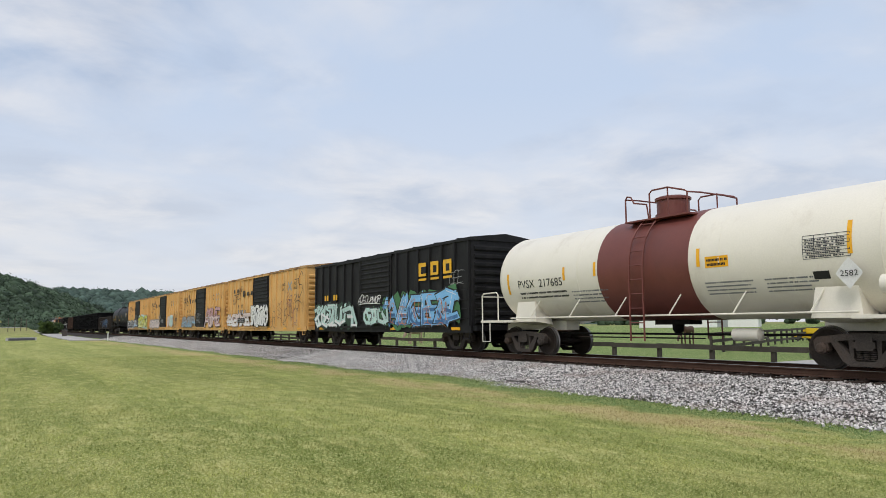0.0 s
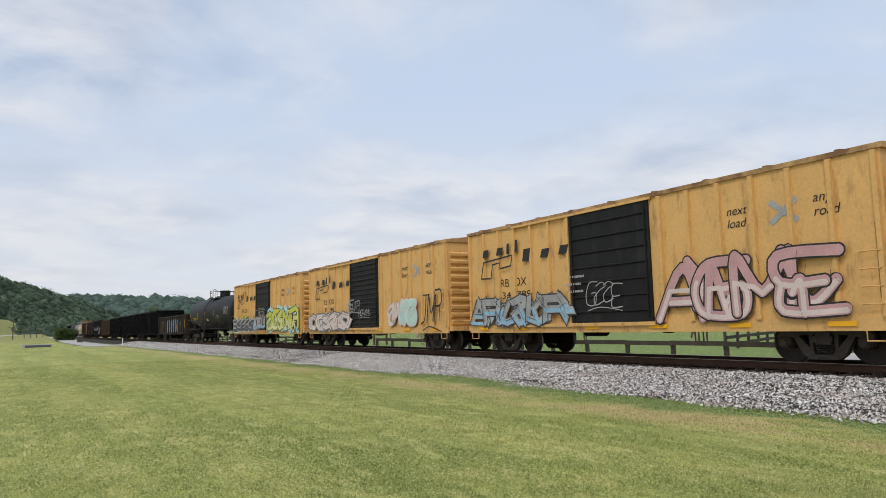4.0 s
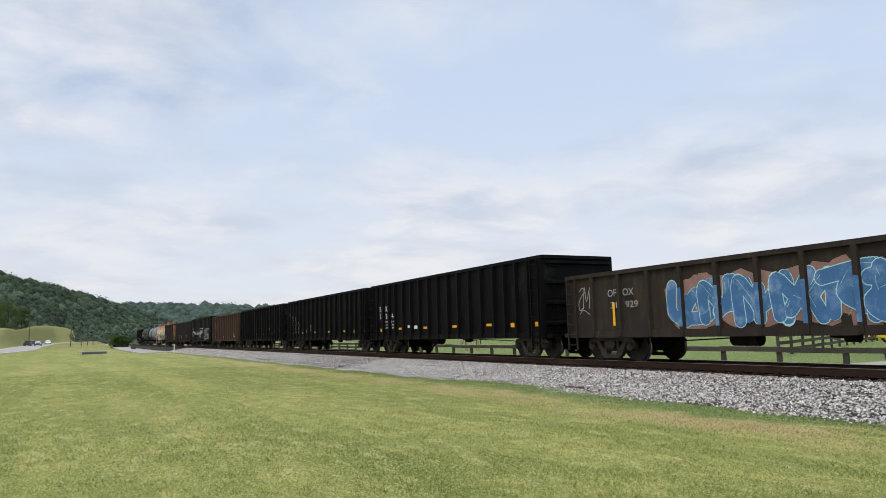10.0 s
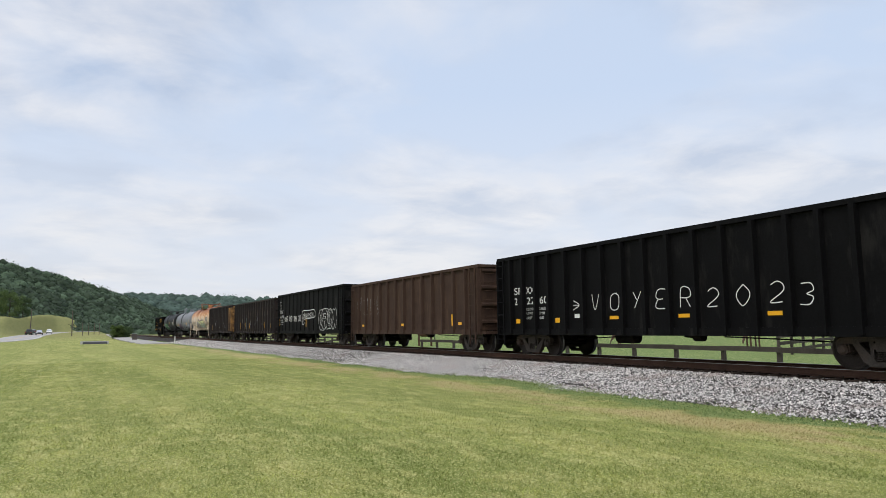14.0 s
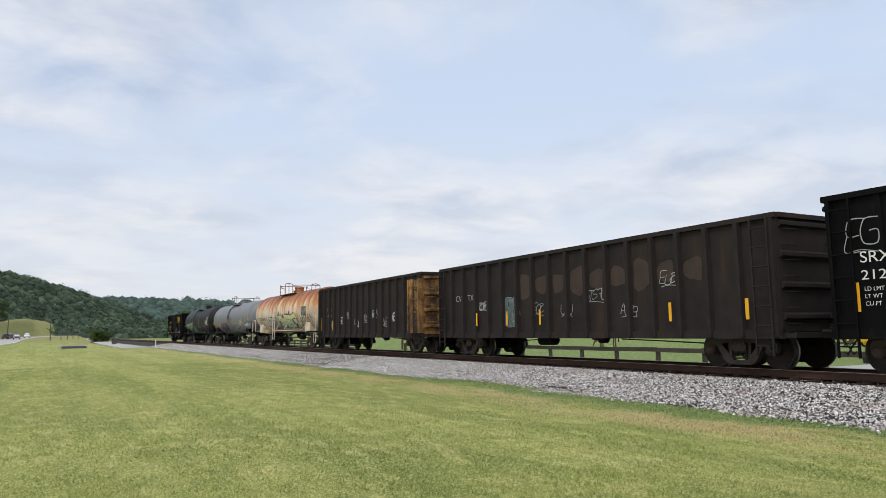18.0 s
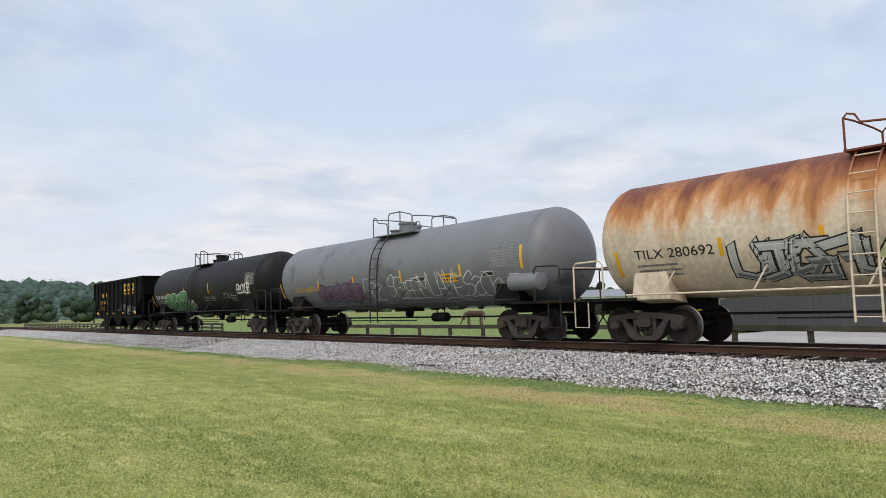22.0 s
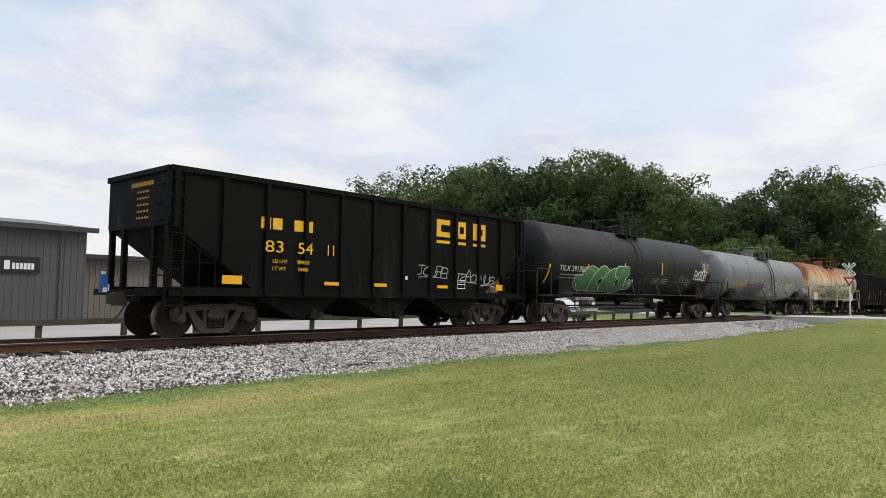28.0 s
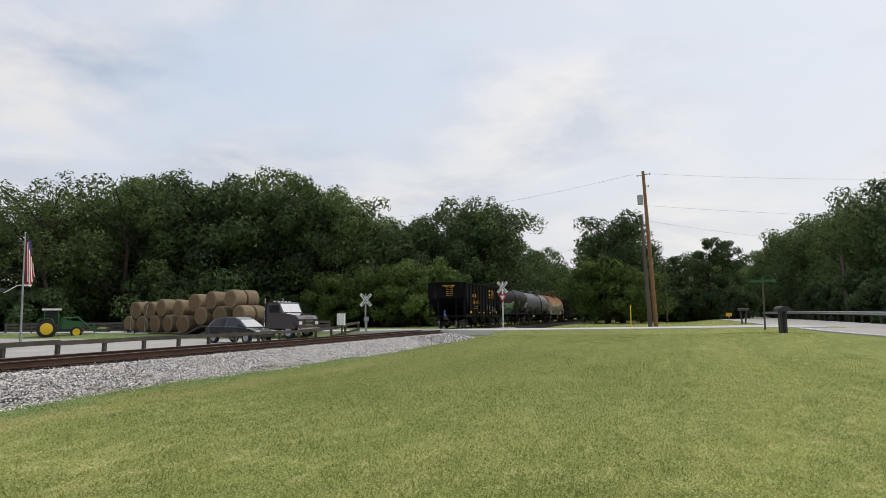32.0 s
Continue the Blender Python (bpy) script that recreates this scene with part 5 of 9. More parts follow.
def yellow_boxcar(half, seed):
    lab = {1: "yellow box car with black door, white bubble graffiti, rust streaks", 2: "yellow box car with ribbed black door and pink graffiti",
           3: "yellow box car with a black door and tall outlined grey graffiti", 4: "yellow box car with ribbed black door, yellow and teal graffiti"}[seed]
    car, sk = boxcar("box_car", lab, half, "yellow", seed, posts=7, door=(-1.45, 1.75), eave=4.38)
    low = Skin(-1.55 - 0.078)
    flat = Skin(-1.553)                          # the plain sheet between the posts
    # slanted company lettering stands as plain blocks
    for y, z, w, h in ((6.44, 3.42, 0.40, 0.26), (5.6, 3.42, 0.44, 0.26), (4.98, 3.42, 0.18, 0.36), (4.5, 3.44, 0.18, 0.42), (4.1, 3.08, 0.46, 0.42), (3.15, 3.12, 0.50, 0.28), (2.25, 3.14, 0.50, 0.28)):
        def glyph(bm):
            fill_shape(bm, low, [(y, z), (y - w * 0.78, z), (y - w, z + h), (y - w * 0.22, z + h)], 0.006, 0.1)
        paint("lettering", car, glyph, M["black"], "slanted black company lettering drawn as blocks")
    def emblem(bm):
        y, z = 6.55, 2.66
        ribbon(bm, low, [(y, z), (y - 0.16, z + 0.58), (y - 1.9, z + 0.70), (y - 1.8, z + 0.34), (y - 1.1, z + 0.28), (y - 1.16, z + 0.50), (y - 0.72, z + 0.46), (y - 0.62, z - 0.02)], 0.055, 0.006, True)
    paint("emblem", car, emblem, M["black"], "black angular outline emblem")
    words(car, flat, "RB  OX", 5.5, 2.30, 0.40, M["black"], width=1.5)
    if seed in (1, 4):
        for a, b in ((5.52, 4.78), (4.66, 3.65)):
            paint("number_panel", car, lambda bm: rect(bm, flat, a, b, 1.84, 2.18, 0.005), M["lime"] if seed == 4 else M["grey"], "painted panel under the car number")
    words(car, flat, {1: "38  380", 2: "34  789", 3: "39  906", 4: "30  929"}[seed], 5.42, 1.90, 0.32, M["black"] if seed != 1 else M["white"], width=1.65)
    words(car, flat, "next\nload", -3.85, 3.46, 0.30, M["black"], slant=0.25)
    words(car, flat, "any\nroad", -6.0, 3.46, 0.30, M["black"], slant=0.25)
    def cross(bm):
        for q, (a, b) in enumerate((((-5.0, 3.12), (-5.65, 3.62)), ((-5.65, 3.12), (-5.0, 3.62)))):
            ribbon(bm, flat, [a, b], 0.14, 0.006 + 0.002 * q)
    paint("cross_mark", car, cross, M["dimwhite"], "faded white crossed-rails mark")
    for k, (y, w) in enumerate(((0.6, 0.5), (0.75, 0.3), (0.7, 0.62))):
        bars(car, Skin(-1.72), y + 1.1, 2.35 - 0.22 * k, 6, 0.075, 0.09, M["dimwhite"], seed=seed + k)
    reflectors(car, Skin(-1.60), [-half + 1.0, -half + 3.4, -1.6, 0.9, half - 3.2, half - 1.0], 0.87, 0.6, 0.11)
    s2 = Skin(-1.645)
    if seed == 1:
        graffiti(car, s2, half - 0.3, 2.3, 1.0, 1.95, "palepink", "black", 5, 11, stroke=0.025, second="white", spiky=True, fat=0.24)
        graffiti(car, Skin(-1.72), 1.75, -1.75, 1.05, 2.4, "white", "black", 7, 12, stroke=0.03, fat=0.20)
        for k, (a, b) in enumerate(((5.1, 4.35), (4.2, 3.35))):
            paint("data_panel", car, lambda bm: rect(bm, Skin(-1.70), a, b, 1.28, 1.6, 0.002), M["black"], "dark painted data panel")
            for q in range(2):
                bars(car, Skin(-1.705), a - 0.08, 1.34 + 0.13 * q, 5, 0.09, 0.1, M["dimwhite"], seed=70 + k + q)
        for k, (a, b, m) in enumerate(((-2.2, 1.1, "black"), (-3.4, 1.6, "maroon"), (-4.3, 1.2, "black"), (-5.2, 1.7, "maroon"), (-6.0, 1.2, "purple"), (-5.1, 2.3, "purple"), (-6.3, 2.1, "black"))):
            tag_scrawl(car, s2, a, b, 0.8, 0.75, m, 131 + k, 0.03, 4)
        tag_scrawl(car, s2, -half + 1.6, 2.6, 1.2, 1.3, "black", 4, 0.05, 6)
    elif seed == 2:
        graffiti(car, s2, half - 0.3, 2.0, 0.95, 1.95, "dimwhite", "slate", 6, 21, stroke=0.045, spiky=True, second="lightblue")
        graffiti(car, s2, -1.9, -half + 1.0, 1.0, 2.6, "pink", "black", 4, 22, stroke=0.04, inner=False, second="palepink", fat=0.24)
        tag_scrawl(car, Skin(-1.73), 0.9, 1.5, 1.4, 0.6, "dimwhite", 5)
    elif seed == 3:
        graffiti(car, s2, half - 0.35, 1.95, 0.92, 1.86, "palepink", "grey", 5, 31, stroke=0.075, spiky=True, fat=0.24)
        graffiti(car, s2, -2.75, -3.65, 1.05, 2.1, "palepink", "dimwhite", 2, 32, stroke=0.02, inner=False)
        graffiti(car, s2, -3.95, -5.1, 1.05, 2.2, "paleteal", "palepink", 2, 34, stroke=0.05, fat=0.3)
        tag_scrawl(car, s2, -half + 1.9, 1.1, 1.5, 1.1, "black", 35, 0.06, 3)
        tag_scrawl(car, Skin(-1.73), 0.4, 1.55, 1.3, 0.3, "dimwhite", 33, 0.03, 6)
        tag_scrawl(car, Skin(-1.73), 1.9, 1.8, 1.6, 0.5, "dimwhite", 6)
    else:
        graffiti(car, s2, half - 0.2, 2.0, 0.92, 1.84, "slate", "white", 5, 41, stroke=0.05, spiky=True, back="darkgreen", fat=0.24)
        graffiti(car, s2, -1.1, -half + 0.5, 0.95, 2.35, "lime", "black", 5, 42, stroke=0.055, second="palelime", spiky=True, back="palecyan", fat=0.28)
        graffiti(car, Skin(-1.641), -half + 2.2, -half + 0.6, 1.0, 2.2, "maroon", "maroon", 2, 44, stroke=0.02, inner=False)
        graffiti(car, Skin(-1.73), 1.8, -0.8, 1.05, 1.95, "dimwhite", "black", 4, 43, stroke=0.04, spiky=True, second="lightblue", back="maroon")
        tag_scrawl(car, Skin(-1.73), 0.6, 2.0, 1.4, 0.5, "dimwhite", 7)
    return car


def black_boxcar(half):
    car, sk = boxcar("box_car", "black box car with a ribbed door and blue-green graffiti", half, "black", 5, posts=7, door=(-1.35, 1.77), eave=4.18)
    low = Skin(-1.55 - 0.078)
    for i in range(3):
        y = -3.84 - 0.95 * i
        def glyph(bm):
            rect(bm, low, y, y - 0.60, 2.98, 3.52, 0.006)
            rect(bm, low, y, y - 0.62, 2.80, 2.89, 0.006)
        paint("lettering", car, glyph, M["csxyellow"], "yellow company letter drawn as a block")
        paint("lettering", car, lambda bm: rect(bm, low, y - 0.2, y - (0.46 if i else 0.62), 3.08, 3.36, 0.009), M["boxblack"])
    for y in (half - 1.45, half - 1.75, half - 2.6, half - 2.9):
        paint("stencil", car, lambda bm: rect(bm, low, y, y - 0.2, 2.3, 2.58, 0.006), M["csxyellow"], "yellow owner's mark drawn as bars")
    s2 = Skin(-1.645)
    graffiti(car, s2, half - 0.3, 2.6, 0.95, 2.1, "paleteal", "black", 5, 51, stroke=0.05, second="white", spiky=True, back="darkgreen", fat=0.22)
    graffiti(car, s2, -0.9, -half + 0.9, 1.0, 2.35, "skyblue", "black", 5, 52, stroke=0.06, spiky=True, back="green", second="blue", fat=0.28)
    for k in range(5):
        tag_scrawl(car, Skin(-1.69), -1.2 - k * 1.05, 1.2, 0.6, 0.8, "orange", 54 + k, 0.025, 2)
    graffiti(car, Skin(-1.73), 1.0, -1.2, 1.05, 1.8, "paleteal", "black", 3, 53, stroke=0.05, spiky=True, back="green")
    tag_scrawl(car, Skin(-1.73), 1.7, 2.05, 2.3, 0.32, "white", 60, 0.035, 9)
    tag_scrawl(car, low, -half + 1.3, 2.6, 0.9, 0.5, "dimwhite", 8, 0.02)
    reflectors(car, Skin(-1.60), [-half + 1.0, -1.6, half - 1.0], 0.87, 0.6, 0.11)
    return car


# ---- gondolas and the hopper ----
def post_places(half, ribs, narrow):
    """Side posts along a car; with narrow, the four bays at either end are that wide."""
    if not narrow:
        return np.linspace(-half + 0.09, half - 0.09, ribs)
    e = half - 0.09
    ends = [e - narrow * k for k in range(4)]
    return np.concatenate([ends, np.linspace(e - 4 * narrow, -e + 4 * narrow, ribs - 8), [-v for v in ends[::-1]]])


def gondola(name, label, half, top, paintm, ribs, floor=0.90, end_paint=None, depth=0.11, hw=1.5, narrow=0.0):
    car = thing(name, label, "gondola car", group="freight train")
    m = M[paintm]
    bm = B()
    u = [(-hw, floor), (hw, floor), (hw, top - 0.1), (hw - 0.05, top - 0.1), (hw - 0.05, floor + 0.08), (-hw + 0.05, floor + 0.08), (-hw + 0.05, top - 0.1), (-hw, top - 0.1)]
    vs = [[bm.verts.new((a, y, b)) for a, b in u] for y in (-half + 0.051, half - 0.051)]
    for i in range(8):
        bm.faces.new((vs[0][i], vs[0][(i + 1) % 8], vs[1][(i + 1) % 8], vs[1][i]))
    part("body", bm, m, car)
    for e in (-1, 1):
        bm = B()
        box(bm, -hw, hw, min(e * half, e * (half - 0.05)), max(e * half, e * (half - 0.05)), floor, top - 0.1)
        en = part("end_wall", bm, M[end_paint] if end_paint and e < 0 else m, car)
        for i in range(4):
            z = floor + 0.35 + i * (top - floor - 0.6) / 3
            me = shared("gonend%s%s%d" % (paintm, end_paint or "", e), lambda bm: loft(bm, [[(q, 0, -0.09), (q, 0.09, -0.04), (q, 0.09, 0.04), (q, 0, 0.09)] for q in (-hw + 0.05, hw - 0.05)]), M[end_paint] if end_paint and e < 0 else m)
            ob = part("end_rib", me, None, en, at=(0, e * half, z))
            if e < 0:
                ob.rotation_euler = (0, 0, math.pi)
    bm = B()
    for s in (-1, 1):
        plate(bm, [(-half - 0.03, top - 0.12), (half + 0.03, top - 0.12), (half + 0.03, top), (-half - 0.03, top)], s * hw - 0.09, s * hw + 0.09)
    for e in (-1, 1):
        box(bm, -hw, hw, e * half - 0.08, e * half + 0.08, top - 0.115, top - 0.003)
    part("top_chord", bm, m, car)
    for s in (-1, 1):
        bm = B()
        plate(bm, [(-half, floor - 0.16), (half, floor - 0.16), (half, floor + 0.05), (-half, floor + 0.05)], s * hw - 0.07, s * hw + 0.07)
        part("side_sill", bm, m, car)
    key = "gonpost_%s_%.2f_%.2f" % (paintm, top, depth)
    for s in (-1, 1):
        for y in post_places(half, ribs, narrow):
            me = shared(key, lambda bm: loft(bm, [[(-depth, -0.06, z), (-depth, 0.06, z), (0.0, 0.085, z), (0.0, -0.085, z)] for z in (floor - 0.12, top - 0.12)]), m)
            ob = part("side_post", me, None, car, at=(s * hw, y, 0))
            if s > 0:
                ob.rotation_euler = (0, 0, math.pi)
    for e in (-1, 1):
        y = e * (half - 0.35)
        ladder(car, -hw - 0.02 - depth, y - 0.22, y + 0.22, floor - 0.55, top - 0.1, 7, m)
        end_ladder(car, e * half, e, -1.3, -0.9, floor, top - 0.2, 7, M[end_paint] if end_paint and e < 0 else m)
        bm = B()
        box(bm, -1.45, 1.45, min(e * half, e * (half + 0.3)), max(e * half, e * (half + 0.3)), floor - 0.14, floor - 0.02)
        part("end_platform", bm, m, car)
    underframe(car, half, floor - 0.05)
    couplers(car, half + 0.25)
    for s in (-1, 1):
        truck_at(car, s * (half - 1.55))
    return car, Skin(-hw - 0.004), Skin(-hw - depth - 0.004)


def stencils(car, sk, half, material, seed, y=None, z=2.35, big=0.24, side=1):
    """Owner's mark and number as plain bars, then smaller data lines."""
    y = half - 1.3 if y is None else y
    bars(car, sk, y, z, 4, big * 0.62, big, M[material], seed=seed, gap=0.5)
    bars(car, sk, y - 0.1, z - big * 1.6, 5, big * 0.62, big, M[material], seed=seed + 1, gap=0.5)
    for k in range(3):
        bars(car, sk, y - 0.75, z - big * 2.6 - 0.17 * k, 7, 0.06, 0.09, M[material], seed=seed + 2 + k)
        bars(car, sk, y - 1.6, z - big * 2.6 - 0.17 * k, 6, 0.06, 0.09, M[material], seed=seed + 5 + k)


def hopper(half):
    car = thing("hopper_car", "black three-bay coal hopper with yellow lettering and reflectors", "hopper car", group="freight train")
    m, hw, top, sill = M["carblack"], 1.53, 3.80, 1.10
    bm = B()
    slope = 2.15
    for s in (-1, 1):
        o = [(-half + slope, sill), (half - slope, sill), (half, 2.55), (half, top - 0.08), (-half, top - 0.08), (-half, 2.55)]
        plate(bm, o, s * hw - 0.02, s * hw + 0.02)
    part("body", bm, m, car)
    for e in (-1, 1):
        bm = B()
        o = [(e * half, top - 0.08), (e * half, 2.55), (e * (half - slope), sill), (e * (half - slope - 0.06), sill + 0.02), (e * (half - 0.06), 2.6), (e * (half - 0.06), top - 0.08)]
        plate(bm, o, -hw + 0.02, hw - 0.02)
        en = part("slope_sheet", bm, m, car, "black sloping end sheet")
        for x in (-1.42, -0.75, 0.75, 1.42):
            part("end_post", box(B(), x - 0.06, x + 0.06, min(e * half, e * (half - 0.12)), max(e * half, e * (half - 0.12)), 1.05, 2.6), m, car)
        part("end_beam", box(B(), -1.48, 1.48, min(e * half, e * (half + 0.02)), max(e * half, e * (half + 0.02)), 2.5, 2.62), m, car)
        bm = B()
        box(bm, -1.5, 1.5, min(e * (half - 2.2), e * (half + 0.3)), max(e * (half - 2.2), e * (half + 0.3)), 0.95, 1.09)
        part("end_platform", bm, m, car)
        end_ladder(car, e * half, e, -1.3, -0.9, 1.2, 3.6, 6, m)
        ladder(car, -hw - 0.03, e * (half - 0.10) - 0.2, e * (half - 0.10) + 0.2, 0.55, top - 0.1, 8, m)
        bm = B()
        tube(bm, [(-hw - 0.03, e * half, 2.4), (-hw - 0.03, e * (half - 1.1), 1.75), (-hw - 0.03, e * (half - 1.1), 1.1)], 0.02, 5)
        tube(bm, [(-hw - 0.03, e * (half - 0.7), 1.1), (-hw - 0.03, e * (half - 0.7), 2.1)], 0.02, 5)
        tube(bm, [(-hw - 0.03, e * half, 1.7), (-hw - 0.03, e * (half - 1.1), 1.7)], 0.016, 5)
        part("grab_irons", bm, m, car)
    bm = B()
    for s in (-1, 1):
        plate(bm, [(-half - 0.03, top - 0.12), (half + 0.03, top - 0.12), (half + 0.03, top), (-half - 0.03, top)], s * hw - 0.09, s * hw + 0.09)
    for e in (-1, 1):
        box(bm, -hw, hw, e * half - 0.08, e * half + 0.08, top - 0.115, top - 0.003)
    part("top_chord", bm, m, car)
    for s in (-1, 1):
        bm = B()
        plate(bm, [(-half, 0.96), (half, 0.96), (half, 1.16), (-half, 1.16)], s * hw - 0.06, s * hw + 0.06)
        part("side_sill", bm, m, car)
        for i, y in enumerate(np.linspace(-half + 0.1, half - 0.1, 12)):
            z0 = 2.45 if i in (0, 11) else (1.7 if i in (1, 10) else 1.0)
            me = shared("hoppost%.1f" % z0, lambda bm: loft(bm, [[(-0.10, -0.05, z), (-0.10, 0.05, z), (0.0, 0.075, z), (0.0, -0.075, z)] for z in (z0, top - 0.12)]), m)
            ob = part("side_post", me, None, car, at=(s * hw, y, 0))
            if s > 0:
                ob.rotation_euler = (0, 0, math.pi)
    for c in (-3.0, 0.0, 3.0):
        bm = B()
        loft(bm, [[(-1.45, c - 1.35, 1.0), (1.45, c - 1.35, 1.0), (1.45, c + 1.35, 1.0), (-1.45, c + 1.35, 1.0)], [(-1.40, c - 0.55, 0.42), (1.40, c - 0.55, 0.42), (1.40, c + 0.1, 0.42), (-1.40, c + 0.1, 0.42)]])
        bay = part("hopper_bay", bm, m, car, "sloping discharge bay")
        bm = B()
        box(bm, -1.42, 1.42, c - 0.62, c - 0.5, 0.36, 0.70)
        box(bm, -1.5, -1.40, c - 0.75, c - 0.35, 0.42, 0.58)
        part("bay_door", bm, M["under"], bay)
    underframe(car, half, 0.92, gear=False)
    couplers(car, half + 0.25)
    for s in (-1, 1):
        truck_at(car, s * (half - 1.45))
    sk, po = Skin(-hw - 0.022), Skin(-hw - 0.105)
    # company letters as plain blocks, with a bar under each
    for i, y in enumerate((-2.04, -3.0, -3.8)):
        w = (0.62, 0.44, 0.66)[i]
        def glyph(bm):
            rect(bm, sk, y, y - w, 2.86, 3.40, 0.006)
            rect(bm, sk, y, y - w, 2.66, 2.75, 0.006)
        paint("lettering", car, glyph, M["csxyellow"], "yellow company letter drawn as a block")
        paint("lettering", car, lambda bm: rect(bm, sk, y - w * 0.32, y - w * (0.75 if i else 1.0), 3.02, 3.24, 0.010), m)
    for y, w in ((4.24, 0.28), (3.91, 0.28), (3.27, 0.28), (2.95, 0.26)):
        paint("stencil", car, lambda bm: rect(bm, sk, y, y - w, 2.60, 2.88, 0.006), M["csxyellow"], "yellow owner's mark drawn as bars")
    for text, y, w in (("83", 4.18, 0.54), ("54", 3.23, 0.50), ("11", 2.33, 0.28)):
        words(car, po, text, y, 2.04, 0.40, M["csxyellow"], width=w)
    words(car, po, "LD LMT", 3.95, 1.78, 0.13, M["csxyellow"])
    words(car, po, "209000", 3.23, 1.78, 0.13, M["csxyellow"])
    words(car, po, "LT WT", 3.95, 1.60, 0.13, M["csxyellow"])
    words(car, po, "54000", 3.20, 1.60, 0.13, M["csxyellow"])
    for y, w, h in ((5.03, 0.52, 0.20), (-5.13, 0.36, 0.20)):
        paint("reflector", car, lambda bm: rect(bm, po, y + w / 2, y - w / 2, 1.24, 1.24 + h, 0.006), M["reflect"], "yellow reflector stripe")
    for y in (2.1, 0.35, -2.25):
        paint("reflector", car, lambda bm: rect(bm, po, y + 0.24, y - 0.24, 1.27, 1.36, 0.006), M["reflect"], "yellow reflector stripe")
    for i, (y, n) in enumerate(((-1.25, 5), (-2.95, 5), (-4.15, 3))):
        tag_scrawl(car, sk, y, 1.62 - 0.10 * i, 0.26 * n, 0.30, "dimwhite", 70 + i, 0.028, n)
    def chart(bm):
        ribbon(bm, sk, [(-3.05, 1.28), (-3.42, 1.28), (-3.42, 1.54), (-3.05, 1.54)], 0.03, 0.006, True)
        ribbon(bm, sk, [(-3.05, 1.41), (-3.42, 1.41)], 0.02, 0.006)
    paint("stencil", car, chart, M["white"], "white consolidated lube stencil")
    paint("placard", car, lambda bm: rect(bm, sk, -0.55, -0.80, 1.50, 1.60, 0.006), M["white"])
    # end of the car: owner's mark, end-of-train box
    for k in range(6):
        bm = B()
        for i in range(8 if k else 11):
            w = 0.03 if k else 0.05
            x = -0.15 + i * (0.075 if k else 0.10) - (0.55 if not k else 0.35)
            z = 3.45 - 0.15 * k
            v = [bm.verts.new(p) for p in ((x, half + 0.004, z), (x + w, half + 0.004, z), (x + w, half + 0.004, z + (0.10 if not k else 0.045)), (x, half + 0.004, z + (0.10 if not k else 0.045)))]
            bm.faces.new(v)
        part("stencil", bm, M["csxyellow"], car)
    bm = B()
    box(bm, -0.06, 0.06, half + 0.64, half + 0.78, 1.0, 1.40)
    eot = part("end_of_train_box", bm, M["signblue"], car, "blue end-of-train device on the last coupler")
    bm = B()
    box(bm, -0.06, 0.06, half + 0.60, half + 0.62, 1.05, 1.20)
    box(bm, -0.105, -0.101, half + 0.66, half + 0.76, 1.02, 1.12)
    cyl(bm, (0, half + 0.71, 1.42), "z", 0.05, 0.06, 10)
    part("lamp_head", bm, M["white"], eot)
    return car


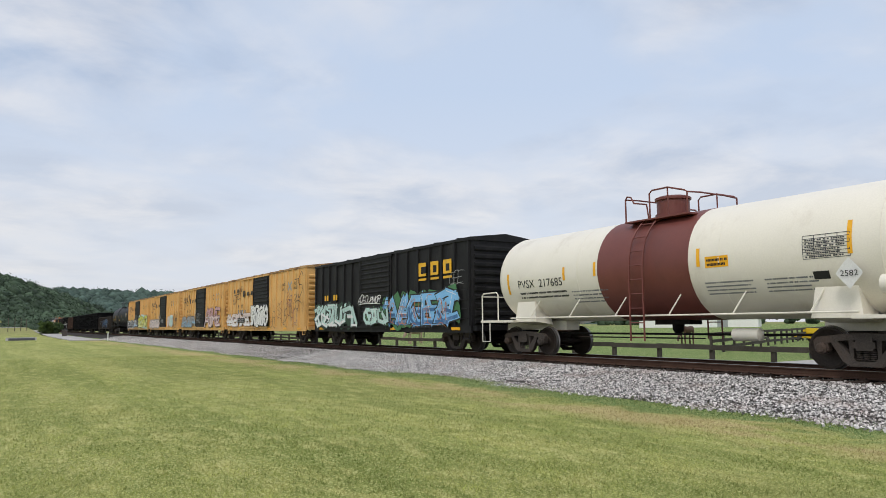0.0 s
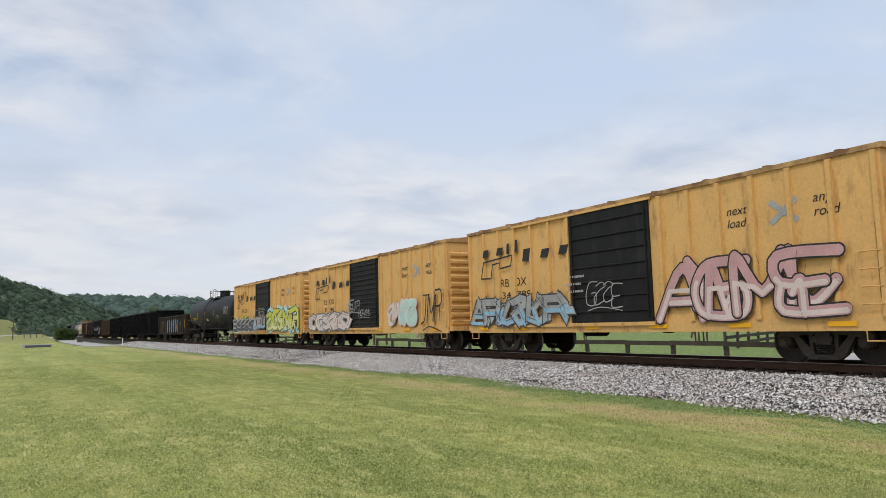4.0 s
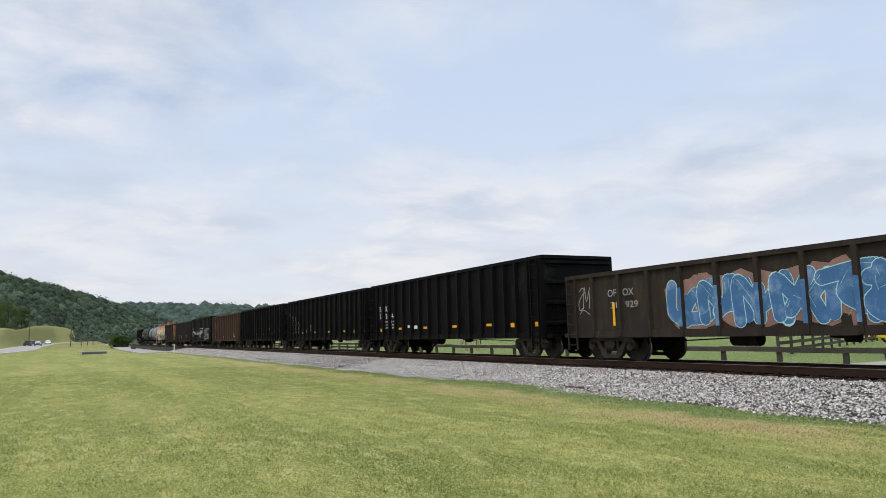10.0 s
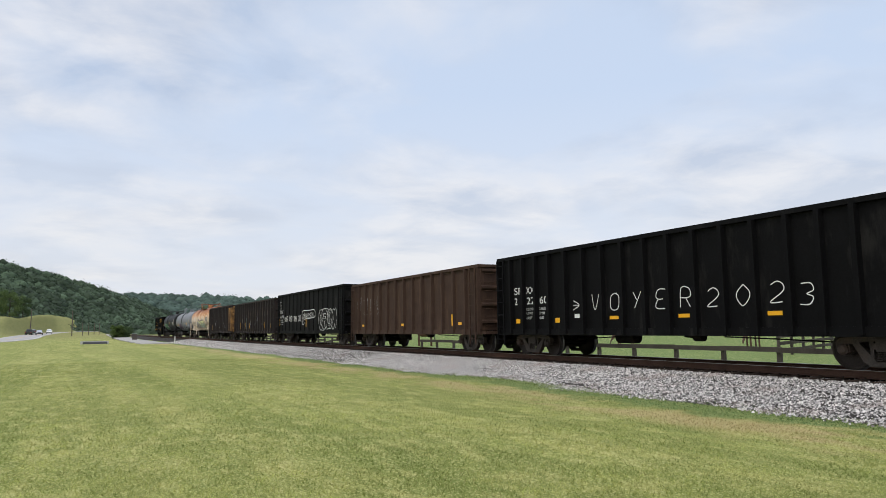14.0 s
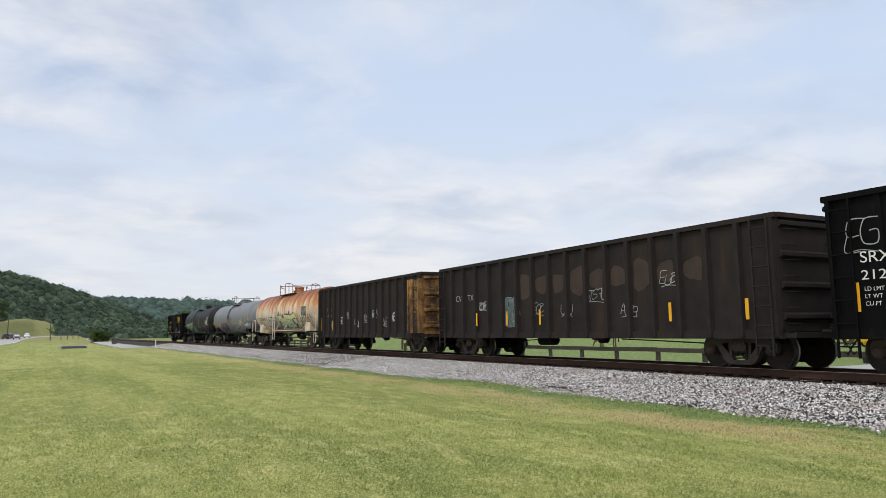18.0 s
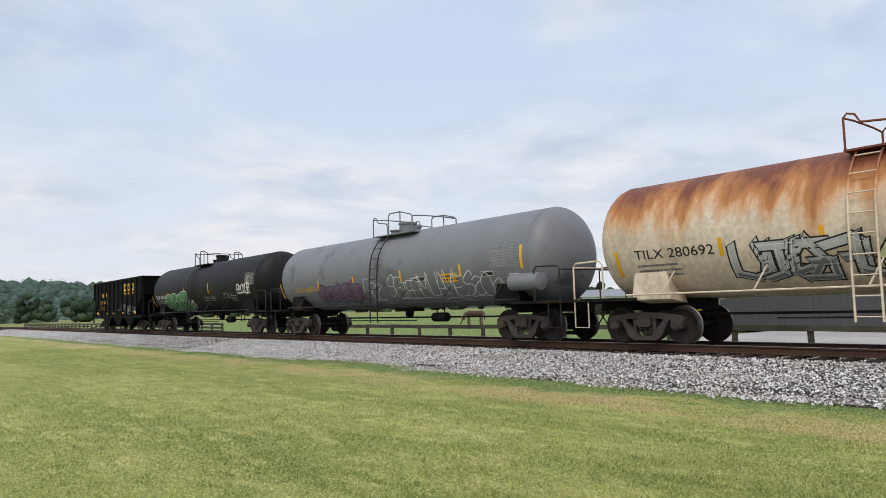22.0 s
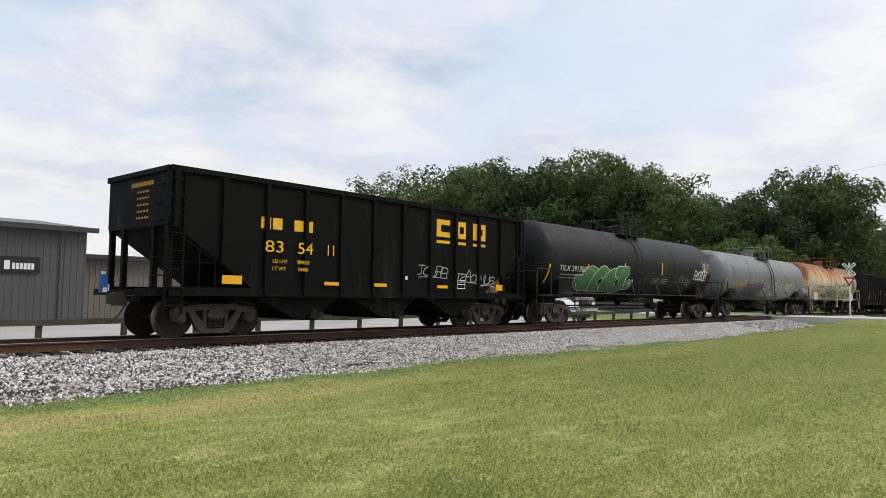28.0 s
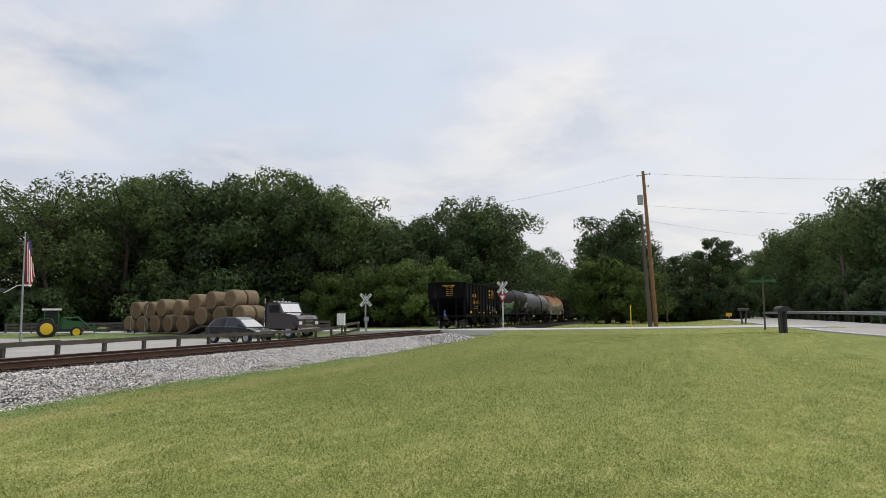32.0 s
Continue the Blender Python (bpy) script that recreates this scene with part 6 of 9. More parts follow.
# ---- tank cars ----
def tankcar(name, label, half, r, zc, shell, band=None, dome="hatch", rails="trim", seed=1, band_w=1.6, frame="under", ladder_y=0.85, rail_h=0.62, plat=(-1.3, 1.3)):
    car = thing(name, label, "tank car", group="freight train")
    m = M[shell]
    hd = 0.72                                     # depth of the dished heads
    def prof(y0, y1, rr, heads=True):
        out = []
        if heads:
            for k in range(8):
                a = k / 8 * math.pi / 2
                out.append((y0 - hd * math.cos(a) + hd, rr * math.sin(a)))
        out += [(y0 + hd, rr), (y1 - hd, rr)]
        if heads:
            for k in range(7, -1, -1):
                a = k / 8 * math.pi / 2
                out.append((y1 - hd + hd * math.cos(a), rr * math.sin(a)))
        return out
    bm = B()
    turned(bm, (0, 0, zc), "y", prof(-half, half, r), 40)
    part("tank", bm, m, car, smooth=True)
    for y in (-half + hd, half - hd, -half * 0.36, half * 0.36):
        bm = B()
        turned(bm, (0, y, zc), "y", [(-0.02, r - 0.01), (-0.015, r + 0.006), (0.015, r + 0.006), (0.02, r - 0.01)], 40)
        part("weld_seam", bm, m, car, smooth=True)
    if band:
        bm = B()
        turned(bm, (0, -band_w, zc), "y", [(0, r - 0.05), (0.001, r + 0.008), (2 * band_w, r + 0.008), (2 * band_w + 0.001, r - 0.05)], 40)
        part("painted_band", bm, M[band], car, "dark red band round the tank", smooth=True)
    bandm = M[band] if band else m
    bm = B()
    top = zc + r
    if dome == "drum":
        turned(bm, (0, 0, top - 0.05), "z", [(0, 0.50), (0.10, 0.50), (0.10, 0.45), (0.48, 0.45), (0.50, 0.50), (0.56, 0.50), (0.60, 0.42)], 20)
    else:
        turned(bm, (0, 0.0, top - 0.06), "z", [(0, 0.32), (0.34, 0.32), (0.36, 0.36), (0.42, 0.36), (0.45, 0.28)], 18)
        turned(bm, (0.0, 0.75, top - 0.06), "z", [(0, 0.22), (0.16, 0.22), (0.18, 0.26), (0.22, 0.26), (0.24, 0.1)], 16)
        turned(bm, (0.0, -0.7, top - 0.05), "z", [(0, 0.08), (0.15, 0.08), (0.16, 0.12), (0.26, 0.12), (0.28, 0.05)], 10)
    part("dome", bm, bandm, car, "manway and valve housing on the tank", smooth=True)
    # platform and railings round the dome: a tall hoop over the dome and a low one by the ladder
    p0, p1 = plat
    pm = p0 + 0.60 * (p1 - p0)
    bm = B()
    zt = top - 0.14
    o = [(-1.05, p0), (1.05, p0), (1.05, p1), (-1.05, p1)]
    i_ = [(-0.6, p0 + 0.25), (0.6, p0 + 0.25), (0.6, p1 - 0.25), (-0.6, p1 - 0.25)]
    vs = [[bm.verts.new((a, b, z)) for a, b in q] for z in (zt - 0.04, zt) for q in (o, i_)]
    for k in range(4):
        j = (k + 1) % 4
        bm.faces.new((vs[0][k], vs[0][j], vs[1][j], vs[1][k]))
        bm.faces.new((vs[2][k], vs[2][j], vs[3][j], vs[3][k]))
        bm.faces.new((vs[0][k], vs[0][j], vs[2][j], vs[2][k]))
        bm.faces.new((vs[1][k], vs[1][j], vs[3][j], vs[3][k]))
    part("platform", bm, bandm, car, "grating walkway round the dome")
    zr = top + rail_h
    rm = bandm if band else M["black"] if shell == "tankblack" else m
    for s in (-1, 1):
        x = s * 1.03
        part("railing", tube(B(), [(x, p0 + 0.03, zt), (x, p0 + 0.03, zr - 0.22), (x, p0 + 0.12, zr - 0.16), (x, (p0 + pm) / 2, zr), (x, pm - 0.12, zr), (x, pm - 0.03, zr - 0.08), (x, pm - 0.03, zt)], 0.024, 6), rm, car, "bent pipe railing")
        part("railing", tube(B(), [(x, p1 - 0.03, zt), (x, p1 - 0.03, zr - 0.12), (x, p1 - 0.10, zr - 0.04), (x, p1 - 0.24, zr - 0.08), (x, p1 - 0.34, zr - 0.26), (x, pm + 0.08, zr - 0.36), (x, pm + 0.02, zt)], 0.024, 6), rm, car, "bent pipe railing")
        part("stanchion", tube(B(), [(x, (p0 + pm) / 2, zt), (x, (p0 + pm) / 2, zr)], 0.022, 6), rm, car)
    for y, z in ((p0 + 0.03, zr - 0.22), (p1 - 0.03, zr - 0.12)):
        part("railing", tube(B(), [(-1.03, y, z), (-0.5, y, z + 0.03), (0.5, y, z + 0.03), (1.03, y, z)], 0.022, 6), rm, car, "bent pipe railing")
    # side ladder that follows the tank
    for s in (-1, 1):
        bm = B()
        path = [(-(r + 0.12) * math.cos(a), zc + (r + 0.12) * math.sin(a)) for a in np.linspace(0.0, 1.02, 7)]
        path = [(-(r + 0.14), 0.55), (-(r + 0.14), zc - 0.3)] + path
        for y in (-0.24, 0.24):
            tube(bm, [(-s * p[0] * -1, y + ladder_y, p[1]) for p in path], 0.026, 5)
        lm = bandm if band else (m if shell == "rusttank" else M["black"])
        lad = part("ladder", bm, lm, car, "steel side ladder")
        for z in np.linspace(0.65, zc + r * 0.8, 9):
            a = math.asin(max(-1, min(1, (z - zc) / (r + 0.12)))) if z > zc else 0
            x = s * ((r + 0.13) * math.cos(a))
            part("rung", shared("tank_rung" + lm.name, lambda bm: tube(bm, [(0, -0.24, 0), (0, 0.24, 0)], 0.016, 5), lm), None, lad, at=(x, ladder_y, z))
    # stub sills, end platforms with railings
    fm = m if frame == "shell" else M["under"]
    for e in (-1, 1):
        bm = B()
        y0, y1 = e * (half - 2.6), e * (half + 0.55)
        box(bm, -0.28, 0.28, min(y0, y1), max(y0, y1), 0.82, 1.12)
        y2 = e * (half - 1.35)
        box(bm, -1.5, 1.5, min(y2, y1), max(y2, y1), 1.08, 1.16)
        part("end_platform", bm, fm, car)
        bm = B()
        for s in (-1, 1):
            x = s * 1.46
            tube(bm, [(x, e * (half + 0.5), 1.12), (x, e * (half + 0.5), 2.02), (x, e * (half + 0.42), 2.1), (x, e * (half - 0.35), 2.12), (x, e * (half - 0.45), 2.02), (x, e * (half - 0.45), 1.12)], 0.024, 6)
            tube(bm, [(x, e * (half + 0.5), 1.12), (x, e * (half + 0.5), 0.42), (x, e * (half + 0.05), 0.42), (x, e * (half + 0.05), 1.12)], 0.02, 6)
        tube(bm, [(-1.46, e * (half + 0.5), 2.0), (1.46, e * (half + 0.5), 2.0)], 0.02, 6)
        part("end_railing", bm, m if shell in ("tankwhite", "rusttank") else M["black"], car, "pipe railing and step at the end platform")
        for s in (-1, 1):                                   # saddle
            bm = B()
            yy = e * (half - 1.75)
            loft(bm, [[(s * 1.30, yy - 0.55, 1.1), (s * 0.6, yy - 0.55, 1.0), (s * 0.6, yy + 0.55, 1.0), (s * 1.30, yy + 0.55, 1.1)],
                      [(s * (r - 0.22), yy - 0.45, zc - r * 0.55), (s * 0.6, yy - 0.45, zc - r * 0.85), (s * 0.6, yy + 0.45, zc - r * 0.85), (s * (r - 0.22), yy + 0.45, zc - r * 0.55)]])
            part("saddle", bm, m if frame == "shell" or shell == "rusttank" else M["under"], car)
    # running board pipe along the side
    for s in (-1, 1):
        bm = B()
        tube(bm, [(s * (r + 0.02), -half + 1.2, 1.22), (s * (r + 0.02), half - 1.2, 1.22)], 0.022, 6)
        for y in np.linspace(-half + 2.2, half - 2.2, 6):
            tube(bm, [(s * (r + 0.02), y, 1.22), (s * (r - 0.25), y - 0.2, zc - r * 0.55)], 0.02, 5)
        part("side_handrail", bm, m if shell in ("tankwhite", "rusttank") else M["black"], car)
    bm = B()
    turned(bm, (-0.5, -2.9, 0.72), "y", [(0, 0.05), (0.05, 0.16), (0.75, 0.16), (0.8, 0.05)], 12)
    part("air_reservoir", bm, m if shell == "tankwhite" else M["under"], car, smooth=True)
    bm = B()
    turned(bm, (0, 0, zc - r - 0.35), "z", [(0, 0.10), (0.1, 0.16), (0.4, 0.16)], 12)
    box(bm, -0.25, 0.25, -0.6, 0.6, zc - r - 0.12, zc - r + 0.06)
    tube(bm, [(-0.4, -half + 2.6, 0.72), (-0.4, half - 2.6, 0.72)], 0.03, 6)
    tube(bm, [(-0.8, -1.5, 0.62), (-0.8, 3.2, 0.62)], 0.02, 6)
    part("bottom_outlet", bm, M["under"], car)
    couplers(car, half + 0.5)
    for e in (-1, 1):
        truck_at(car, e * (half - 1.35))
    return car, Skin(None, zc, r)


def tank_table(car, sk, y, z, w=1.1, h=0.62, ink="dimwhite", ground=None):
    """The ruled data table near the end of a tank."""
    if ground:
        paint("data_panel", car, lambda bm: rect(bm, sk, y + 0.04, y - w - 0.04, z - 0.04, z + h + 0.05, 0.004), M[ground], "dark panel of the data table")
    def grid(bm):
        for i in range(8):
            rect(bm, sk, y, y - w, z + h * i / 7, z + h * i / 7 + 0.012, 0.007)
        for i in range(5):
            rect(bm, sk, y - w * i / 4 + 0.006, y - w * i / 4 - 0.006, z, z + h, 0.007)
    tagged(paint("data_table", car, grid, M[ink], "ruled data table"), kind="stuff")
    for k in range(6):
        bars(car, sk, y - 0.05, z + 0.03 + k * h / 7, 9, 0.06, 0.04, M[ink], seed=90 + k)


# ---- the train's cars in order, each with its place along the track at the start ----
TRAIN = []


def add(car, centre):
    TRAIN.append((car, centre))
    return car


def build_train():
    # cream tank with a dark red band
    c, sk = tankcar("tank_car", "cream tank car with a dark red centre band and rusty dome", 6.9, 1.465, 2.56, "tankwhite", band="tankred", dome="drum", rails="arch", frame="shell", plat=(-1.35, 0.85), ladder_y=0.02)
    words(c, sk, "PVSX  217685", 5.35, 2.20, 0.36, M["black"], width=2.2)
    for k in range(2):
        bars(c, sk, 5.3, 1.98 - 0.15 * k, 22, 0.07, 0.08, M["black"], seed=3 + k)
    for k in range(4):
        bars(c, sk, 2.8, 1.95 - 0.12 * k, 16, 0.055, 0.06, M["grey"], seed=7 + k)
        bars(c, sk, -2.0, 1.95 - 0.10 * k, 16, 0.055, 0.05, M["grey"], seed=17 + k)
        bars(c, sk, -3.6, 1.95 - 0.10 * k, 14, 0.055, 0.05, M["grey"], seed=27 + k)
    paint("placard", c, lambda bm: rect(bm, sk, -2.1, -2.75, 2.35, 2.62, 0.006), M["reflect"], "yellow warning panel")
    for k in range(2):
        bars(c, sk, -2.15, 2.39 + 0.11 * k, 8, 0.05, 0.08, M["black"], seed=33 + k)
    paint("placard", c, lambda bm: rect(bm, sk, -4.75, -5.1, 1.9, 2.08, 0.006), M["black"])
    tank_table(c, sk, -4.6, 2.35, 1.0, 0.5, "slate")
    reflectors(c, sk, [], 0, tall=[(5.85, 2.0, 2.7), (3.05, 2.35, 2.75), (1.72, 2.4, 2.8), (-1.9, 2.4, 2.85), (-5.6, 2.4, 3.1)])
    bm = B()
    turned(bm, (-1.35, -7.1, 1.75), "y", [(0, 0.06), (0.05, 0.2), (0.95, 0.2), (1.0, 0.06)], 14)
    part("air_reservoir", bm, M["tankwhite"], c, smooth=True)
    bm = B()
    ribbon(bm, Skin(-1.56), [(-5.85, 2.0), (-5.6, 2.3), (-5.35, 2.0), (-5.6, 1.7)], 0.05, 0.0, True)
    fill_shape(bm, Skin(-1.55), [(-5.85, 2.0), (-5.6, 2.3), (-5.35, 2.0), (-5.6, 1.7)], 0.0)
    part("hazard_placard", bm, M["white"], c, "white diamond placard")
    words(c, Skin(-1.565), "2582", -5.42, 1.94, 0.17, M["black"], width=0.36)
    add(c, 13.3)
    add(black_boxcar(7.55), 28.8)
    for i, (a, b) in enumerate(((37.75, 53.9), (55.1, 70.0), (71.6, 87.05), (88.4, 103.7))):
        add(yellow_boxcar((b - a) / 2, i + 1), (a + b) / 2)
    # black tank
    c, sk = tankcar("tank_car", "plain black tank car with yellow stencils and white scrawls", 8.4, 1.50, 2.58, "tankblack", dome="drum", rails="trim", seed=2)
    words(c, sk, "UTLX 676514", 6.7, 2.08, 0.34, M["csxyellow"], width=2.07)
    words(c, sk, "LD LMT   203800 LB   92 400 KG", 6.3, 1.72, 0.11, M["dimwhite"], width=1.7)
    words(c, sk, "LT WT    62200 LB   28 200 KG", 6.3, 1.56, 0.11, M["dimwhite"], width=1.7)
    bars(c, sk, 6.6, 1.92, 16, 0.05, 0.06, M["dimwhite"], seed=43)
    tank_table(c, sk, -5.4, 2.4)
    for k in range(5):
        bars(c, sk, -3.0, 2.3 - 0.1 * k, 11, 0.05, 0.05, M["dimwhite"], seed=48 + k)
    paint("placard", c, lambda bm: rect(bm, sk, 1.0, 0.35, 1.9, 2.12, 0.006), M["reflect"], "yellow warning panel")
    graffiti(c, sk, 3.7, 1.9, 1.5, 2.15, "tankblack", "dimwhite", 3, 12, stroke=0.014, inner=False)
    tag_scrawl(c, sk, 5.5, 1.38, 1.0, 0.2, "dimwhite", 13, 0.018)
    graffiti(c, sk, -2.2, -4.0, 1.5, 2.2, "tankblack", "dimwhite", 3, 15, stroke=0.014, inner=False)
    tag_scrawl(c, sk, 7.75, 1.3, 0.35, 0.75, "dimwhite", 16, 0.02)
    reflectors(c, sk, [], 0, tall=[(7.6, 2.0, 2.75), (4.35, 2.35, 2.75), (1.3, 2.35, 2.75), (-1.9, 2.35, 2.75), (-6.7, 2.35, 3.0)])
    add(c, 113.05)
    # low gondola with the blue piece
    h = (138.7 - 122.6) / 2
    c, sk, po = gondola("gondola_car", "low brown gondola car with large blue graffiti letters", h, 2.76, "carbrown", 14, hw=1.46)
    graffiti(c, sk, 3.3, -3.3, 1.0, 2.3, "blue", "palecyan", 6, 61, stroke=0.022, back="peach", fat=0.34)
    for y in post_places(h, 14, 0.0):
        if abs(y) < 3.1:
            paint("graffiti", c, lambda bm: rect(bm, po, y + 0.058, y - 0.058, 1.02, 2.02 + 0.12 * math.sin(5 * y), 0.002), M["blue"], "blue paint over a side post")
    words(c, po, "OF   OX", h - 2.1, 1.98, 0.3, M["dimwhite"], width=1.15)
    words(c, po, "31   929", h - 2.2, 1.62, 0.28, M["dimwhite"], width=1.2)
    tag_scrawl(c, sk, h - 0.6, 1.7, 0.5, 0.7, "dimwhite", 14, 0.03, 3)
    def chart(bm):
        ribbon(bm, po, [(-5.0, 1.6), (-5.7, 1.6), (-5.7, 2.0), (-5.0, 2.0)], 0.03, 0.006, True)
        ribbon(bm, po, [(-5.0, 1.8), (-5.7, 1.9)], 0.03, 0.006)
    paint("stencil", c, chart, M["dimwhite"])
    reflectors(c, po, [], 0, tall=[(h - 2.35, 1.1, 1.8), (-h + 0.5, 1.4, 2.3), (-3.2, 1.2, 1.8)])
    add(c, (138.7 + 122.6) / 2)
    # three tall black gondolas
    for i, (a, b) in enumerate(((140.0, 156.2), (157.0, 173.5), (175.0, 190.9))):
        h = (b - a) / 2
        c, sk, po = gondola("gondola_car", ("tall black gondola car, dusty, with yellow reflectors", "tall black gondola car with white owner's stencils and yellow reflectors",
                            "tall black gondola car with big white scrawled letters")[i], h, 3.66, "carblack", 19, depth=0.14, narrow=0.8)
        posts = sorted(post_places(h, 19, 0.8), reverse=True)
        bay = [y - 0.14 for y in posts]                            # where a line begins in each bay
        for text, k in (("SF", 1), ("XX", 2)):
            words(c, sk, text, bay[k], 2.22, 0.36, M["white"], width=0.5)
        for text, k in (("2", 1), ("22" if i == 2 else "24", 2), (("44", "04", "60")[i], 3)):
            words(c, sk, text, bay[k] - 0.02, 1.84, 0.36, M["white"], width=0.5 if len(text) > 1 else 0.2)
        for k, (what, load) in enumerate((("LD LMT", "210600"), ("LT WT", "72200"), ("CU FT", "4000"))):
            words(c, sk, what, bay[2], 1.62 - 0.16 * k, 0.13, M["white"])
            words(c, sk, load, bay[3], 1.62 - 0.16 * k, 0.13, M["white"])
        reflectors(c, sk, [posts[k] - 0.46 for k in ((4, 7, 10, 13) if i < 2 else (7, 10, 13))], 1.28, 0.40, 0.10)
        reflectors(c, sk, [posts[1] - 0.38, posts[4 if i == 2 else 15] - 0.4, posts[17] - 0.4], 1.24, 0.26, 0.16)
        paint("placard", c, lambda bm: rect(bm, sk, posts[5] - 0.4, posts[5] - 0.66, 1.3, 1.43, 0.006), M["white"])
        if i == 0:
            paint("placard", c, lambda bm: rect(bm, Skin(-1.50), h - 5.4, h - 5.75, 1.25, 1.4, 0.006), M["white"])
        if i == 2:
            for k, ch in enumerate(">VOYER2023"):
                handwriting(c, sk, ch, bay[5 + k] - (0.2 if k < 9 else 0.04), 1.50, 0.34, 0.5, "white", 1.0, 0.026, 300 + k, "big sprayed white letter")
        if i == 1:
            tag_scrawl(c, sk, posts[6] - 0.26, 1.6, 0.42, 0.18, "dimwhite", 77, 0.014, 5)
            tag_scrawl(c, sk, posts[6] - 0.26, 1.42, 0.42, 0.12, "dimwhite", 79, 0.012, 7)
            tag_scrawl(c, sk, posts[0] - 0.15, 2.5, 0.45, 0.22, "dimwhite", 78, 0.015, 4)
        add(c, (a + b) / 2)
    h = (207.3 - 192.4) / 2
    c, sk, po = gondola("gondola_car", "rust-brown gondola car with chalky stencils", h, 3.60, "redbrown", 15, depth=0.13)
    for k in range(4):
        tag_scrawl(c, sk, h - 0.8 - k * 1.0, 2.0, 0.5, 0.7, "dimwhite", 90 + k, 0.022, 2)
    reflectors(c, po, [], 0, tall=[(-h + 2.2, 1.1, 1.6)])
    reflectors(c, po, [h - 2, 0, -h + 1.5], 1.2, 0.3, 0.12)
    add(c, (207.3 + 192.4) / 2)
    h = (224.8 - 208.9) / 2
    c, sk, po = gondola("gondola_car", "smooth-sided black gondola car with white outline graffiti", h, 3.79, "carblack", 16, depth=0.05)
    words(c, po, "SRXX", h - 0.7, 2.3, 0.33, M["white"], width=0.9)
    words(c, po, "212238", h - 0.7, 1.95, 0.28, M["white"], width=1.05)
    for k, (what, load) in enumerate((("LD LMT", "209400"), ("LT WT", "76600"), ("CU FT", "4400"))):
        words(c, po, what, h - 0.75, 1.72 - 0.15 * k, 0.12, M["white"])
        words(c, po, load, h - 1.3, 1.72 - 0.15 * k, 0.12, M["white"])
    handwriting(c, po, "GRANDSON", 0.72, 1.86, 0.24, 0.34, "white", 0.31, 0.035, 101, curved=False)
    def loop(bm):
        ribbon(bm, po, curve_pts([(0.75, 1.62), (1.0, 2.05), (0.8, 2.36), (-0.6, 2.36), (-1.9, 2.38), (-2.15, 2.15), (-1.9, 1.86), (0.4, 1.76), (0.45, 1.45), (0.85, 1.42), (0.8, 1.75)], 5), 0.045, 0.012)
    paint("graffiti", c, loop, M["white"], "sprayed white loop round the word")
    graffiti(c, po, -3.2, -6.4, 1.05, 2.3, "carblack", "white", 4, 102, stroke=0.035, fat=0.3)
    for k in range(3):
        handwriting(c, po, "VOYER", h - 2.15 - 1.3 * k, 1.66, 0.15, 0.36, "white", 0.17, 0.035, 103 + k)
    handwriting(c, po, "2023.", h - 6.0, 1.66, 0.13, 0.34, "white", 0.17, 0.035, 107)
    tag_scrawl(c, po, h - 0.5, 2.6, 0.6, 0.6, "dimwhite", 108, 0.02, 4)
    reflectors(c, po, [], 0, tall=[(-h + 1.8, 1.5, 2.2), (h - 0.6, 1.3, 1.9), (0.0, 1.2, 1.8)])
    add(c, (224.8 + 208.9) / 2)
    h = (242.2 - 226.0) / 2
    c, sk, po = gondola("gondola_car", "dark brown gondola car with faded tags and yellow reflectors", h, 3.66, "darkbrown", 18, depth=0.14)
    posts = sorted(post_places(h, 18, 0.0), reverse=True)
    for text, k in (("CV", 1), ("TX", 2)):
        words(c, sk, text, posts[k] - 0.22, 2.2, 0.36, M["dimwhite"], width=0.46)
    graffiti(c, sk, posts[5] - 0.1, posts[6] + 0.1, 1.15, 2.2, "dimteal", "dimwhite", 2, 112, stroke=0.012, fat=0.17)
    for k in range(9):                                  # faded mark drawn as plain bars
        paint("faded_mark", c, lambda bm: fill_shape(bm, sk, blob(random.Random(k), posts[6 + k] - 0.45, 2.55, 0.62, 0.6 if k % 3 else 0.9, 9, 0.12), 0.004, 0.06), M["fadedrust"], "faded rusty patch of an old mark")
    for k, (y, z, w) in enumerate(((h - 6.5, 1.6, 0.9), (h - 9.4, 1.9, 1.2), (h - 8.2, 1.5, 0.7), (h - 11.0, 1.4, 0.8), (h - 12.6, 2.2, 0.9))):
        tag_scrawl(c, sk, y, z, w * 0.8, 0.32, "dimwhite", 240 + k, 0.02, 5)
    tag_scrawl(c, sk, posts[3] - 0.2, 1.85, 0.65, 0.26, "white", 114, 0.025, 4)
    reflectors(c, po, [], 0, tall=[(h - 0.5, 1.1, 1.9), (h - 3.1, 1.2, 1.7), (h - 5.2, 1.2, 1.7), (h - 7.2, 1.2, 1.7), (-h + 3.2, 1.2, 1.7), (-h + 0.8, 1.2, 1.7)])
    add(c, (242.2 + 226.0) / 2)
    h = (258.1 - 244.0) / 2
    c, sk, po = gondola("gondola_car", "dark brown gondola car with a rust-orange end and white tags", h, 3.72, "darkbrown", 17, end_paint="rustend", depth=0.12)
    bm = B()
    box(bm, -1.67, -1.51, -h, -h + 1.15, 0.95, 3.42)
    part("rusted_corner", bm, M["rustend"], c, "rust-orange corner panel")
    bm = B()
    for y in (-h + 0.06, -h + 0.6, -h + 1.1):
        box(bm, -1.73, -1.67, y - 0.05, y + 0.05, 0.95, 3.4)
    for z in (1.3, 1.9, 2.5, 3.1):
        box(bm, -1.715, -1.67, -h, -h + 1.15, z - 0.04, z + 0.04)
    part("corner_ribs", bm, M["rustend"], c)
